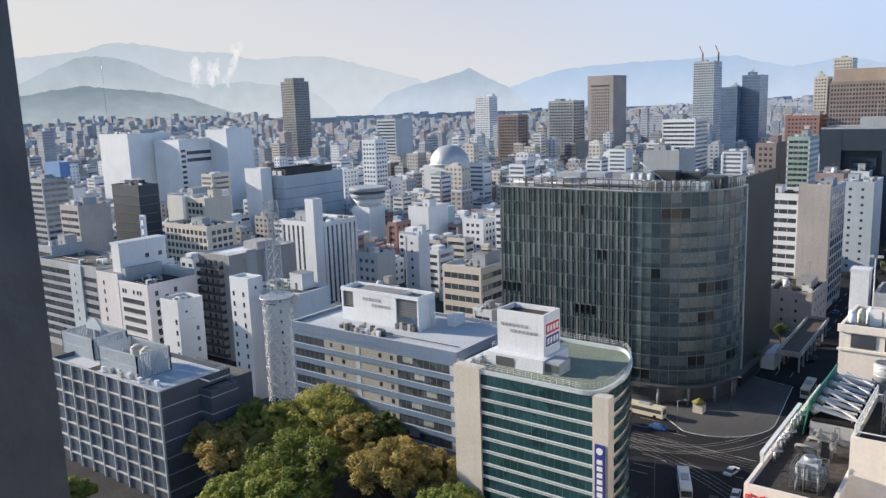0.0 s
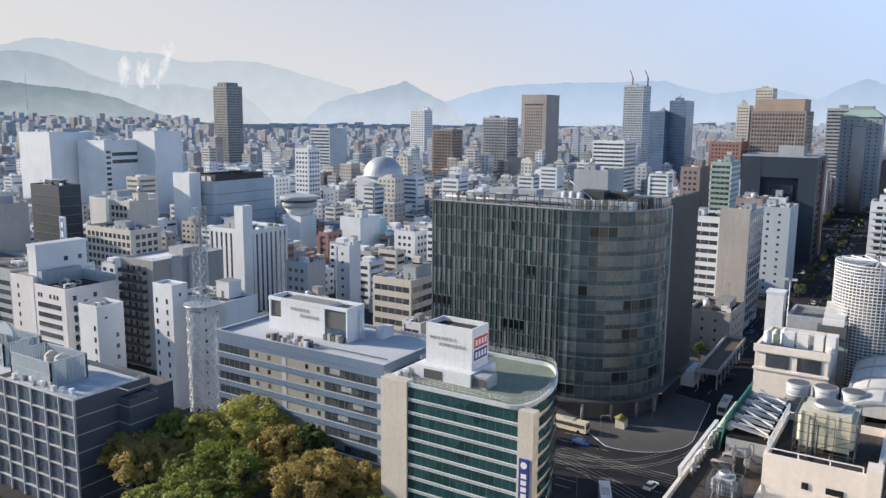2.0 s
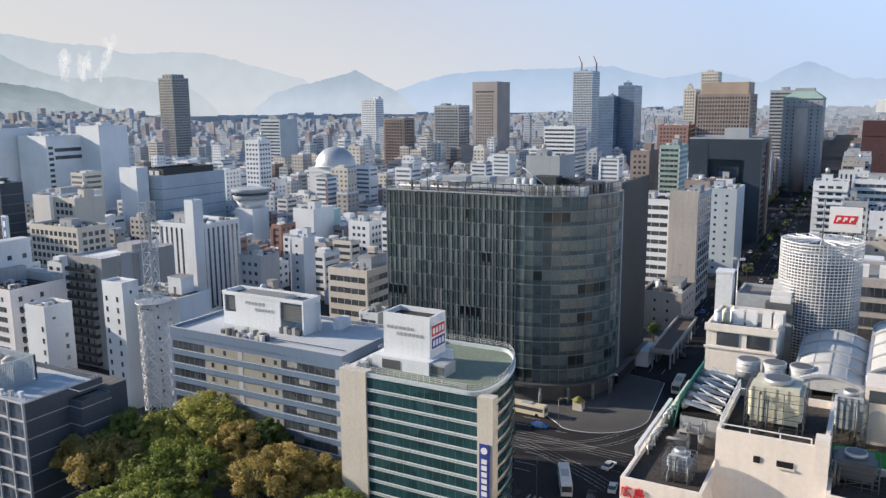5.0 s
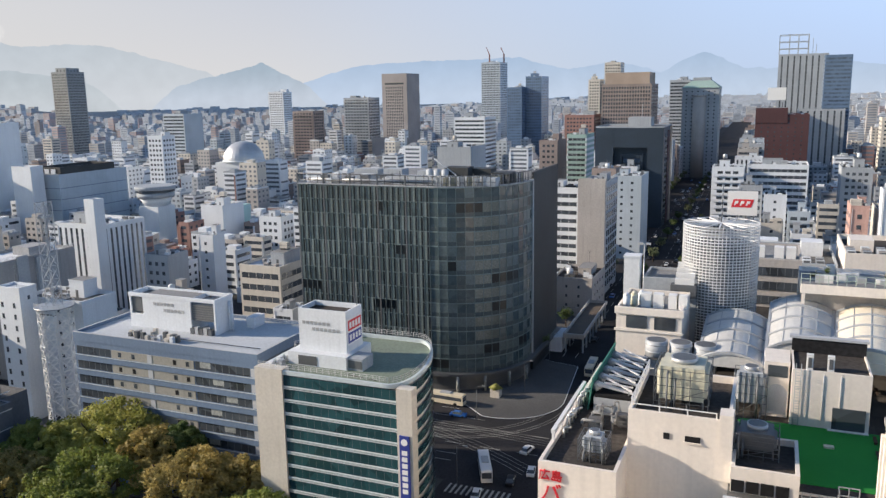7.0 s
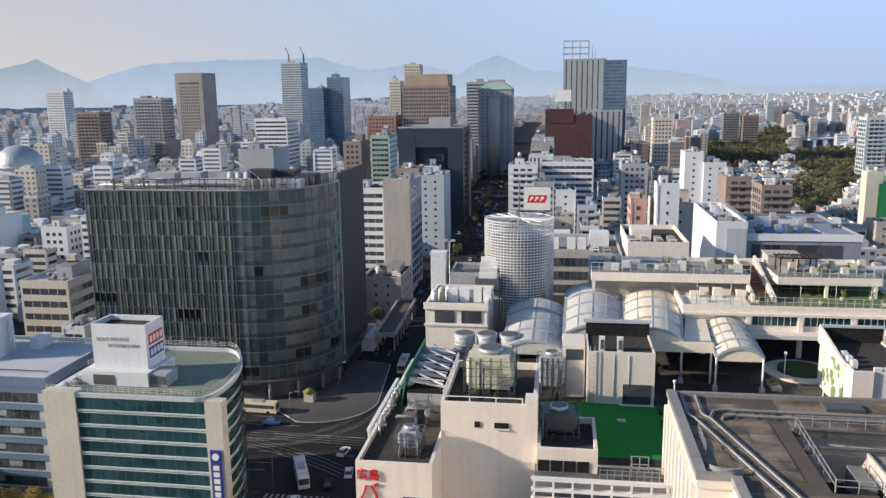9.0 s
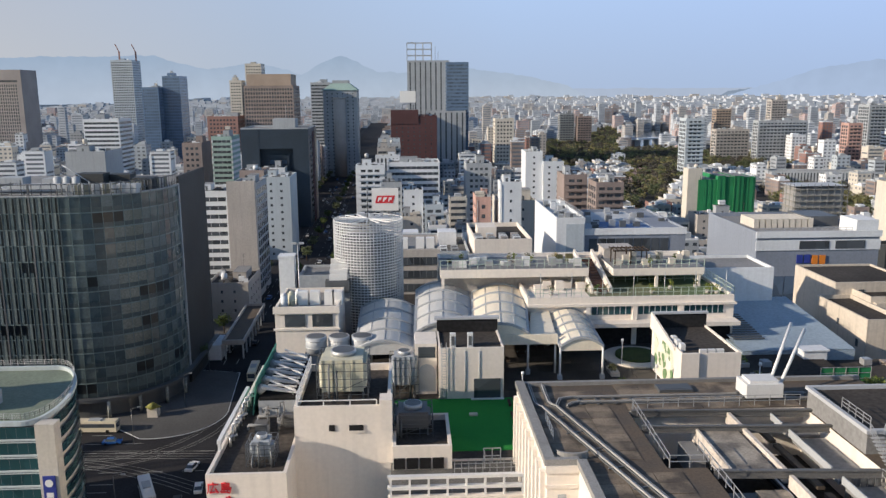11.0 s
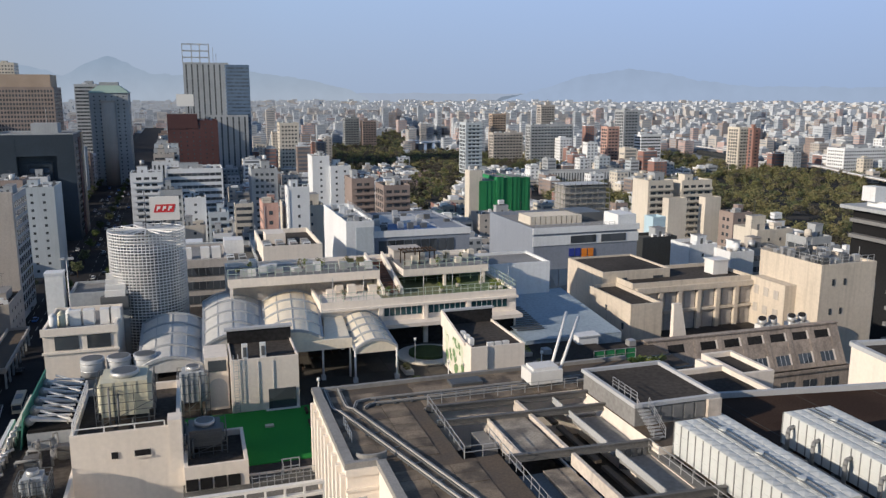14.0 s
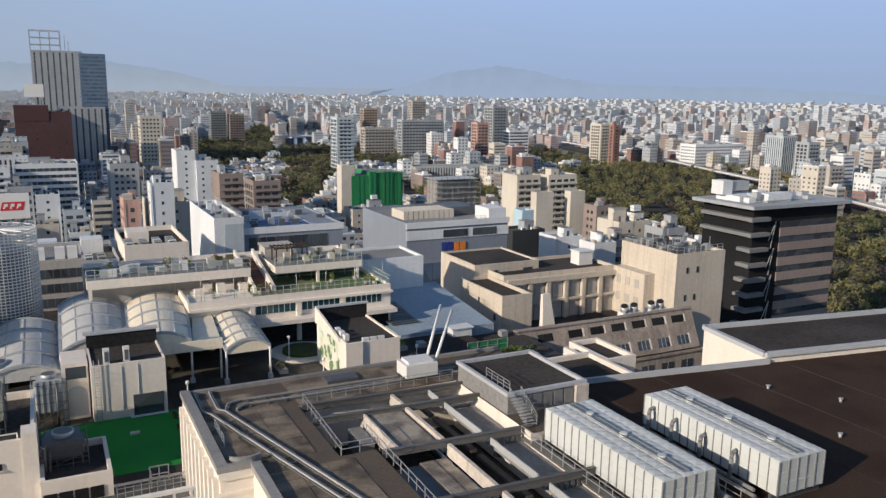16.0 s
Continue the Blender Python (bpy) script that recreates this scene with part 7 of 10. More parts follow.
tz = thing("plant_building", "cream stepped plant building with slanted pods", "building", 0, 0)
TAKEN.append((88, 115, 22, 14))
body = Solid().box(68.6, 107, 108.5, 129, 0, 37.4, 0, 1).box(68.6, 107, 104, 108.5, 0, 36.5)
body.box(68.6, 107, 107.8, 108.5, 37.4, 43.0)
part("wall", body, ["concrete_stain", "roof_dark"], tz)
slope = lambda z: 104.6 + (z - 36.5) * 0.47


def on_slope(x0, x1, z0, z1, proud):
    """A thin slab lying on the leaning front wall."""
    return Solid().hexa([(x0, slope(z0) - proud, z0), (x1, slope(z0) - proud, z0), (x1, slope(z0) + 0.2, z0), (x0, slope(z0) + 0.2, z0),
                         (x0, slope(z1) - proud, z1), (x1, slope(z1) - proud, z1), (x1, slope(z1) + 0.2, z1), (x0, slope(z1) + 0.2, z1)])


part("front_wall", Solid().hexa([(69, slope(36.5), 36.5), (107, slope(36.5), 36.5), (107, 108.4, 36.5), (69, 108.4, 36.5), (69, slope(43), 43), (107, slope(43), 43), (107, 108.4, 43), (69, 108.4, 43)]), ["concrete_stain"], tz)
for k in range(7):
    x = 78 + k * 4.6
    part("buttress", Solid().hexa([(x - 0.5, slope(36.5) - 0.06, 36.5), (x + 0.5, slope(36.5) - 0.06, 36.5), (x + 0.5, slope(36.5) + 0.3, 36.5), (x - 0.5, slope(36.5) + 0.3, 36.5),
                                   (x - 0.45, slope(43) - 0.06, 43), (x + 0.45, slope(43) - 0.06, 43), (x + 0.45, slope(43) + 0.3, 43), (x - 0.45, slope(43) + 0.3, 43)]), ["concrete_stain"], tz)
    if k < 6:
        c = x + 2.3
        # flat near-black slab paints the dark of an opening
        part("opening", on_slope(c - 1.5, c + 1.5, 41.0, 42.2, 0.03), ["screen_shade_black"], tz)
        # white on the reveals paints the sunlight on their splayed sides
        part("reveal", on_slope(c + 1.4, c + 1.75, 41.0, 42.3, 0.06), ["store_white"], tz, "pale slab coloured for the sunlit reveal of an opening")
        pane = part("window", on_slope(c - 1.2, c + 1.5, 37.3, 38.8, 0.04), ["glass"], tz)
        for q in (-0.35, 0.55):
            part("mullion", on_slope(c + q - 0.04, c + q + 0.04, 37.3, 38.8, 0.08), ["metal"], pane)
        part("reveal", on_slope(c + 1.45, c + 1.8, 37.3, 39.0, 0.06), ["store_white"], tz, "pale slab coloured for the sunlit reveal of a window")
        low_pane = part("window", Solid().box(c - 1.2, c + 1.5, 103.9, 104.1, 33.0, 34.7), ["glass"], tz)
        part("mullion", Solid().box(c + 0.1, c + 0.18, 103.86, 103.9, 33.0, 34.7), ["metal"], low_pane)
part("opening", on_slope(72.6, 75.6, 41.0, 42.2, 0.03), ["screen_shade_black"], tz)
part("coping", Solid().box(68.6, 107.1, 107.4, 108.6, 43.0, 43.2), ["concrete_stain"], tz)
part("ledge", Solid().box(68.6, 107.2, 103.7, 104.8, 36.0, 36.5), ["concrete_stain"], tz)
part("wall_post", Solid().rail((80.6, 104.2, 36.5), (82.6, 104.2, 36.5), 4.5, 0.5, 0.05), ["metal"], tz)


def duct_cowl(x, y, z):
    b = thing("duct_cowl", "white round exhaust cowl, dark mouth", "ventilator", x, y, z, group="exhaust cowls on the plant building")
    part("box", Solid().box(-0.9, 0.9, -0.8, 0.8, 0, 1.4), ["paint_white"], b)
    neck = part("neck", Solid().rod((0, 0, 1.2), (-0.5, -0.5, 2.6), 0.75, 0, 14), ["metal"], b)
    part("mouth", Solid().rod((-0.5, -0.5, 2.6), (-0.53, -0.53, 2.68), 0.62, 0, 14), ["screen_shade_black"], neck)
    return b


for x in (93.4, 95.6, 99.6, 101.8):
    duct_cowl(x, 110.2, 41.8)
single("plinth", Solid().box(91.8, 103.4, 109, 111.6, 37.4, 41.8), ["white"], "white plinth under exhaust cowls", "plinth")
single("leaning_screen", Solid().hexa([(76.8, 111.8, 37.4), (80.3, 111.8, 37.4), (80.3, 113, 37.4), (76.8, 113, 37.4), (76.8, 112.2, 47.6), (78.3, 112.2, 47.6), (78.3, 112.9, 47.6), (76.8, 112.9, 47.6)]), ["store_white"], "cream tapered wind screen on a roof", "screen")

# electronics store
es = block("electronics_store", "grey-blue store with white top and sign shapes", 80, 109, 177, 207, 0, 49.0, "slate", "roof", "store", 1.0)
part("white_band", Solid().box(79.8, 109.2, 176.8, 177, 45.6, 48.0).box(79.7, 109.3, 176.6, 177, 48.6, 50.1), ["white"], es)
for k in range(2):
    part("window", Solid().box(90 + k * 8.5, 97 + k * 8.5, 176.7, 176.85, 45.9, 47.8), ["glass"], es)
for k in range(9):
    part("window", Solid().box(81 + k * 3.1, 83.8 + k * 3.1, 176.85, 177.02, 26, 39.5), ["glass_blue"], es)
part("roof_house", Solid().box(103.6, 108.8, 177.6, 185, 49, 52.4), ["white"], es)
part("roof_shed", Solid().box(98, 106, 190, 200, 49, 51.4), ["metal_dark"], es)
part("roof_screen", Solid().rail((81, 178.2, 49.0), (103, 178.2, 49.0), 1.6, 1.5, 0.06, 0, 3), ["grey"], es)
for k in range(10):
    part("roof_unit", Solid().box(84 + k * 1.5, 85.2 + k * 1.5, 188, 196, 49, 51.2), ["cream"], es)
for x in (89.6, 91.4):
    part("sign", Solid().box(x, x + 1.4, 176.72, 176.9, 42.6, 44.6), ["sign_blue"], es, "blue sign shape")
for x in (93.2, 95.0):
    part("sign", Solid().box(x, x + 1.4, 176.72, 176.9, 42.3, 44.4), ["sign_orange"], es, "orange sign shape")
br = block("store_building", "white store tower with grey panels", 39, 46.6, 206, 242, 0, 48.5, "white", "roof_light", "store", 0.8)
part("panel", Solid().box(41.6, 46.4, 205.9, 206.02, 38, 47.6), ["bluegrey"], br)
rng = random.Random(45)
for k in range(16):
    part("roof_unit", Solid().box(-0.7, 0.7, -0.6, 0.6, 0, rng.uniform(0.6, 1.9)), [rng.choice(("metal", "white", "metal_dark", "grey"))], br, at=pose(rng.uniform(40, 45.6), rng.uniform(208, 240), 48.5))
part("roof_rail", Solid().rail((39.4, 206.4, 49.3), (46.2, 206.4, 49.3), 1.1, 1.5, 0.05).rail((46.2, 206.4, 49.3), (46.2, 241, 49.3), 1.1, 1.5, 0.05), ["metal"], br)
bl = block("store_building", "grey store with a blue-painted roof", 46.8, 74, 207, 242, 0, 45.4, "slate", "roof_light", "store", 0.7)
part("roof_patch", Solid().box(52, 66, 209, 222, 45.4, 45.5), ["roof_bluepaint"], bl, "worn blue painted roof patch")
part("roof_patch", Solid().box(66.6, 73.4, 209, 240, 45.4, 45.6), ["slate"], bl, "grey ribbed roof sheet")
part("band", Solid().box(46.8, 74.2, 206.7, 207, 44.4, 46.2), ["white"], bl)
for k in range(9):
    part("window", Solid().box(48 + k * 2.4, 50.2 + k * 2.4, 206.85, 207.02, 40, 43.4), ["glass"], bl)
rng = random.Random(44)
for k in range(26):
    x, y = rng.uniform(48, 72), rng.uniform(212, 238)
    part("roof_unit", Solid().box(-0.8, 0.8, -0.6, 0.6, 0, rng.uniform(0.8, 2.2)), ["metal" if k % 2 else "metal_dark"], bl, at=pose(x, y, 45.4))

# dark office tower with balconies
dk = thing("office_tower", "dark glass tower with white balcony bands", "tower", 0, 0)
TAKEN.append((174, 150, 20, 14))
part("wall", Solid().box(159, 190, 141, 158, 0, 54.5, 0, 1), ["black", "roof"], dk)
part("roof_slab", Solid().box(156.5, 193, 139, 160, 54.5, 55.4), ["grey"], dk, "grey overhanging roof slab")
part("roof_house", Solid().box(160, 171, 147, 155, 55.4, 56.8), ["white"], dk)
part("roof_house", Solid().box(158.6, 162.0, 151.5, 155.5, 56.8, 60.4), ["white"], dk, "white stair head on the roof")
part("louvre_box", Solid().box(162.0, 168.5, 152.0, 155.0, 57.6, 60.0, 0), ["grey"], dk)
part("roof_screen", Solid().box(166, 174.5, 143.2, 147, 55.4, 57.6), ["white"], dk)
for k, (x, y, e, q) in enumerate(((161, 144.6, 1.2, 1.4), (163.6, 145.0, 0.7, 2.6), (165.0, 147.5, 0.9, 2.0), (176, 146, 1.3, 1.2), (179, 149, 1.6, 1.6), (183, 145, 1.1, 0.9), (170, 150, 1.5, 2.4), (187, 150, 1.4, 1.3))):
    part("roof_unit", Solid().box(-e, e, -0.9, 0.9, 0.2, q).box(-e * 0.8, e * 0.8, -0.7, 0.7, 0, 0.2), ["metal_paint_light" if k % 3 else "white"], dk, at=pose(x, y, 55.4))
part("roof_pipe", Solid().rod((161, 143.0, 55.9), (176, 142.6, 55.9), 0.14, 0, 6).rod((168, 142.6, 55.9), (168, 147, 57.8), 0.14, 0, 6), ["metal"], dk)
for k in range(13):
    z = 51.4 - k * 3.9
    if z > 1:
        part("balcony", Solid().box(157.0, 163.6, 139.6, 141.0, z, z + 0.9).box(157.0, 158.9, 141, 157 if k < 2 else 144, z, z + 0.9), ["rail_grey"], dk)
        part("balcony_slab", Solid().box(157.2, 163.5, 139.8, 141.0, z - 0.2, z), ["metal_dark"], dk)
        if k:
            part("stripe", Solid().box(168.6, 189.8, 140.7, 141.02, z - 0.6, z + 1.6), ["brown"], dk)
        part("window", Solid().box(168.7, 189.8, 140.9, 141.03, z - 2.2, z - 0.6), ["glass"], dk)
zig = Solid()
for k in range(6):
    z = 46 - k * 7
    zig.rod((164.6, 140.8, z), (166.6, 140.6, z + 5), 0.12, 0, 4).rod((166.6, 140.6, z + 5), (165.6, 140.8, z - 2), 0.12, 0, 4)
part("lightning_tubes", zig, ["metal"], dk)


# ---- blocks of the middle distance ----
building("office_block", "grey office block with window bands", "building", -296.5, 151.4, 12.8, 12.8, 34.0, "grey", "ribbon")
building("office_block", "beige office block with window bands", "building", -380.2, 209.5, 17.0, 17.0, 38.1, "beige", "ribbon")
building("office_block", "grey office block with a blue roof board", "building", -467.0, 236.6, 15.4, 15.4, 46.1, "grey", "ribbon")
building("shop_building", "white shop block with a pale green lettered band", "building", -268.9, 344.6, 13.9, 18.0, 26.6, "white", "blank")
building("apartment_block", "narrow white apartment block", "building", -208.9, 259.2, 7.4, 7.4, 27.3, "white", "few")
building("apartment_block", "grey concrete apartment block", "building", -209.8, 233.7, 11.0, 11.0, 24.5, "grey", "punched")
building("office_block", "white office block among low roofs", "building", -228.2, 334.9, 12.7, 12.7, 23.3, "white", "punched")
building("office_block", "white office block in the dense city", "building", -415.2, 467.2, 13.5, 13.5, 55.3, "white", "punched")
building("office_block", "pale blue office block with window bands", "building", -587.4, 697.0, 27.2, 30.0, 66.1, "bluegrey", "ribbon")
building("apartment_tower", "grey apartment tower with balconies", "tower", -475.6, 894.7, 34.1, 30.0, 79.1, "grey", "balcony")
building("apartment_tower", "brown apartment tower with balconies", "tower", -505.2, 816.5, 27.7, 24.0, 65.1, "brown", "balcony")
building("apartment_tower", "white slim apartment tower", "tower", -725.1, 1091.0, 27.3, 24.0, 89.7, "white", "punched")
# white block given a blue-grey wall to paint its shaded front
building("office_block", "white office block with stepped roof", "building", -64.9, 406.7, 13.8, 24.0, 40.5, "bluegrey", "few")
building("shop_building", "beige low shop block with roof plant", "building", -65.8, 296.5, 14.7, 24.0, 13.6, "beige", "few")
building("office_tower", "grey tower under construction with two cranes", "tower", -404.6, 1200.7, 30.3, 36.0, 128.1, "bluegrey", "grid")
building("office_tower", "blue glass tower, lower half", "tower", -296.5, 970.0, 19.0, 30.0, 88.4, "blueglass", "grid")
building("office_tower", "dark blue glass tower", "tower", -276.7, 988.4, 20.2, 34.0, 101.3, "blueglass", "grid")
building("office_block", "pale green office block with window bands", "building", -124.7, 559.0, 13.5, 26.0, 52.6, "teal", "ribbon")
building("office_block", "dull red office block", "building", -167.3, 756.4, 27.6, 30.0, 60.5, "red", "punched")
building("hotel", "brown wide hotel slab with small windows", "hotel", -126.0, 771.5, 44.8, 44.0, 87.7, "brown", "grid")
building("apartment_tower", "cream slim apartment tower", "tower", -182.0, 994.1, 19.0, 26.0, 115.4, "cream", "punched")
building("office_tower", "grey tower with a pale green top", "tower", -65.1, 814.4, 33.1, 34.0, 83.3, "grey", "few")
building("office_tower", "grey office tower with dark bands", "tower", -94.1, 910.1, 21.5, 30.0, 92.0, "grey", "ribbon")
building("office_block", "white office block with black window bands", "building", -244.2, 671.0, 28.2, 30.0, 61.4, "white", "ribbon")
building("office_block", "brown office block with a flat roof", "building", -133.2, 514.7, 11.9, 24.0, 51.1, "brown", "punched")
building("office_block", "grey block with roof plant", "building", -154.3, 402.6, 18.8, 24.0, 54.1, "grey", "blank")
building("office_block", "white stepped office block", "building", 3.6, 482.0, 30.3, 24.0, 40.7, "white", "ribbon")
building("office_block", "grey stepped office block with a flat roof", "building", -8.0, 396.0, 10.0, 14.0, 38.0, "grey", "ribbon")
building("office_block", "white office block with few windows", "building", 2.5, 394.0, 9.6, 16.0, 34.5, "white", "few")
building("office_block", "pale blue low office block", "building", 12.5, 388.0, 9.0, 16.0, 28.0, "bluegrey", "balcony")
building("shop_building", "cream low shop block with roof units", "building", 1.5, 362.0, 9.0, 12.0, 26.0, "cream", "few")
building("shop_building", "white low shop block with roof units", "building", 13.0, 356.0, 8.0, 12.0, 23.0, "white", "ribbon")
building("apartment_block", "cream block with small windows", "building", 40.0, 299.6, 14.0, 20.0, 41.7, "cream", "few")
building("stair_block", "white stair tower beside a cream block", "building", 36.6, 285.0, 7.6, 8.0, 49.6, "white", "few")
building("apartment_block", "grey apartment block with a flat roof", "building", 42.8, 489.1, 15.1, 22.0, 39.0, "grey", "punched")
building("apartment_block", "white slim apartment block", "building", 73.9, 473.2, 10.0, 18.0, 46.7, "white", "few")
building("apartment_block", "white stepped apartment block with few windows", "building", 85.0, 470.0, 12.0, 16.0, 41.0, "white", "few")
building("apartment_block", "salmon pink apartment block", "building", 27.3, 293.0, 5.4, 14.0, 43.6, "salmon", "punched")
building("apartment_block", "brown apartment block with balconies", "building", 87.3, 420.8, 12.1, 20.0, 38.5, "brown", "balcony")
building("apartment_block", "dark brown apartment block with balconies", "building", 99.5, 396.4, 13.7, 18.0, 37.0, "brown", "balcony")
building("apartment_tower", "cream apartment tower with a flat roof", "tower", 91.6, 764.5, 17.8, 20.0, 56.2, "cream", "punched")
building("office_block", "white office block carrying a roof sign", "building", -9.4, 337.9, 12.0, 12.0, 29.4, "grey", "few")
building("apartment_tower", "white and dark apartment tower", "tower", 259.0, 723.5, 16.6, 18.0, 56.5, "bluegrey", "balcony")
building("apartment_block", "beige apartment slab with balconies", "building", 361.0, 885.0, 37.5, 14.0, 38.7, "beige", "balcony")
building("apartment_block", "grey round-fronted apartment slab", "building", 408.0, 865.0, 55.0, 14.0, 48.5, "grey", "balcony")
building("apartment_tower", "light brown apartment tower", "tower", 445.0, 788.0, 14.6, 14.0, 48.4, "salmon", "balcony")
building("apartment_tower", "grey slim apartment tower", "tower", 503.0, 852.4, 20.5, 22.0, 65.0, "grey", "balcony")
building("apartment_tower", "tan apartment tower behind a long slab", "tower", 425.0, 1075.0, 21.0, 14.0, 56.5, "tan", "balcony")
building("apartment_tower", "beige high apartment tower behind a round slab", "tower", 509.0, 1094.0, 22.0, 16.0, 68.0, "beige", "balcony")
building("apartment_block", "dark brown apartment block behind bare trees", "building", 235.0, 1184.0, 22.0, 14.0, 49.0, "darkstone", "balcony")
building("apartment_block", "grey-brown apartment block behind bare trees", "building", 260.0, 1179.0, 21.0, 14.0, 45.0, "brown", "balcony")
building("apartment_block", "white apartment block by the river woods", "building", 497.0, 795.0, 26.0, 14.0, 39.0, "white", "ribbon")
building("hospital", "bright white long hospital slab", "hospital", 689.4, 680.2, 73.1, 24.0, 27.9, "white", "punched")
building("apartment_tower", "pale blue apartment tower", "tower", 659.9, 559.8, 19.5, 20.3, 43.8, "bluegrey", "fins")
building("apartment_tower", "grey apartment tower with a flat roof", "tower", 656.2, 526.0, 15.4, 15.4, 39.7, "grey", "balcony")
building("apartment_block", "beige apartment block with balconies", "building", 560.7, 428.5, 16.8, 16.8, 28.7, "beige", "balcony")
building("apartment_tower", "brick red apartment tower", "tower", 566.7, 703.4, 8.4, 8.4, 48.8, "red", "balcony")
building("apartment_tower", "cream apartment tower with a flat roof", "tower", 590.0, 754.6, 19.5, 20.0, 47.7, "cream", "balcony")
building("apartment_block", "cream apartment block with brown balconies", "building", 214.7, 337.0, 13.5, 14.0, 41.6, "cream", "balcony", fh=3.0, shut=(1, 3))
building("apartment_block", "cream apartment block with brown stacked balconies", "building", 234.9, 337.0, 17.0, 14.0, 41.2, "cream", "balcony", fh=3.0, shut=(1, 3))
building("apartment_block", "brown apartment block with a flat roof", "building", 236.6, 302.3, 9.9, 9.9, 29.8, "brown", "punched")
building("office_block", "cream block beside a green-netted site", "building", 164.9, 454.9, 8.2, 8.2, 37.1, "cream", "blank")
building("museum", "long grey low museum hall", "museum", 349.0, 664.0, 86.0, 16.0, 14.0, "grey", "fins", fh=6.0, rz=-10.0, plant=False)
building("shop_building", "grey low shop block before a netted site", "building", 158.0, 402.0, 22.0, 14.0, 19.0, "beige", "few")
building("shop_building", "grey flat shop block with roof cabinets", "building", 180.0, 410.0, 20.0, 12.0, 15.0, "grey", "ribbon")
building("shop_building", "white low shop block", "building", 199.3, 229.5, 10.5, 10.5, 34.8, "white", "few")
building("department_store", "white windowless department store block", "store", -580.2, 367.6, 39.6, 38.1, 66.1, "white", "blank")
building("department_store", "white department store with long horizontal window bands", "store", -539.9, 387.6, 32.3, 39.6, 60.7, "white", "blank")
for z in (50.0, 44.5):
    single("store_window_band", Solid().box(-523.8, -523.5, 374, 400, z, z + 2.6), ["glass"], "long dark window band of a white store", "window", kind="structure")
for k in range(9):
    single("store_window", Solid().box(-523.8, -523.5, 369, 372.6, 52 - k * 4, 54 - k * 4), ["glass"], "dark landing window of a white store", "window", kind="structure")
building("department_store", "white department store with a blank bright facade", "store", -515.4, 408.7, 25.3, 25.4, 67.0, "white", "blank")
building("apartment_block", "white block behind the lattice mast", "building", -170.5, 152.2, 21.0, 11.5, 31.0, "white", "few", fh=3.0)
building("apartment_block", "white ribbed block with tall fins", "building", -240.8, 233.9, 22.7, 21.7, 35.5, "white", "fins", fh=3.0)
building("stair_block", "white stair tower with thin fin", "building", -231.2, 222.0, 4.6, 5.0, 45.5, "white", "blank", plant=False)
building("office_block", "block wrapped in black scaffold netting", "building", -376.0, 235.2, 24.0, 11.6, 45.5, "bank_stone", "blank")
building("office_block", "cream office block with a regular window grid", "building", -326.5, 236.8, 33.6, 16.3, 28.2, "cream", "frame")
building("office_block", "cream office block with rows of square windows", "building", -341.4, 254.0, 15.9, 16.0, 38.3, "cream", "frame")
building("office_block", "white plain block with a flat roof", "building", -367.3, 267.4, 13.4, 30.6, 37.9, "white", "blank")
hall = building("hall", "pale blue-grey hall with a dark roof plant", "building", -396.6, 371.7, 24.3, 53.4, 39.0, "bluegrey", "blank", plant=False)
for k in range(4):
    part("wall_groove", Solid().box(12.15, 12.22, -26 + k * 0.01, 26, 12 + k * 6.5, 12.5 + k * 6.5).box(-12.1, 12.1, -26.78, -26.7, 12 + k * 6.5, 12.5 + k * 6.5), ["slate"], hall)
for k in range(7):
    part("roof_unit", Solid().box(-4.2, 4.2, -2.2, 2.2, 0, 1.6 + (k % 3) * 0.8).box(-3.6, -1.0, -1.5, 1.5, 1.6, 3.4).disc(2, 0, 1.6, 3.2, 1.2, 10), ["metal_dark" if k % 2 else "grey"], hall, at=pose(-3 + 6 * (k % 2), -21 + k * 7, 39.0))
part("roof_screen", Solid().parapet(-9.5, 9.5, -24.5, 24.5, 39, 40.2, 0.2), ["metal_paint_light"], hall)
building("stair_block", "white blank stair block beside a hall", "building", -401.0, 338.4, 15.0, 8.8, 44.5, "white", "blank", plant=False)
building("office_block", "beige low office block with recessed windows", "building", -165.0, 241.5, 17.0, 24.0, 23.0, "cream", "ribbon", fh=4.2)
building("office_block", "off-white office block with window bands", "building", -79.7, 333.5, 14.7, 23.0, 42.6, "white", "ribbon")
building("office_block", "beige blank service tower of an office", "building", -66.0, 318.0, 11.0, 3.0, 46.8, "beige", "blank", plant=False)
building("office_block", "grey office wing with stacked balconies", "building", -66.1, 332.5, 10.8, 25.0, 45.5, "grey", "balcony")
building("office_tower", "dark brown-grey high tower with notched crown", "tower", -853.0, 797.5, 26.0, 29.0, 118.0, "darkstone", "grid", plant=False)
building("office_tower", "notched crown of a brown-grey tower", "tower", -853.0, 797.5, 18.0, 21.0, 123.0, "darkstone", "strips", plant=False)
building("office_tower", "grey high tower with tall dark window strips", "tower", 23.0, 879.0, 44.0, 42.0, 113.5, "grey", "strips", plant=False)
building("office_tower", "dark glass wing of a high tower", "tower", 52.5, 854.0, 23.0, 32.0, 111.0, "blueglass", "ribbon", plant=False)
building("office_tower", "lower wing of a grey high tower", "tower", 40.0, 837.5, 40.0, 25.0, 62.0, "grey", "strips", plant=False)
building("office_block", "dark red brick office block with a white board", "building", 6.0, 717.0, 40.0, 34.0, 61.0, "oxblood", "few")
building("penthouse", "tan top storey of a brown hotel", "penthouse", -126.0, 771.0, 40.0, 36.0, 98.0, "tan", "blank", plant=False)
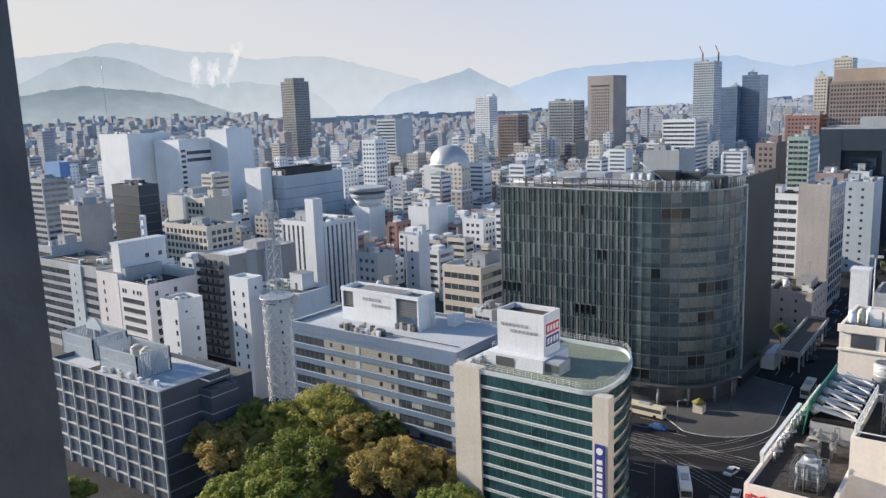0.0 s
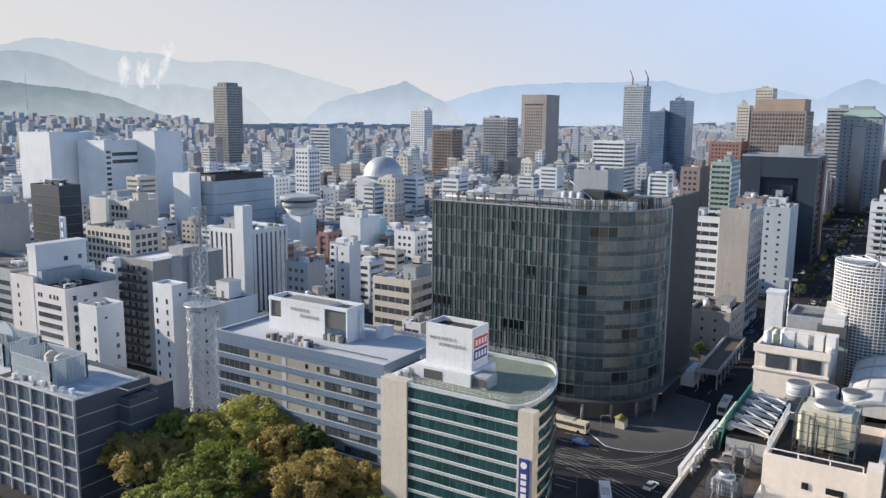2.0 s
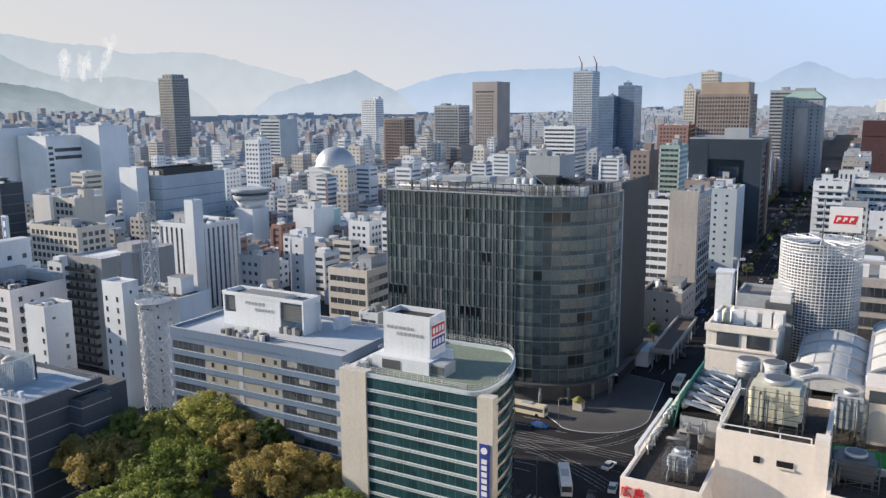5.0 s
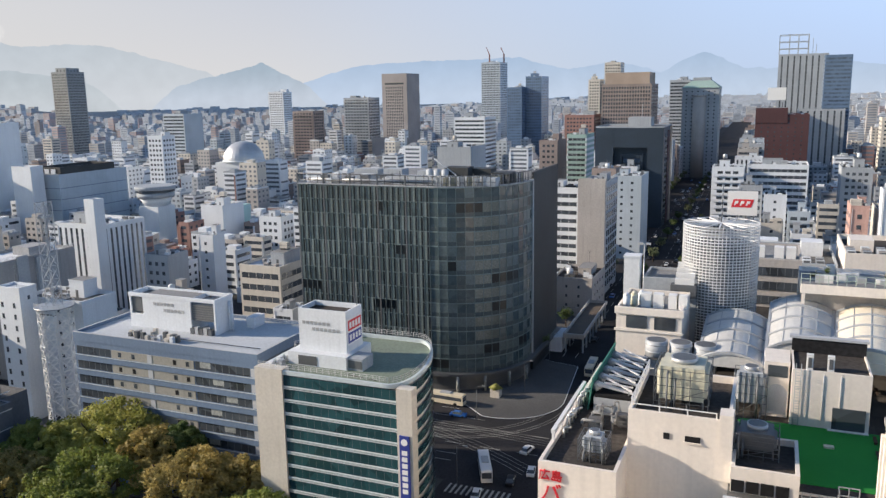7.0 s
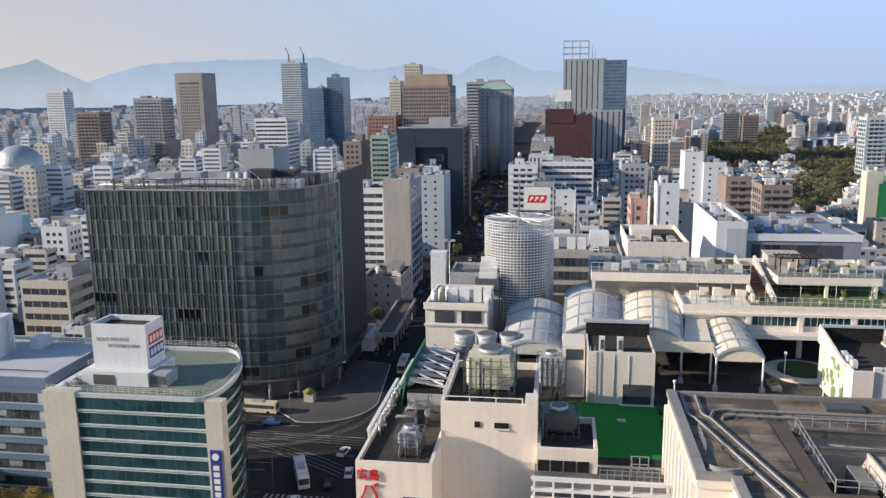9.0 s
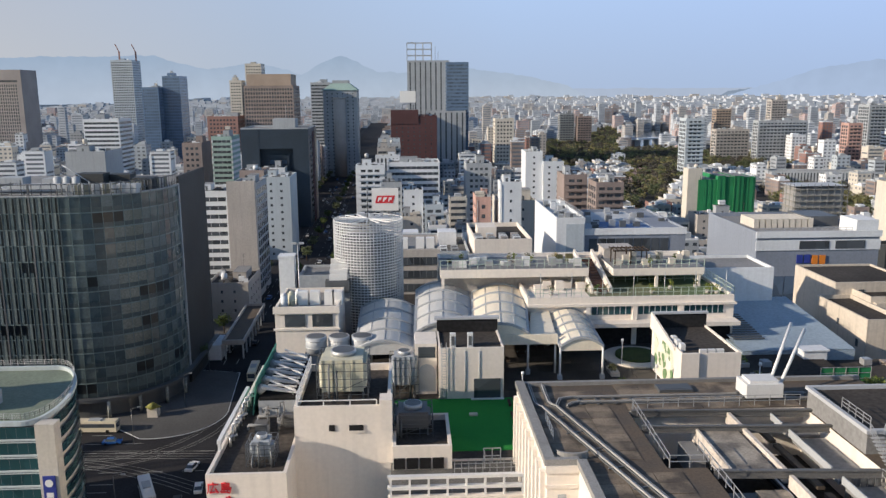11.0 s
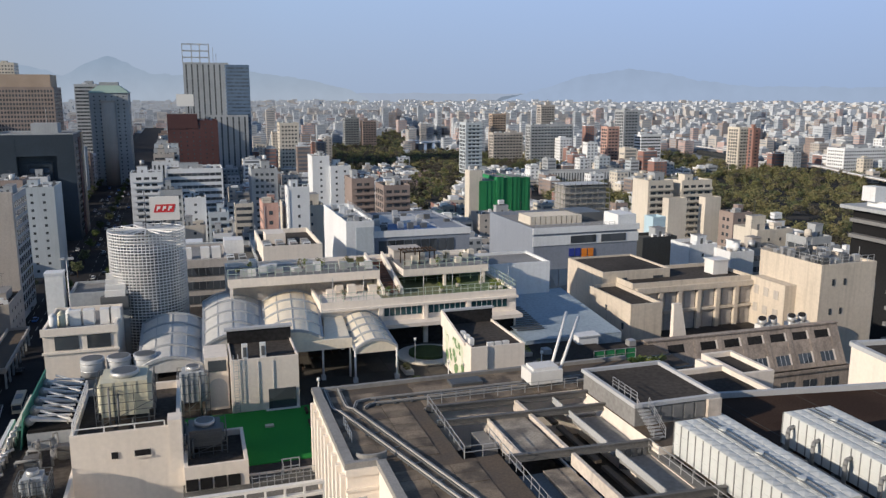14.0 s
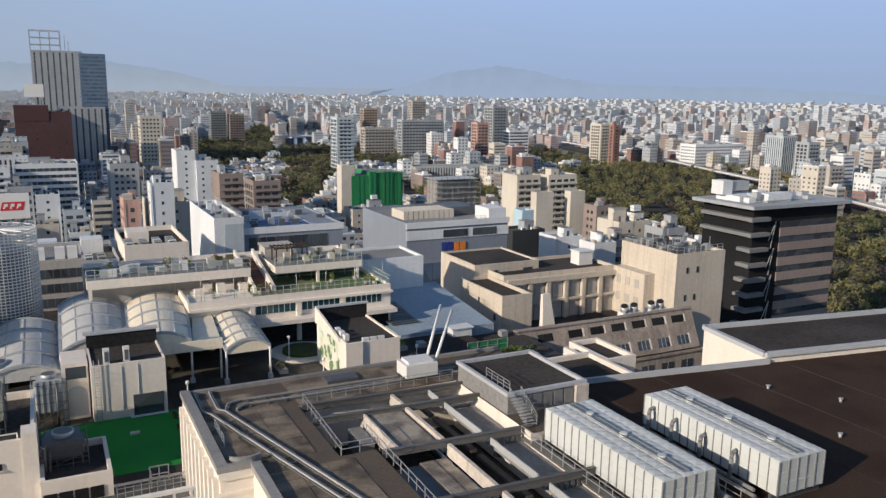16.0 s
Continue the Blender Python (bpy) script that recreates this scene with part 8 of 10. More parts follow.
building("apartment_tower", "cream lower apartment tower beside a taller one", "tower", -203.0, 990.0, 14.0, 24.0, 96.0, "cream", "punched")
mural = building("shop_building", "pale shop block with a pastel painted wall", "building", -289.5, 374.0, 22.5, 16.0, 21.0, "mint_pale", "blank")
part("painted_band", Solid().box(-11.28, 11.28, -8.06, -7.9, 2, 9.5), ["pink_pale"], mural, "pale pink painted lower wall")
part("top_band", Solid().box(-11.3, 11.3, -8.1, -7.9, 19.2, 21), ["white"], mural)
for k, (u, w) in enumerate(((-8.5, 2.6), (-5.0, 3.0), (-1.2, 2.2), (5.5, 1.8), (8.0, 1.8))):
    part("painted_mark", Solid().box(u, u + w, -8.1, -8.0, 12.5 + 0.5 * (k % 2), 13.0 + 0.5 * (k % 2)).box(u, u + 0.5, -8.1, -8.0, 13.0 + 0.5 * (k % 2), 16.5).box(u + 0.6, u + w, -8.1, -8.0, 16.0, 16.5), ["white"], mural)
vs = thing("sign_board", "tall blue and white vertical sign", "sign", -283.0, 179.0)
part("board", Solid().box(-1.6, 1.6, -0.4, 0.4, 20, 42.6), ["white"], vs)
part("panel", Solid().box(-1.2, 1.2, -0.46, -0.4, 22, 42), ["sign_sky"], vs, "blue panel")
for k in range(5):
    part("mark", Solid().box(-0.7, 0.7, -0.52, -0.46, 24 + k * 3.6, 26.2 + k * 3.6), ["sign_white"], vs)
vs = thing("sign_board", "blue box sign on a roof", "sign", -462.0, 240.0, 46.0)
part("board", Solid().box(-9, 9, -3, 3, 1.5, 10), ["sign_sky"], vs)
part("post", Solid().box(-6, -5.4, -0.3, 0.3, 0, 1.5), ["metal_dark"], vs)
part("post", Solid().box(5.4, 6, -0.3, 0.3, 0, 1.5), ["metal_dark"], vs)
for k in range(9):
    single("scaffold_lift", Solid().box(-388.2, -363.8, 229.1, 229.3, 4 + k * 4.6, 4.2 + k * 4.6).box(-363.9, -363.7, 229.3, 241, 4 + k * 4.6, 4.2 + k * 4.6), ["rail_grey"], "grey scaffold lift line on black netting", "scaffold", group="scaffold lifts")


# ---- blocks west of the park ----
material("balcony_dark", (0.045, 0.045, 0.048), rough=0.5, vary=0.25, scale=1)


def slab_block(label, x0, x1, y0, y1, h, wall, roof, par=0.9, category="building"):
    """A plain flat-roofed block with a parapet, to be given its own front."""
    b = thing("apartment_block", label, category, 0, 0)
    TAKEN.append(((x0 + x1) / 2, (y0 + y1) / 2, (x1 - x0) / 2 + 2, (y1 - y0) / 2 + 2))
    part("wall", Solid().box(x0, x1, y0, y1, 0, h, 0, 1), [wall, roof], b)
    part("parapet", Solid().parapet(x0 - 0.02, x1 + 0.02, y0 - 0.02, y1 + 0.02, h - 0.2, h + par, 0.35), [wall], b)
    return b


def window_rows(b, x0, x1, y, top, fh, count, high, panes, mull="metal_dark", sill=True):
    """Rows of windows on a front facing -y, with sills."""
    me = strip(0, x1 - x0, -0.05, 0.1, 0, high, (x1 - x0) / panes, 0.06).mesh("window", ["glass", mull])
    edge_bar = Solid().box(-0.1, x1 - x0 + 0.1, -0.18, 0.05, -0.14, 0).mesh("sill", ["coping"])
    for k in range(count):
        z = top - fh * k
        if z > 1:
            part("window", me, None, b, at=pose(x0, y, z))
            if sill:
                part("sill", edge_bar, None, b, at=pose(x0, y, z))


def window_spots(b, spots, wide, high, top, fh, count, side=0):
    """Columns of small windows; side 1 is a wall facing +x."""
    me = Solid().box(-wide / 2, wide / 2, -0.04, 0.1, 0, high).box(-wide / 2 - 0.08, wide / 2 + 0.08, -0.12, 0.1, -0.12, 0, 1).mesh("window", ["glass", "coping"])
    for x, y in spots:
        for k in range(count):
            if top - fh * k > 1:
                part("window", me, None, b, at=pose(x, y, top - fh * k, 0, 0, 90 * side))


def roof_bits(b, x0, x1, y0, y1, z, count, seed):
    """Cabinets, vents and pipes strewn over a flat roof."""
    rng = random.Random(seed)
    for k in range(count):
        part("air_unit", roof_mesh("air_unit", rng.choice(("white", "grey", "beige"))), None, b, at=pose(rng.uniform(x0, x1), rng.uniform(y0, y1), z, 0, 0, rng.choice((0, 90))))
    for k in range(3):
        y = rng.uniform(y0, y1)
        part("pipe", Solid().rod((x0, y, z + 0.4), (x1, y, z + 0.4), 0.1, 0, 5), ["metal_dark"], b)


b = slab_block("grey apartment block with ribbon windows and striped end", -290, -250.7, 139.4, 158, 31.0, "grey", "roof_worn")
part("pier", Solid().box(-267.5, -260.0, 138.9, 139.4, 0, 31.6), ["bluegrey"], b)
window_spots(b, ((-264, 138.9),), 0.7, 1.1, 27.6, 3.1, 9)
window_rows(b, -259.4, -251.4, 139.4, 26.4, 3.1, 8, 1.6, 5)
window_rows(b, -289, -268.2, 139.4, 27.4, 3.1, 9, 1.9, 7, "metal_dark")
roof_bits(b, -285, -253, 141, 156, 31.0, 9, 3)
part("roof_dish", Solid().disc(-263, 148, 31, 32.2, 1.2, 14).disc(-258, 147, 31, 33, 0.9, 12), ["white"], b)

b = slab_block("white apartment block with ribbon windows and stair tower", -238.0, -221.8, 139.4, 158, 28.2, "pink_white", "roof_dark", 0.8)
part("stair_tower", Solid().box(-250.6, -238.0, 139.3, 160, 0, 31.0, 0, 1), ["pink_white", "roof"], b)
part("roof_house", Solid().box(-243.0, -238.4, 141, 158.5, 31.0, 40.4, 0, 1).box(-243.2, -238.2, 140.8, 158.7, 39.9, 40.8, 0, 1), ["white", "roof_light"], b, "tall plain white roof house")
part("roof_band", Solid().box(-237.9, -222.4, 154.6, 157.6, 28.2, 30.8).box(-237.9, -235.8, 141, 154.6, 28.2, 32.6), ["grey"], b)
window_spots(b, ((-246.6, 139.3),), 0.9, 1.4, 26.6, 3.1, 9)
window_spots(b, ((-235.6, 139.4), (-234.2, 139.4), (-229.6, 139.4), (-227.4, 139.4), (-225.8, 139.4)), 1.0, 1.3, 25.2, 3.1, 1)
window_rows(b, -236.4, -224.2, 139.4, 22.0, 3.1, 7, 1.5, 8)
window_spots(b, ((-238.36, 151), (-238.36, 156)), 1.4, 1.4, 34.6, 3, 1, 1)
roof_bits(b, -234, -223.4, 142, 153, 28.2, 6, 5)
window_spots(b, ((-221.8, 142.5), (-221.8, 149.5)), 1.2, 1.5, 25.0, 3.1, 7, 1)
for k in range(6):
    part("stair_flight", Solid().hexa([(-221.7, 142, 6 + k * 3.1), (-220.5, 142, 6 + k * 3.1), (-220.5, 146, 9.1 + k * 3.1), (-221.7, 146, 9.1 + k * 3.1), (-221.7, 142, 6.3 + k * 3.1), (-220.5, 142, 6.3 + k * 3.1), (-220.5, 146, 9.4 + k * 3.1), (-221.7, 146, 9.4 + k * 3.1)]), ["metal_dark"], b, "steel outside stair")

b = slab_block("small white stair block with few windows", -204.7, -196.3, 132.4, 141.0, 27.6, "white", "roof_worn", 0.9)
window_spots(b, ((-197.6, 132.4),), 0.9, 1.4, 21.4, 3.3, 6)
window_spots(b, ((-196.3, 135.2),), 0.9, 0.5, 24.6, 9, 1, 1)
window_spots(b, ((-196.3, 138.6),), 1.0, 1.2, 18.6, 3.3, 3, 1)
part("wall_ledge", Solid().box(-196.4, -195.9, 134.6, 138, 22.4, 22.6), ["white"], b)
roof_bits(b, -203, -198, 134, 139.4, 27.6, 2, 7)

b = slab_block("grey apartment block with stacked dark balconies", -224.2, -208.2, 161, 190, 35.0, "greybalc", "roof_snow", 0.8)
slab = Solid().box(0, 12.4, -1.5, 0, 0, 0.18, 1).box(0, 12.4, -1.5, -1.38, 0.18, 1.35, 0).box(0, 0.12, -1.38, 0, 0.18, 1.35, 0).box(12.28, 12.4, -1.38, 0, 0.18, 1.35, 0).mesh("balcony", ["balcony_dark", "greybalc"])
for k in range(11):
    z = 31.0 - k * 3.0
    part("balcony", slab, None, b, at=pose(-223.9, 161, z))
    part("window", strip(-223.5, -211.9, 160.95, 161.1, z + 0.3, z + 2.4, 2.4, 0.2), ["glass", "greybalc"], b)
    for q in range(4):
        part("partition", Solid().box(-221 + q * 3.0, -220.9 + q * 3.0, 159.6, 161, z + 0.18, z + 2.8), ["greybalc"], b)
part("side_recess", Solid().box(-208.2, -207.7, 168, 172, 0, 36.4).box(-208.2, -207.2, 174.6, 182, 0, 35.2), ["grey"], b)
part("roof_rail", Solid().rail((-224, 161.2, 35.8), (-208.4, 161.2, 35.8), 0.9, 2, 0.05).rail((-208.4, 161.2, 35.8), (-208.4, 189.6, 35.8), 0.9, 2, 0.05), ["metal"], b)
part("roof_house", Solid().box(-219, -212, 176, 184, 35, 37.6), ["greybalc"], b)
part("roof_tank", Solid().disc(-214, 186, 35, 36.8, 1.3, 14), ["white"], b)

b = slab_block("white slab block with two columns of windows", -181.6, -173.7, 140, 145.2, 35.4, "white", "roof_light", 0.6)
part("lower_body", Solid().box(-177.8, -168.8, 145.3, 151, 0, 27.6, 0, 1), ["white", "roof_dark"], b)
window_spots(b, ((-180.2, 140), (-176.0, 140)), 0.8, 1.3, 30.6, 3.0, 10)
window_spots(b, ((-173.7, 142.6),), 0.7, 0.9, 32.6, 3.0, 1, 1)
part("antenna", roof_mesh("antenna"), None, b, at=pose(-178, 143, 35.4))
# roof frame of the hall
hf = thing("roof_frame", "black roof plant screen with white units on a hall", "screen", -396.6, 371.7, 39.0)
part("screen", Solid().parapet(-9, 11, -24, 18, 0, 5.0, 0.4), ["charcoal"], hf)
for k in range(3):
    part("unit", Solid().box(-6 + k * 5, -2.6 + k * 5, -24.5, -24.05, 1.2, 3.8), ["white"], hf)
for k in range(5):
    part("louvre", Solid().box(-9.2, -9.0, -20 + k * 7, -15 + k * 7, 1.5, 4), ["glass"], hf)
for k in range(6):
    single("hall_slot", Solid().box(-408.9, -408.7, 352 + k * 7.5, 357 + k * 7.5, 26, 28.2), ["glass"], "dark window slot of the blue-grey hall", "window", kind="structure")
# unbroken rows of blocks along the avenue
rng = random.Random(101)
for side, start, stop in ((-1, 418, 880), (1, 470, 900)):
    y = start
    while y < stop:
        d = rng.uniform(11, 20)
        w = rng.uniform(11, 18)
        x = street_x(y) + side * ((22 if side < 0 or y < 540 else 31) + w / 2)
        if not any(abs(x - ax) < aw + w / 2 - 2 and abs(y - ay) < ad + d / 2 - 2 for ax, ay, aw, ad in TAKEN):
            tone = rng.choice(("grey", "white", "beige", "bluegrey", "brown", "grey"))
            building("avenue_block", {"grey": "grey avenue office block", "white": "white avenue office block", "beige": "beige avenue office block", "bluegrey": "pale blue avenue office block", "brown": "brown avenue office block"}[tone], "building", x, y, w, d, rng.uniform(24, 44), tone, rng.choice(("ribbon", "ribbon", "fins", "balcony")), group="office blocks along the avenue")
        y += d + 0.6

building("stair_block", "cream blank slab wall of an apartment block", "building", 214.9, 318.0, 9.8, 5.0, 34.8, "cream", "blank", plant=False)
building("stair_block", "cream narrow blank slab wall of an apartment block", "building", 234.0, 318.0, 8.6, 5.0, 34.6, "cream", "blank", plant=False)
building("shop_building", "light blue small roof house block", "building", 163.5, 254.0, 5.2, 6.0, 37.7, "sky_wall", "blank", plant=False)
building("shop_building", "cream low block with a roof house", "building", 183.6, 220.0, 14.0, 12.0, 38.0, "cream", "few", shut=(1, 3))
building("shop_building", "white low block with roof cabinets", "building", 151.0, 212.0, 10.0, 10.0, 36.0, "white", "few", shut=(1, 3))
building("roof_frame", "dark framed roof deck block", "building", 148.8, 232.0, 13.0, 9.0, 35.0, "charcoal", "blank")
building("shop_building", "grey low block with roof cabinets", "building", 191.0, 207.0, 10.0, 9.0, 37.0, "grey", "ribbon")
building("shop_building", "white small low block with a flat roof", "building", 158.5, 202.0, 8.5, 8.0, 35.0, "white", "blank")
building("shop_building", "beige low block behind the cream offices", "building", 170.5, 210.0, 9.0, 9.0, 34.0, "beige", "ribbon")
material("pinkstone", (0.36, 0.325, 0.31), vary=0.1, streak=0.08)
# roof sign board
rs = thing("roof_sign", "white roof board with a red slanted lozenge", "sign", -9.7, 334.5, 33.0)
board = part("board", Solid().box(-5.6, 5.6, -0.4, 0.4, 0, 9.6), ["sign_white"], rs)


def slanted(x0, x1, z0, z1, lean, y0, y1):
    """A leaning upright plate between two depths."""
    return Solid().hexa([(x0, y0, z0), (x1, y0, z0), (x1, y1, z0), (x0, y1, z0), (x0 + lean, y0, z1), (x1 + lean, y0, z1), (x1 + lean, y1, z1), (x0 + lean, y1, z1)])


part("mark", slanted(-4.2, 3.3, 3.2, 6.4, 0.9, -0.5, -0.4), ["sign_red"], board, "red slanted lozenge")
for x in (-3.2, -1.0, 1.2):
    part("mark", slanted(x, x + 0.6, 3.9, 5.7, 0.5, -0.54, -0.5), ["sign_white"], board, "white slanted bar")
    part("mark", slanted(x + 0.8, x + 1.5, 4.6, 5.7, 0.3, -0.54, -0.5), ["sign_white"], board, "white slanted bar")
for x in (-4.6, -1.6, 1.4, 4.4):
    part("post", Solid().box(x - 0.15, x + 0.15, -0.2, 0.2, -3.6, 0).rod((x, 0, 2), (x, 3.0, -3.6), 0.1, 0, 4), ["metal_dark"], rs)
# domed hall
dm = thing("domed_building", "pale block carrying a grey dome", "building", -371, 505)
TAKEN.append((-371, 505, 19, 18))
part("wall", Solid().box(-16, 16, -13, 14, 0, 35).box(-16.3, 16.3, -13.4, -13, 31, 35).disc(0, 0, 35, 36.2, 15.8, 32), ["white"], dm)
dome = Solid()
dome_r, dome_h = 15.4, 14.0
for j in range(9):
    a, c = math.pi / 2 * j / 9, math.pi / 2 * (j + 1) / 9
    for i in range(32):
        p, q = 2 * math.pi * i / 32, 2 * math.pi * (i + 1) / 32
        dome.face([(dome_r * math.cos(u) * math.cos(v), dome_r * math.cos(u) * math.sin(v), 36.2 + dome_h * math.sin(u)) for u, v in ((a, p), (a, q), (c, q), (c, p))], 0, True)
part("dome", dome, ["metal"], dm)
# round-topped tower
rt = thing("round_building", "grey block with a round overhanging top", "building", -328, 361)
TAKEN.append((-328, 361, 14, 14))
part("shaft", Solid().box(-7, 7, -7, 7, 0, 22).disc(0, 0, 22, 27, 6.5, 24, 0, None, 9.4), ["white"], rt)
part("drum", Solid().disc(0, 0, 27, 30, 10.4, 24).disc(0, 0, 30, 31.4, 10.8, 24, 1).disc(0, 0, 31.4, 33.6, 11.3, 24), ["grey", "glass", "roof"], rt)
# green-netted building site
gn = thing("building_site", "building wrapped in bright green netting", "building", 184, 462)
TAKEN.append((184, 462, 20, 16))
for x0, x1, y0, h in ((-17, -6, -11.5, 31.4), (-6, -1.5, -12.5, 33.6), (-1.5, 3.5, -12, 33.0), (3.5, 9, -12.6, 33.4), (9, 15, -12, 32.8)):
    part("net", Solid().box(x0, x1, y0, 12, 0, h), ["net_green"], gn)
    part("hem", Solid().box(x0 + 0.1, x1 - 0.1, y0 - 0.1, y0, h - 1.2, h + 0.3), ["net_green"], gn)
    part("deck", Solid().box(x0 + 0.4, x1 - 0.4, y0 + 0.6, 11.6, h, h + 0.15), ["roof"], gn)
part("net", Solid().prism([(15, -11.6), (17, -10.4), (18, -8), (18, 12), (15, 12)], 0, 32.4), ["net_green"], gn)
for k in range(12):
    part("scaffold_pole", Solid().rod((-16.5 + k * 2.9, -12.8, 0), (-16.5 + k * 2.9, -12.8, 34), 0.12, 0, 4), ["net_fold"], gn)
sc = thing("scaffolded_block", "low block wrapped in grey-brown scaffold frames", "building", 207.5, 397)
TAKEN.append((207.5, 397, 16, 10))
part("core", Solid().box(-12.5, 12.5, -5.5, 7, 0, 33.5), ["greybalc"], sc)
for k in range(11):
    part("scaffold_deck", Solid().parapet(-14, 14, -7, 8, 2.5 + k * 3.0, 2.8 + k * 3.0, 1.2), ["olive_panel"], sc)
for x in (-14, -10.5, -7, -3.5, 0, 3.5, 7, 10.5, 14):
    part("scaffold_post", Solid().box(x - 0.12, x + 0.12, -7.1, -6.9, 0, 35.6), ["rail_grey"], sc)
for y in (-3, 1, 5):
    part("scaffold_post", Solid().box(-14.1, -13.9, y - 0.12, y + 0.12, 0, 35.6), ["rail_grey"], sc)
part("top_sheet", Solid().box(-14, 13, -7, 8, 34.4, 34.7), ["roof_light"], sc)
# cranes and masts on the towers
for x, y, z in ((-411, 1196, 128), (-390, 1203, 128)):
    c = thing("tower_crane", "red and white tower crane on a tower", "crane", x, y, z)
    part("mast", Solid().box(-0.9, 0.9, -0.9, 0.9, 0, 14), ["red"], c)
    part("jib", Solid().rod((0, 0, 13), (-5, 0, 24), 0.7, 0, 4), ["red"], c)
hm = thing("roof_lattice", "grey lattice frame on a high tower", "mast", 14, 872, 114)
lt = Solid()
for x in (-13, -4, 4, 13):
    for y in (-8, 8):
        lt.rod((x, y, 0), (x, y, 19), 0.5, 0, 4)
for z in (6, 12.5, 19):
    for y in (-8, 8):
        lt.rod((-13, y, z), (13, y, z), 0.45, 0, 4)
lt.rod((17, 0, 0), (17, 0, 16), 0.3, 0, 4).rod((20, 0, 0), (20, 0, 10), 0.3, 0, 4)
part("frame", lt, ["metal"], hm)
ta = thing("penthouse", "pale green hipped roof on a grey tower", "penthouse", -65.1, 814.4, 83.3)
part("roof", Solid().hexa([(-17.5, -18, 0.9), (17.5, -18, 0.9), (17.5, 18, 0.9), (-17.5, 18, 0.9), (-9, -9, 7.5), (9, -9, 7.5), (9, 9, 7.5), (-9, 9, 7.5)]), ["mint"], ta)
part("lantern", Solid().box(-8, 8, -8, 8, 7.5, 10.5), ["grey"], ta)
single("bay_tower", Solid().disc(-66, 797, 0, 76, 6.0, 20).disc(-66, 797, 76, 77.5, 6.4, 20), ["beige"], "round beige bay on a grey tower", "bay")
# dark bank block with a deep portal
bk = thing("office_block", "blue-black stone office block with a deep portal", "building", -80.7, 513.5)
TAKEN.append((-80.7, 513.5, 23, 23))
part("wall", Solid().box(-20.4, 20.4, -15, 20, 0, 60.4, 0, 1), ["bank_stone", "roof"], bk)
part("pier", Solid().box(-20.45, -9.5, -20, -15, 0, 60.4, 0, 1), ["bank_stone", "roof"], bk)
part("pier", Solid().box(11, 20.45, -20, -15, 0, 60.4, 0, 1), ["bank_stone", "roof"], bk)
part("lintel", Solid().box(-9.5, 11, -19.9, -15, 48.5, 60.35, 0, 1), ["bank_stone", "roof"], bk)
part("inner_frame", Solid().box(-6, 8, -16.4, -15, 42.5, 44.5).box(-6, -4.4, -16.4, -15, 0, 42.5).box(6.4, 8, -16.4, -15, 0, 42.5), ["bank_stone"], bk)
for k in range(11):
    part("window", Solid().box(-4.2, 6.2, -15.2, -14.95, 4 + k * 3.5, 6.4 + k * 3.5), ["glass_blue"], bk)
for k in range(15):
    part("window", Solid().box(20.4, 20.6, -12, -2, 4 + k * 3.6, 6 + k * 3.6), ["glass"], bk)
part("side_band", Solid().box(20.4, 20.8, -1, 8, 0, 58), ["oxblood"], bk, "dark red tiled side band")
part("side_band", Solid().box(20.4, 20.9, 12, 20, 0, 60), ["tan"], bk, "tan tiled corner")
part("roof_house", Solid().box(-4, 10, 0, 14, 60.4, 66), ["grey"], bk)
part("parapet", Solid().parapet(-20.4, 20.4, -19.9, 20, 60.3, 61.2, 0.5), ["grey"], bk)
part("antenna", Solid().rod((4, 4, 66), (4, 4, 74), 0.15, 0, 4), ["metal"], bk)
# grey-pink slab tower: blank margins, windows in the middle
pt = thing("office_tower", "grey-pink tower with a dense window grid", "tower", -411.6, 874.2)
TAKEN.append((-411.6, 874.2, 20, 22))
part("wall", Solid().box(-16, 16, -18, 18, 0, 105.9, 0, 1), ["pinkstone", "roof"], pt)
me = strip(-11.5, 11.5, -18.12, -17.9, 0, 2.4, 2.3, 0.55).mesh("window", ["glass", "pinkstone"])
for k in range(26):
    part("window", me, None, pt, at=pose(0, 0, 3.5 + k * 3.45))
part("top_slot", Solid().box(-12, 12, -18.15, -17.9, 94.5, 96.5), ["glass"], pt)
part("parapet", Solid().parapet(-16, 16, -18, 18, 105.9, 107, 0.5), ["pinkstone"], pt)
pt = single("podium", Solid().box(-436, -390, 842, 854, 0, 34, 0, 1), ["pinkstone", "roof"], "grey-pink podium of a tower", "podium")
st = thing("office_block", "dark red brick stair core with a flat roof", "building", -2, 713)
part("wall", Solid().box(-12, 12, -13.5, 10, 55, 67, 0, 1), ["oxblood", "roof"], st)
tv = thing("relay_mast", "thin relay mast on a wooded hill", "mast", -2578, 1535, 150)
part("mast", Solid().rod((0, 0, -60), (0, 0, 112), 0.6, 0, 6), ["metal"], tv)
rb2 = thing("roof_board", "plain white board above a brick block", "sign", 2, 718, 67)
part("board", Solid().box(-8, 6, -0.6, 0.6, 6, 16), ["sign_white"], rb2)
part("post", Solid().box(-6, -5.4, -0.4, 0.4, 0, 4), ["metal_dark"], rb2)
part("post", Solid().box(3.4, 4, -0.4, 0.4, 0, 4), ["metal_dark"], rb2)
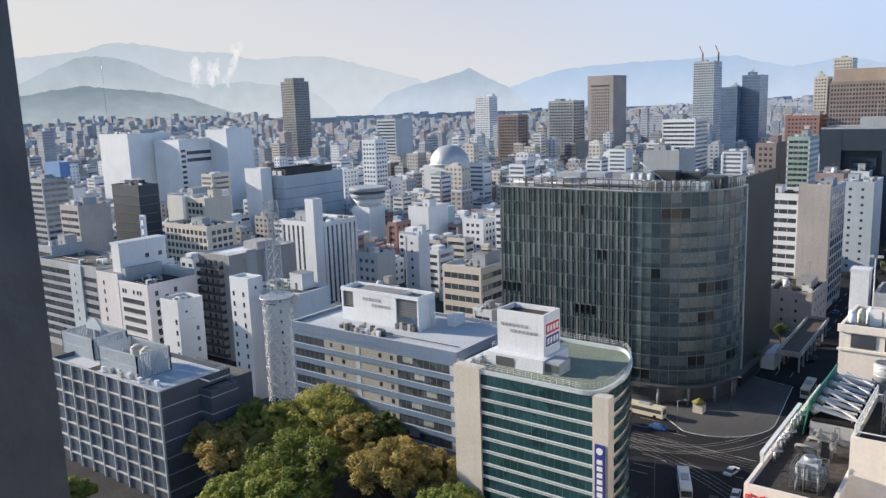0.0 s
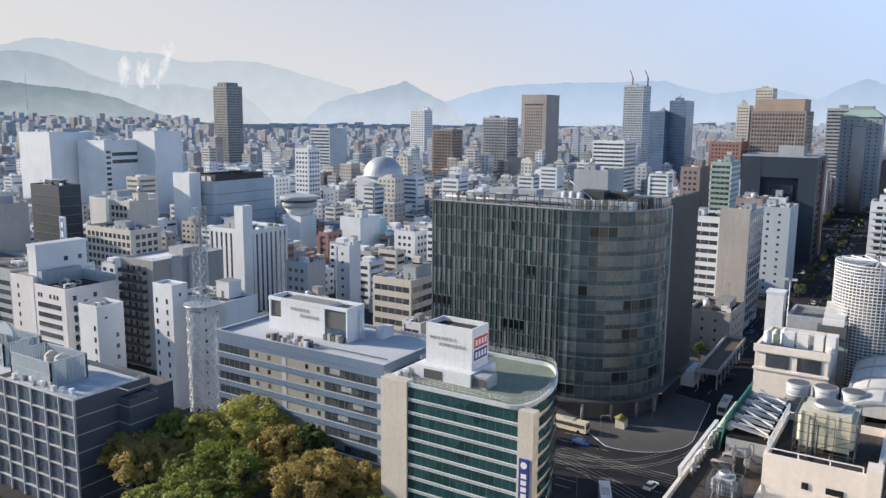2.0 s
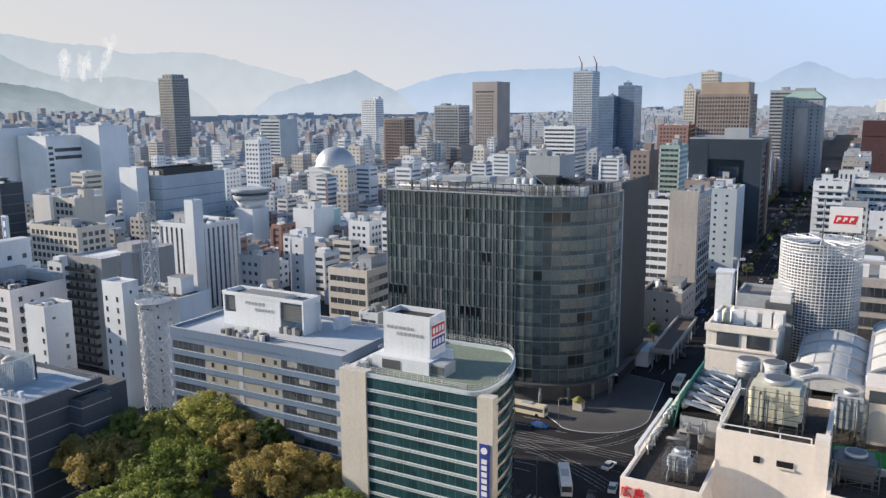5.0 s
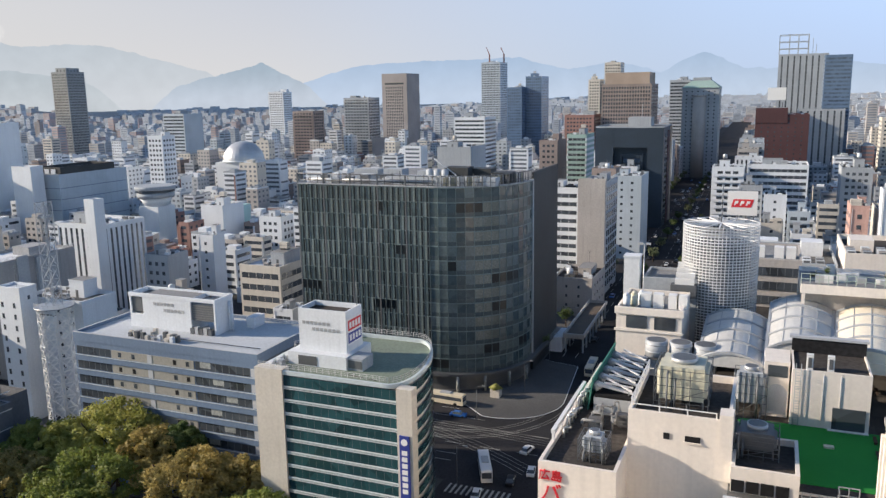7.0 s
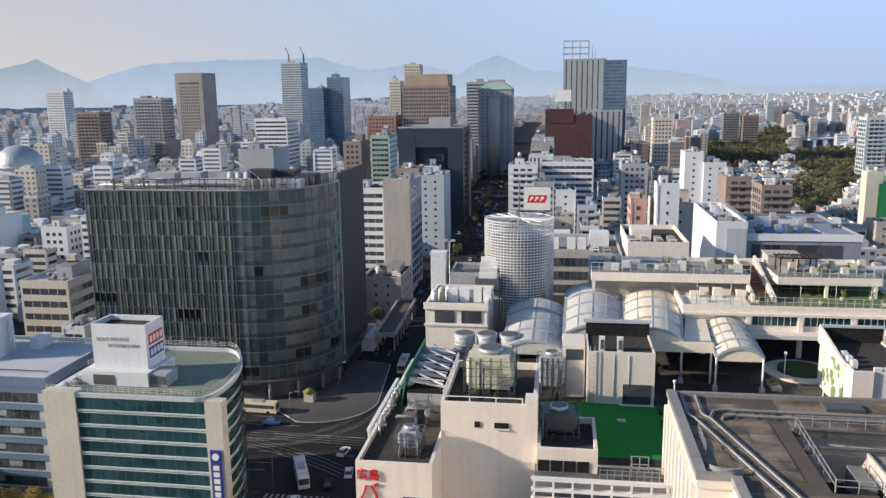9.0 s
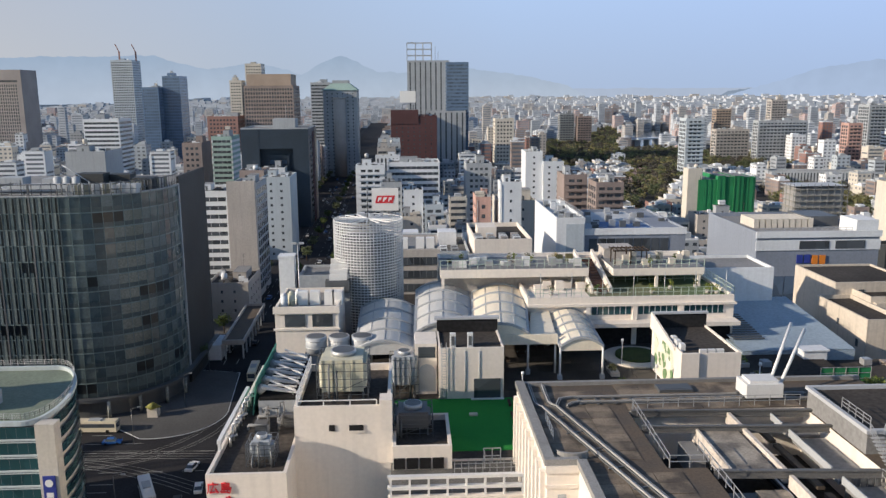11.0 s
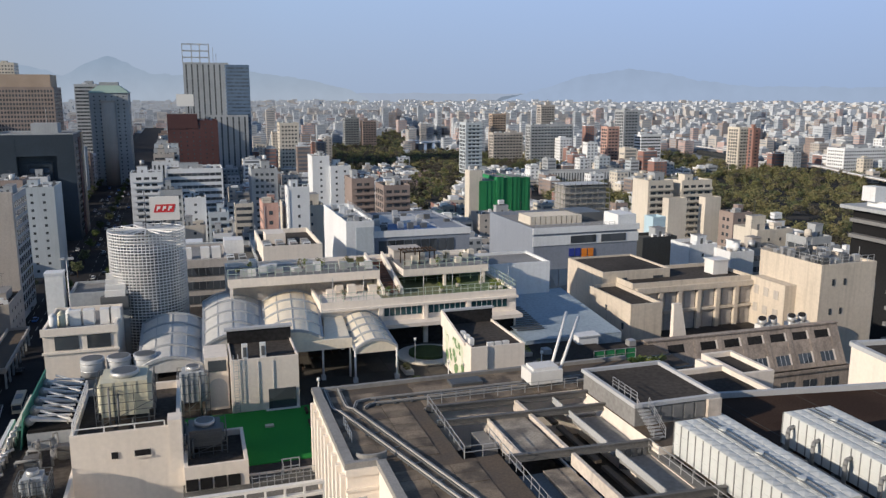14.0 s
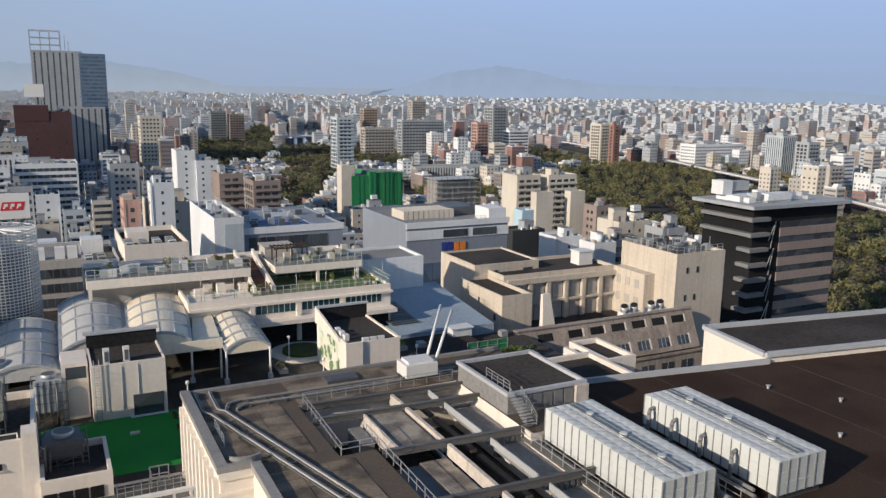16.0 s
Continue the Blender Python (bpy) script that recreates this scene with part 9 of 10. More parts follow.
# ---- distance ----
sky_backdrop(((0.04, (0.60, 0.57, 0.52), (0.58, 0.57, 0.54)), (0.22, (0.58, 0.57, 0.55), (0.47, 0.50, 0.55)), (0.42, (0.44, 0.51, 0.60), (0.43, 0.54, 0.71)),
              (0.56, (0.42, 0.52, 0.68), (0.46, 0.62, 0.88)), (0.80, (0.40, 0.52, 0.73), (0.46, 0.63, 0.96))))
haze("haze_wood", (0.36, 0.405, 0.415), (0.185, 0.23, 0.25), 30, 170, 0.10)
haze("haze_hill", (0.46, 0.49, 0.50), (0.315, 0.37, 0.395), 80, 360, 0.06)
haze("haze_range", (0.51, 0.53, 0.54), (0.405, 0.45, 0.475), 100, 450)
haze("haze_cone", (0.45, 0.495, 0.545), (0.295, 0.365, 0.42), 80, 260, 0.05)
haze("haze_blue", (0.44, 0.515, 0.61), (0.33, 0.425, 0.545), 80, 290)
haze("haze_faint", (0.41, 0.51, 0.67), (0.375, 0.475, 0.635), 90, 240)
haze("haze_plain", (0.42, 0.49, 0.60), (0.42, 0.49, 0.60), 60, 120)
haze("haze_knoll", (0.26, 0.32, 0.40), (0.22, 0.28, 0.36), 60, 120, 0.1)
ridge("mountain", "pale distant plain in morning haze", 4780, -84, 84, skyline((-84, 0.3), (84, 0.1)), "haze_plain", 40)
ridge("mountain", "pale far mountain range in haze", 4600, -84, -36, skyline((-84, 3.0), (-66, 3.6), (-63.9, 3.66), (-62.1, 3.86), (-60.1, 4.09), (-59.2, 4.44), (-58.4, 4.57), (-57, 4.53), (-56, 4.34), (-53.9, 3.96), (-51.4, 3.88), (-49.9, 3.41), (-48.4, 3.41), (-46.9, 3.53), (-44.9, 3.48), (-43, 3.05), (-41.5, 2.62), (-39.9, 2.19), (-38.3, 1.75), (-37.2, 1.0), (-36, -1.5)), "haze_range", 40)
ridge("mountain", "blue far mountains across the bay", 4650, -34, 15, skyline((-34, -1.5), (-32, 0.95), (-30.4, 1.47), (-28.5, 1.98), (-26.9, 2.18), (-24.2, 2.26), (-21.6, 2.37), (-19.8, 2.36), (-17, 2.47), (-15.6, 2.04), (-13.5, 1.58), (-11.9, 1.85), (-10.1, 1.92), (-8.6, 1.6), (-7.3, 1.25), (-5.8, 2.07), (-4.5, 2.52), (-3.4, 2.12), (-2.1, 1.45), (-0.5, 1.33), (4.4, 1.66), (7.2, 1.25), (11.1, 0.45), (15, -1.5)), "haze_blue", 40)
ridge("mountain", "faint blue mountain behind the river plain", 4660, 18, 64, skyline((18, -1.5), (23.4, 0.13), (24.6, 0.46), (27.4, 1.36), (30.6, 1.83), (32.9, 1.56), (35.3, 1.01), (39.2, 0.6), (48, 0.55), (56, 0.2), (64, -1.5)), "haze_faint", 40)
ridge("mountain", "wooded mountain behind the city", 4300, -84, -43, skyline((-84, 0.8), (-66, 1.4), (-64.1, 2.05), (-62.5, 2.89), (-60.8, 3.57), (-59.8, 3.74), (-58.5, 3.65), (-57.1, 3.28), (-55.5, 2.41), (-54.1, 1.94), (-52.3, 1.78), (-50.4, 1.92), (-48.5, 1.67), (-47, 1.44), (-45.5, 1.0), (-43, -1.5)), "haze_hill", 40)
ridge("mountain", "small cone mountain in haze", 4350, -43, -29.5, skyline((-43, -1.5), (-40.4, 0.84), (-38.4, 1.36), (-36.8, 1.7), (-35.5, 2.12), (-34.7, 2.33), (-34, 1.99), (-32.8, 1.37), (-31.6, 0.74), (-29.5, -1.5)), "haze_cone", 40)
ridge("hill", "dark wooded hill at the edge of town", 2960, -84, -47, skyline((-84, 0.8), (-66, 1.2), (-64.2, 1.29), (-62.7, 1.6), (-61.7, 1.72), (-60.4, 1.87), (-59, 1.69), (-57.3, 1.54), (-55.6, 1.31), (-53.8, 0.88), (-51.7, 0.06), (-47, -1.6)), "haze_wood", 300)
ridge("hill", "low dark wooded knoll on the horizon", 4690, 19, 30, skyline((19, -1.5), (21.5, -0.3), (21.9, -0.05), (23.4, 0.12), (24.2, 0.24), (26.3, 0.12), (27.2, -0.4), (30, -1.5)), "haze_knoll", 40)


def rise(dist, bear):
    """Lift of the far ground that carries town up to the camera's horizon."""
    f = min(1.0, max(0.0, (dist - 1900) / 1050)) * 52 * min(1.0, max(0.0, (-45 - bear) / 5))
    reach = 3900 if bear < -15 else 4400
    return max(f, min(1.0, max(0.0, (min(dist, reach) - 3000) / 1650)) * 54)


slope_sheet = Solid()
rings = [1900, 2300, 2700, 2955, 3300, 3700, 4100, 4500, 4740]
bears = [-84 + 2.1 * i for i in range(81)]
slope_sheet.v = [(q * math.sin(radians(a)), q * math.cos(radians(a)), rise(q, a) + 0.02 * i) for i, q in enumerate(rings) for a in bears]
for i in range(len(rings) - 1):
    for j in range(len(bears) - 1):
        slope_sheet.f.append(tuple(reversed((i * 81 + j, i * 81 + j + 1, (i + 1) * 81 + j + 1, (i + 1) * 81 + j))))
slope_sheet.m, slope_sheet.smooth = [0] * len(slope_sheet.f), [True] * len(slope_sheet.f)
single("far_ground", slope_sheet, ["far_land_hazed"], "far ground lifted to the camera's horizon, coloured pale for haze", "ground", kind="structure")


TOWN = {"white": "white low town block with flat roof", "cream": "cream low town block with flat roof", "beige": "beige low town block with flat roof", "grey": "grey low town block with flat roof",
        "bluegrey": "pale blue-grey low town block", "brown": "brown low town block with flat roof", "red": "dull red low town block"}


def scatter_city():
    """Thousands of flat-roofed town blocks out to the horizon, by distance bands."""
    rng = random.Random(12)
    walls = ["white", "cream", "beige", "grey", "bluegrey", "brown", "red"]
    weight = [42, 14, 10, 14, 12, 5, 3]
    bands = [(140, 520, 14), (520, 1100, 18), (1100, 2000, 23), (2000, 3200, 29), (3200, 4700, 37)]

    def blocked(x, y, a, b):
        if any(abs((bx - ax) * (y - ay) - (by - ay) * (x - ax)) / math.hypot(bx - ax, by - ay) < 12 + a and by - 20 < y < ay + 20 for (ax, ay), (bx, by) in zip(way, way[1:])):
            return True
        if abs(x - street_x(y) - (3 if y > 540 else 0)) < (25 if y > 540 else 17) + a and 150 < y < 2200:
            return True
        if 140 - b < y < 198 + b and -330 < x < 400:
            return True
        if y < 150 and -330 < x < 140:
            return True
        for wx, wy, hw, hd in TAKEN:
            if abs(x - wx) < hw + a - 1 and abs(y - wy) < hd + b - 1:
                return True
        return in_park(x, y)
    for lo, hi, step in bands:
        s = Solid()
        nb = int(hi / step) + 1
        for i in range(-nb, nb + 1):
            for j in range(-2, nb + 1):
                x, y = (i + rng.uniform(-0.25, 0.25)) * step, (j + rng.uniform(-0.25, 0.25)) * step
                dist, bear = math.hypot(x, y), math.degrees(math.atan2(x, y))
                if not lo <= dist < hi or not -76 < bear < 70 or rng.random() < 0.10:
                    continue
                w, d = rng.uniform(0.45, 0.85) * step, rng.uniform(0.45, 0.85) * step
                if hi > 2500:
                    w *= 1.3
                if blocked(x, y, w / 2, d / 2):
                    continue
                t = rng.random()
                h = (5 + 14 * t * t + (rng.uniform(6, 15) if rng.random() < 0.12 else 0)) if hi < 600 else 6 + 18 * t * t + (rng.uniform(8, 24) if rng.random() < 0.13 else 0)
                if hi > 1200:
                    h *= 0.72 + 0.75 * (0.5 + 0.5 * math.sin(x / 170 + 1.3) * math.cos(y / 210 + x / 400)) ** 1.5
                if 8 < bear < 24 and 430 < dist < 900:
                    h = min(h, 9)
                if bear > 20 and dist < 620:
                    h = min(h * 0.6, 17)
                m = rng.choices(range(7), weight if x < 60 else [24, 22, 18, 15, 5, 11, 5])[0]
                if dist < 330:
                    style = rng.choice(("ribbon", "balcony", "few", "ribbon", "few", "blank"))
                    building("town_block", TOWN[walls[m]], "building", x, y, w, d, h, walls[m], style, rng.uniform(3.0, 3.6), group="low town blocks")
                    continue
                foot = rise(dist, bear)
                if hi > 1200:
                    if rng.random() < 0.05:
                        h += rng.uniform(12, 34)
                        w, d = w * 0.7, d * 0.7
                    if dist > 2000:
                        h = min(h * (0.8 if dist < 3200 else 0.55), 40 if dist < 3200 else 20)
                    if dist > (2960 if bear < -44 else 3900 if bear < -15 else 4400):
                        continue
                    h += foot
                    m = rng.choices(range(7), (26, 10, 6, 20, 20, 10, 8) if bear < 4 else (22, 16, 10, 12, 18, 13, 9))[0]
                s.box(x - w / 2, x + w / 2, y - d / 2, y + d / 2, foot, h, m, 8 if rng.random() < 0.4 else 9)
                if hi <= 1200:
                    rim = rng.choice((m, 0, 3))
                    s.box(x - w / 2, x + w / 2, y - d / 2, y - d / 2 + 0.3, h, h + 0.9, rim).box(x - w / 2, x - w / 2 + 0.3, y - d / 2, y + d / 2, h, h + 0.9, rim).box(x + w / 2 - 0.3, x + w / 2, y - d / 2, y + d / 2, h, h + 0.9, rim)
                    for _ in range(rng.randint(2, 6)):
                        ox, oy, e = rng.uniform(-0.4, 0.4) * w, rng.uniform(-0.4, 0.4) * d, rng.uniform(0.5, 1.3)
                        s.box(x + ox - e, x + ox + e, y + oy - 0.6, y + oy + 0.6, h, h + rng.uniform(0.8, 2.0), rng.choice((0, 3, 8, 9)))
                    if rng.random() < 0.25 and dist < 700:
                        ox = rng.choice((-0.5, 0.5)) * w
                        s.box(x + ox - 0.5, x + ox + 0.5, y - d / 2 - 0.7, y - d / 2 - 0.4, h * 0.3, h * 0.95, rng.choice((0, 0, 6, 4, 3)))
                if hi <= 2000:
                    e = min(w, d) * 0.22
                    ox, oy = rng.uniform(-0.2, 0.2) * w, rng.uniform(-0.2, 0.2) * d
                    s.box(x + ox - e, x + ox + e, y + oy - e, y + oy + e, h, h + rng.uniform(1.5, 3.5), rng.choice((m, 0, 3)))
                fl = max(1, int(h / 3.3))
                side = 1 if x < 0 else -1
                n1, n2 = max(1, int(w / 3.4)), max(1, int(d / 3.4))
                ribbon = rng.random() < 0.4 or hi > 1200
                for k in range(fl):
                    z = h - 2.6 - k * 3.3
                    if z < foot + 1 or (hi > 2500 and k > 4) or hi > 4000:
                        break
                    for u0, u1 in ([(0.08, 0.92)] if ribbon else [((q + 0.25) / n1, (q + 0.75) / n1) for q in range(n1)]):
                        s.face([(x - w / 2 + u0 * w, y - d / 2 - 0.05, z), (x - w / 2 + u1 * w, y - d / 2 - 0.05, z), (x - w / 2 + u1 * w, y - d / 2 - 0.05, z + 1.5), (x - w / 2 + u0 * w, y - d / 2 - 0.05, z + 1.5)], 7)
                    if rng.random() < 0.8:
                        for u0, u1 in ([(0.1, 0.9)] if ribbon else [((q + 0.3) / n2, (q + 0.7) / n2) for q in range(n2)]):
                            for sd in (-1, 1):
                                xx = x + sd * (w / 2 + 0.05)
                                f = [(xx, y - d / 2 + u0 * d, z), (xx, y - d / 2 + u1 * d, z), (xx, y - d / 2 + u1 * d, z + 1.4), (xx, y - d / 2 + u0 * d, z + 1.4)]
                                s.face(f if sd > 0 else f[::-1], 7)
        # far bands take the palette that has haze in its colours
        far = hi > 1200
        single("city_blocks", s, (["wall_far_hazed", "wall_far_hazed", "wall_hazed", "wall_far_hazed", "wall_hazed", "wall_sand", "wall_far_hazed"] if hi > 4000 else ["wall_hazed", "wall_sand", "wall_sand", "wall_hazed", "wall_dove", "wall_clay", "wall_rose"] if far else walls) + ["window_hazed" if far else "blind" if hi > 600 else "glass", "roof", "roof_light"], "dense pale low-rise city blocks with flat roofs", "city blocks", kind="stuff")


PARKS = (((285, 440), (340, 560), (400, 640), (520, 692), (600, 705), (640, 640), (590, 575), (536, 490), (490, 400), (420, 330), (350, 333), (290, 365)),
         ((650, 640), (690, 640), (660, 560), (610, 470), (580, 400), (560, 410), (610, 540)), ((262, 470), (300, 480), (345, 610), (290, 600), (250, 560)),
         ((454, 800), (535, 930), (640, 960), (593, 775), (610, 695), (515, 532), (546, 621), (504, 693), (483, 733)),
         ((220, 800), (273, 1008), (332, 1023), (320, 898), (418, 827), (385, 762), (282, 780)),
         ((144, 829), (215, 1250), (330, 1230), (225, 858)), ((224, 760), (266, 760), (357, 1032), (322, 1033)),
         ((162, 945), (203, 1183), (268, 1268), (397, 1647), (440, 1700), (364, 1325), (252, 1014), (180, 824)),
         ((178, 657), (219, 693), (196, 589), (163, 516), (141, 523)), ((284, 635), (330, 712), (342, 596), (300, 560)),
         ((235, 870), (266, 1063), (345, 1077), (395, 1022), (433, 940), (366, 793), (309, 788), (270, 740), (208, 638), (176, 647), (215, 760)),
         ((225, 150), (330, 330), (420, 400), (520, 330), (420, 180)))
RIVER = ((229, 850), (327, 1160), (446, 1636), (568, 1710), (449, 1322), (370, 1150), (268, 850))
RIVER_B = ((560, 800), (640, 770), (690, 860), (720, 1010), (690, 1030), (600, 900))


def inside(x, y, poly):
    hit = False
    for (ax, ay), (bx, by) in zip(poly, poly[1:] + poly[:1]):
        if (ay > y) != (by > y) and x < (bx - ax) * (y - ay) / (by - ay) + ax:
            hit = not hit
    return hit


def in_park(x, y):
    """Wooded river parks and the river beyond the stores."""
    return any(inside(x, y, p) for p in PARKS) or inside(x, y, RIVER) or inside(x, y, RIVER_B)


for poly in (RIVER, RIVER_B):
    single("water", Solid().prism(list(poly)[::-1], 0.02, 0.3), ["water"], "calm grey river water", "water", kind="structure")
bridge = thing("bridge", "pale low road bridge over the river", "bridge", 381, 1220, 0, 33)
part("deck", Solid().box(-48, 48, -7, 7, 9.5, 11.5), ["white"], bridge)
for k in range(5):
    part("pier", Solid().box(-41 + k * 20, -39 + k * 20, -5, 5, 0, 9.5), ["grey"], bridge)
bank = thing("embankment_road", "pale embankment road beside the wooded park", "road", 0, 0)
way = [(728, 1021), (676, 777), (601, 579), (546, 420), (508, 340), (470, 250)]
for (ax, ay), (bx, by) in zip(way, way[1:]):
    part("deck", Solid().beam((ax, ay, 9.2), (bx, by, 9.2), 12, 0.8), ["beige"], bank)
    part("retaining_wall", Solid().beam((ax - 5, ay, 4.4), (bx - 5, by, 4.4), 1.0, 8.8), ["charcoal"], bank)
    part("parapet", Solid().beam((ax - 5.6, ay, 10.1), (bx - 5.6, by, 10.1), 0.5, 1.0), ["white"], bank)

scatter_city()


def tree(x, y, h, r, leaf, label, seed, dense=1.0):
    rng = random.Random(seed)
    b = thing("tree", label, "tree", x, y, 0, 0, "park trees beside the junction")
    t = Solid()
    t.disc(0, 0, 0, h * 0.45, 0.45, 10, 0, None, 0.28)
    limbs = []
    for k in range(9):
        a = 2 * math.pi * k / 9 + rng.uniform(-0.3, 0.3)
        e = Vector((math.cos(a) * r * 0.6, math.sin(a) * r * 0.6, h * rng.uniform(0.55, 0.85)))
        t.rod((0, 0, h * rng.uniform(0.3, 0.45)), e, 0.13, 0, 5)
        limbs.append(e)
    part("trunk", t, ["bark"], b)
    c = Solid()
    for k in range(int(110 * dense)):
        a, q = rng.uniform(0, 2 * math.pi), math.sqrt(rng.random())
        top = math.sqrt(max(0, 1 - q * q * 0.85))
        p = (math.cos(a) * q * r, math.sin(a) * q * r, h * 0.5 + top * h * 0.42 * rng.uniform(0.45, 1.0))
        leaf_clump(c, p, r * rng.uniform(0.12, 0.2), rng, 120, 0.34)
    part("crown", c, [leaf], b)
    return b


for k, (x, y, h, r, leaf, lb) in enumerate((
        (-121, 115, 24, 10, "leaf_yellow", "broad yellow-green tree in spring leaf"), (-113, 100, 20, 10, "leaf_green", "broad green tree with fresh leaves"),
        (-97, 108, 20, 9, "leaf_gold", "golden brown tree with new leaves"), (-89, 112, 17.5, 6.5, "leaf_gold", "golden tree beside the blue office"),
        (-79, 104, 16.5, 7, "leaf_green", "green tree below the rounded office"), (-130, 98, 19, 8, "leaf_gold", "brownish olive tree with clumped leaves"),
        (-105, 116.5, 21, 5, "leaf_dark", "dark green dense evergreen tree"), (-109, 113, 21.5, 7, "leaf_gold", "brown tree with sparse leaves"),
        (-117, 88, 15, 7.5, "leaf_green", "green tree with a rounded crown"), (-150, 72, 12, 5, "leaf_green", "green tree beside the car park"),
        (-134, 107, 20.5, 7, "leaf_green", "green tree near the grey office"), (-99, 92, 12, 5, "leaf_dark", "dark green shaded tree"), (-139, 100, 17, 7, "leaf_gold", "olive brown tree with new leaves"), (-126, 108, 22, 6, "leaf_yellow", "yellow-green tall tree in spring leaf"), (-108, 92, 17, 8, "leaf_green", "green broad tree in shade"))):
    tree(x, y, h, r, leaf, lb, k)
lattice_mast(-163.2, 141, 58)


def park_wood():
    """Woods by the river: one uneven crown after another, with gaps between."""
    rng = random.Random(5)
    s = Solid()
    for i, poly in enumerate(PARKS):
        xs, ys = [p[0] for p in poly], [p[1] for p in poly]
        river = 4 <= i <= 10
        for _ in range(int((max(xs) - min(xs)) * (max(ys) - min(ys)) / (95 if not river else 75))):
            x, y = rng.uniform(min(xs), max(xs)), rng.uniform(min(ys), max(ys))
            if not inside(x, y, poly):
                continue
            r, h, m = rng.uniform(3.2, 6.2), rng.uniform(6, 12.5), rng.choice((3, 3, 2, 1) if river else (0, 0, 1, 1, 2, 3))
            for q in range(5):
                a, o = rng.uniform(0, 6.3), r * rng.uniform(0.1, 0.6)
                leaf_clump(s, (x + o * math.cos(a), y + o * math.sin(a), h - r * 0.4 - rng.uniform(0, 2.2)), r * rng.uniform(0.45, 0.7), rng, 22, 0.85, m)
    single("park_wood", s, ["leaf_far", "leaf_olive", "leaf_park", "leaf_bare"], "olive green park woodland by the river", "woodland", kind="stuff")


park_wood()
bw = Solid()
rng = random.Random(91)
for _ in range(120):
    u, v = rng.random(), rng.random()
    x, y = 190 + 26 * u + 36 * v, 672 + 125 * v
    leaf_clump(bw, (x, y, rng.uniform(3, 6)), rng.uniform(2.5, 4), rng, 40, 0.9)
single("blossom_wood", bw, ["blossom"], "pale pink cherry trees in blossom by the river", "trees", kind="stuff")


def steam_plume(x, y, z, h, lean, seed):
    b = thing("steam_plume", "white steam plume from a far chimney", "steam", x, y, z)
    rng = random.Random(seed)
    s = Solid()
    for k in range(26):
        f = k / 25
        c = (lean * f * h + rng.gauss(0, 4 + 15 * f), rng.gauss(0, 10), h * f + rng.gauss(0, 8) * f)
        r = rng.uniform(5, 11) + 14 * f
        s.face([(c[0] + r * math.cos(a) * rng.uniform(0.7, 1.3), c[1] - k * 0.5, c[2] + r * 1.2 * math.sin(a) * rng.uniform(0.7, 1.3)) for a in np.linspace(0, 2 * math.pi, 15)[:-1]])
    tagged(part("vapour", s, ["steam"], b), kind="stuff")


m = bpy.data.materials.new("steam")
m.use_nodes = True
nn, ll = m.node_tree.nodes, m.node_tree.links
clear, glow, blend = nn.new("ShaderNodeBsdfTransparent"), nn.new("ShaderNodeEmission"), nn.new("ShaderNodeMixShader")
# vapour glows by emission in place of sunlight on steam
glow.inputs["Color"].default_value, blend.inputs["Fac"].default_value = (0.68, 0.66, 0.62, 1), 0.21
ll.new(clear.outputs["BSDF"], blend.inputs[1])
ll.new(glow.outputs["Emission"], blend.inputs[2])
ll.new(blend.outputs["Shader"], nn["Material Output"].inputs["Surface"])
MATS["steam"] = m
steam_plume(-3420, 2526, 205, 120, 0.3, 1)
steam_plume(-3369, 2591, 205, 95, 0.45, 2)
steam_plume(-3328, 2646, 205, 170, 0.75, 3)
# ---- vehicles and street things ----
material("car_white", (0.70, 0.71, 0.72), rough=0.3, vary=0.04)
material("car_blue", (0.03, 0.13, 0.42), rough=0.3, vary=0.05)
material("car_dark", (0.03, 0.03, 0.035), rough=0.3, vary=0.05)
material("bus_cream", (0.66, 0.60, 0.46), rough=0.4, vary=0.05)
material("rubber", (0.02, 0.02, 0.02), rough=0.9)


def car(x, y, rz, key, label):
    b = thing("car", label, "car", x, y, 0.08, rz, "cars on the road")
    s = Solid().box(-2.15, 2.15, -0.85, 0.85, 0.3, 0.85)
    part("body", s, [key], b)
    cab = Solid()
    cab.v += [(-1.6, -0.8, 0.85), (1.1, -0.8, 0.85), (1.1, 0.8, 0.85), (-1.6, 0.8, 0.85), (-1.1, -0.65, 1.45), (0.5, -0.65, 1.45), (0.5, 0.65, 1.45), (-1.1, 0.65, 1.45)]
    for f, m in (((4, 5, 6, 7), 0), ((0, 1, 5, 4), 1), ((1, 2, 6, 5), 1), ((2, 3, 7, 6), 1), ((3, 0, 4, 7), 1)):
        cab.f.append(f)
        cab.m.append(m)
        cab.smooth.append(False)
    part("cabin", cab, [key, "glass"], b)
    for u in (-1.35, 1.35):
        for v in (-0.86, 0.7):
            part("wheel", Solid().rod((u, v, 0.3), (u, v + 0.16, 0.3), 0.32, 0, 12), ["rubber"], b)
    return b


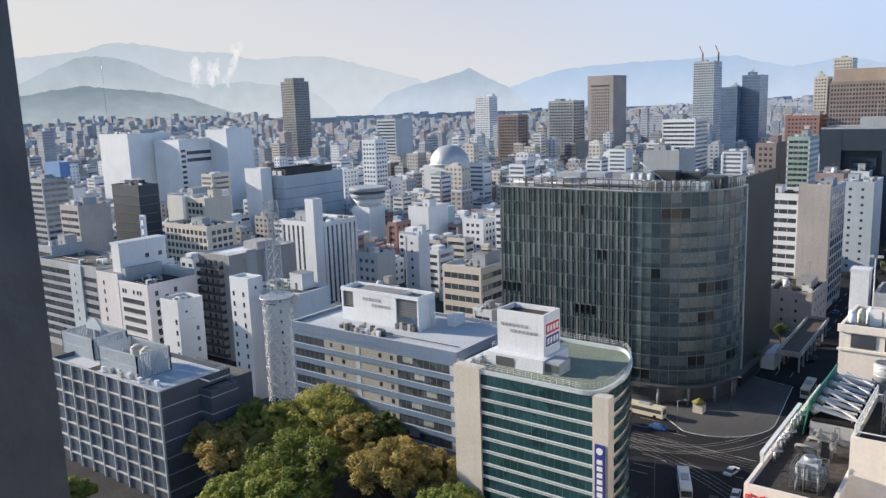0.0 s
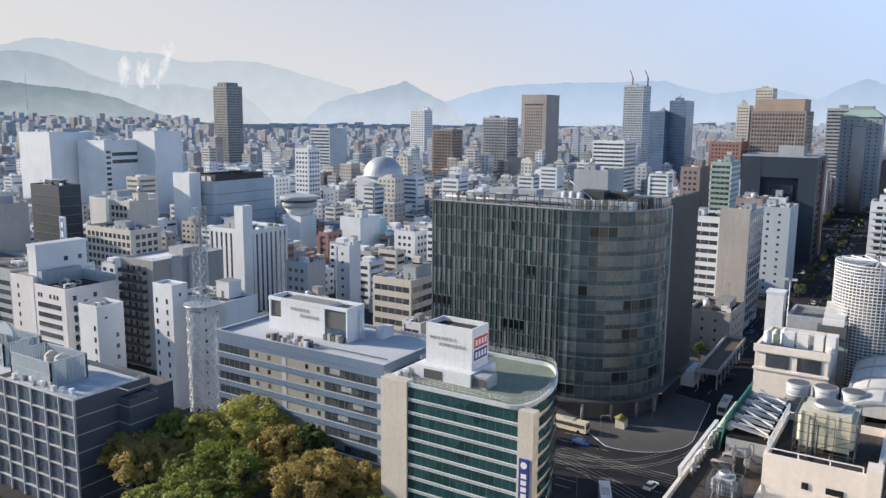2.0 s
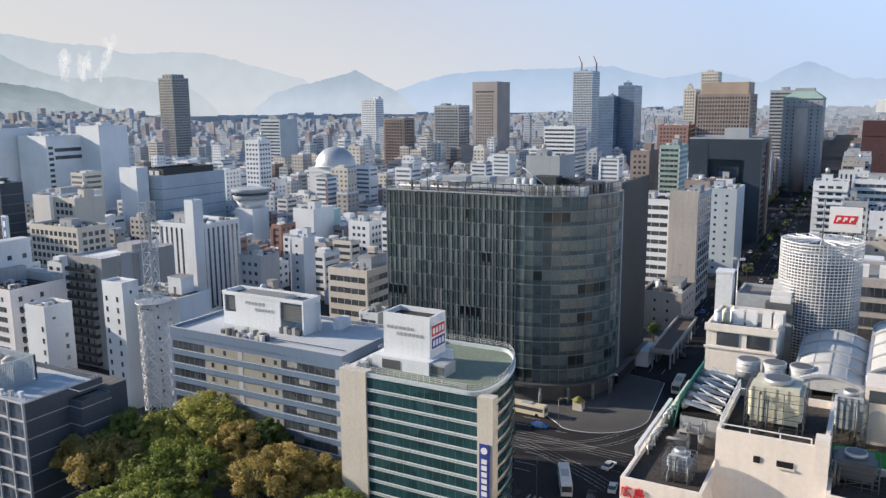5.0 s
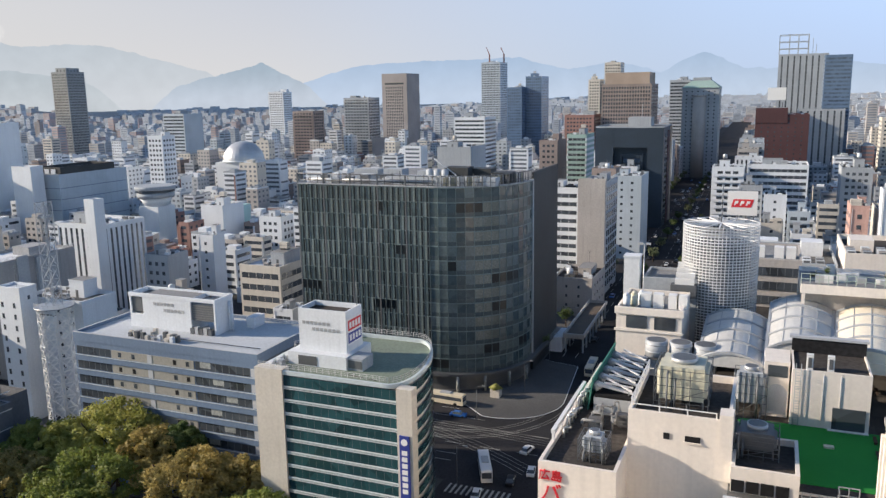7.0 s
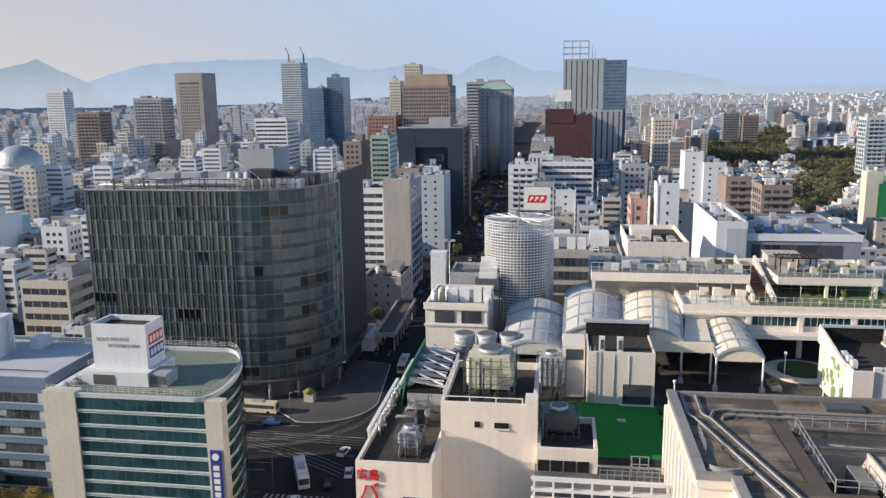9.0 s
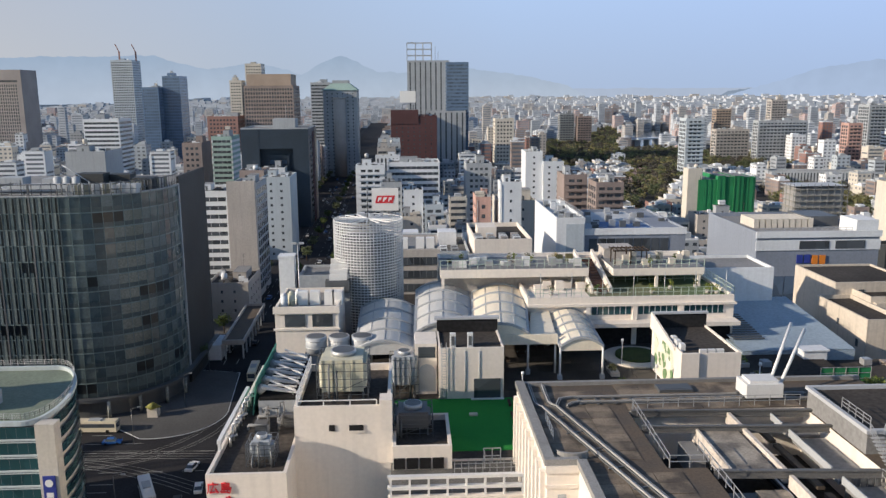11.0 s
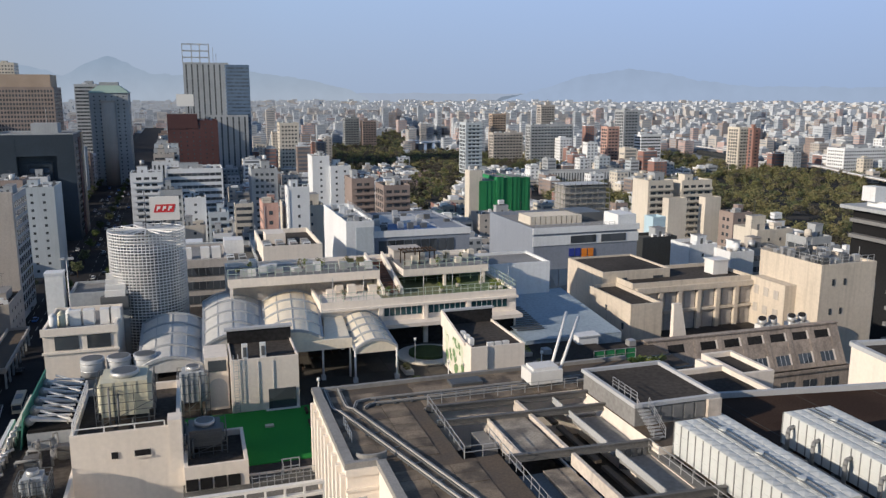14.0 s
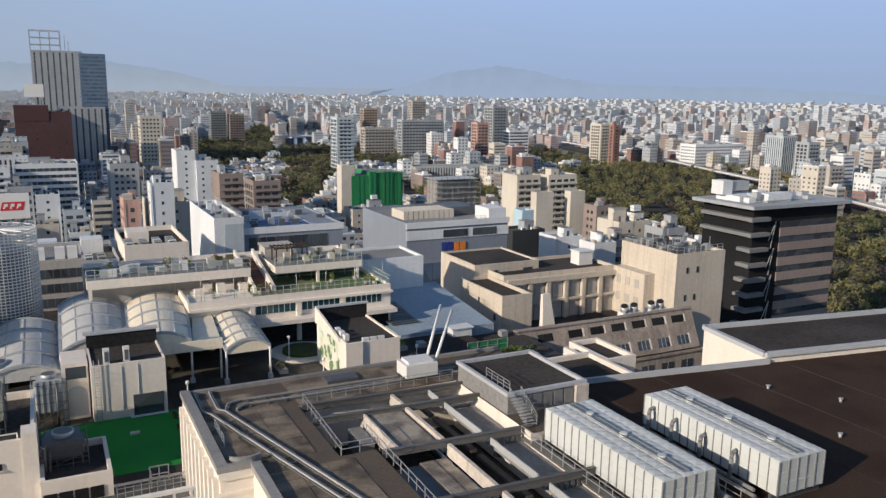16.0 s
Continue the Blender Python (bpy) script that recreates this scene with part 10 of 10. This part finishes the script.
def bus(x, y, rz, key, label):
    b = thing("bus", label, "bus", x, y, 0.08, rz, "buses on the road")
    part("body", Solid().box(-5.4, 5.4, -1.22, 1.22, 0.35, 2.95).box(-5.2, 5.2, -1.1, 1.1, 2.95, 3.05), [key], b)
    part("window", Solid().box(-5.0, 5.0, -1.25, 1.25, 1.5, 2.45).box(-5.43, -5.38, -1.05, 1.05, 1.3, 2.6).box(5.38, 5.43, -1.05, 1.05, 1.3, 2.6), ["glass"], b)
    part("roof_unit", Solid().box(-1.5, 1.5, -0.8, 0.8, 3.05, 3.3), ["grey"], b)
    for u in (-3.4, 3.2):
        for v in (-1.26, 1.02):
            part("wheel", Solid().rod((u, v, 0.48), (u, v + 0.24, 0.48), 0.48, 0, 14), ["rubber"], b)
    return b


bus(-54.6, 154, 114, "car_white", "white city bus turning at the junction")
bus(-46.2, 226, 93, "bus_cream", "cream city bus on the avenue")
bus(-77.8, 188.6, -3, "bus_cream", "long cream bus at the kerb")
car(-71.4, 181.2, 4, "car_blue", "blue car crossing the junction")
car(-44.9, 157, 100, "car_white", "white car waiting at the junction")
car(-47.9, 151.5, 100, "car_dark", "dark car waiting at the junction")
car(-52.8, 143.4, 100, "car_white", "white van near the crossing")
car(-48.8, 167, 80, "car_white", "white car turning at the junction")
car(-141.2, 94 - 9, 40, "car_white", "white car parked under trees")
rng = random.Random(77)
for k in range(46):
    y = 250 + k * 13 + rng.uniform(0, 8)
    lane = rng.choice((-11, -7, -2.5, 2.5, 7, 11))
    car(street_x(y) + lane, y, 90, rng.choice(("car_white", "car_dark", "car_white", "car_blue")), "small car in avenue traffic")


crown_mesh = []
rng = random.Random(19)
for q in range(3):
    c = Solid()
    for k in range(12):
        leaf_clump(c, (rng.uniform(-1.6, 1.6), rng.uniform(-1.6, 1.6), rng.uniform(3.6, 6.4)), 1.3, rng, 26, 0.5)
    # darker leaf colours stand in for the avenue's shade
    crown_mesh.append(c.mesh("crown", [("leaf_park", "leaf_dark", "leaf_park")[q]]))
trunk_mesh = Solid().disc(0, 0, 0, 4.5, 0.22, 8, 0, None, 0.12).rod((0, 0, 3), (1.0, 0.4, 5), 0.07, 0, 5).rod((0, 0, 3), (-0.8, -0.6, 5), 0.07, 0, 5).mesh("trunk", ["bark"])
for k in range(64):
    y = 235 + k * 11 + rng.uniform(-3, 3)
    side = (-15.5, 15.5, 0)[k % 3] if y < 540 else (-20, 27, 3)[k % 3]
    if side == 0 and y < 330:
        continue
    b = thing("street_tree", "small clipped street tree along the avenue", "tree", street_x(y) + side, y, 0, rng.uniform(0, 360), "street trees of the avenue")
    part("trunk", trunk_mesh, None, b)
    part("crown", rng.choice(crown_mesh), None, b)
rng = random.Random(78)
for k in range(40):
    y = 240 + k * 16 + rng.uniform(0, 8)
    car(street_x(y) + rng.choice((-11, -7, -3, 3, 7, 11)), y + 6, 90, rng.choice(("car_white", "car_dark", "car_dark", "car_white")), "small car in avenue traffic")


def street_lamp(x, y, h=9.0, rz=0):
    b = thing("street_lamp", "grey steel street lamp on the pavement", "street lamp", x, y, 0.1, rz, "street lamps at the junction")
    part("pole", Solid().rod((0, 0, 0), (0, 0, h), 0.09, 0, 6).rod((0, 0, h), (1.8, 0, h + 0.5), 0.06, 0, 6), ["metal_dark"], b)
    part("lamp_head", Solid().box(1.5, 2.4, -0.15, 0.15, h + 0.42, h + 0.58), ["metal"], b)
    return b


for x, y in ((-66, 180.3), (-60, 203), (-60, 230), (-61, 262), (-35, 205), (-35, 240), (-92, 193.5), (-120, 193.5), (-58, 146), (-84, 146)):
    street_lamp(x, y)

tent = thing("kiosk", "small green-roofed kiosk at the corner", "kiosk", -66.6, 197.6, 0.16)
part("wall", Solid().box(-1.3, 1.3, -1.3, 1.3, 0, 2.4), ["cream"], tent)
part("roof", Solid().disc(0, 0, 2.4, 3.8, 2.2, 4, 0, None, 0.05), ["leaf_yellow"], tent)
arcade = thing("arcade", "low brown-roofed tram stop arcade", "arcade", -55.7, 262, 0, 1.5)
part("roof", Solid().box(-3.2, 3.2, -21, 23, 5.0, 5.6).parapet(-3.4, 3.4, -21.2, 23.2, 5.4, 6.6, 0.5), ["beige"], arcade)
part("roof_floor", Solid().box(-2.9, 2.9, -20.7, 22.7, 5.6, 5.66), ["concrete_brown"], arcade)
for k in range(8):
    part("column", Solid().box(2.5, 3.0, -20 + k * 6, -19.4 + k * 6, 0.1, 5.0), ["grey"], arcade)
    part("column", Solid().box(-3.0, -2.5, -20 + k * 6, -19.4 + k * 6, 0.1, 5.0), ["grey"], arcade)
part("end_wall", Solid().box(-8, -3.8, -21, -10, 0.1, 5.0), ["white"], arcade)


# red lettering on the roof wing
def lettering(text, size, x, y, z, parent):
    c = bpy.data.curves.new("lettering", "FONT")
    c.body, c.size, c.extrude = text, size, 0.08
    ob = new("lettering", c)
    me = bpy.data.meshes.new_from_object(ob.evaluated_get(bpy.context.evaluated_depsgraph_get()))
    bpy.data.objects.remove(ob)
    me.materials.clear()
    me.materials.append(MATS["sign_red"])
    return part("lettering", me, None, parent, "red raised characters", at=pose(x, y, z, 90, 0, 0))


lettering("広島", 1.25, -19.95, 72.28, 44.0, low_house)
lettering("バ", 2.2, -19.7, 72.28, 41.8, low_house)
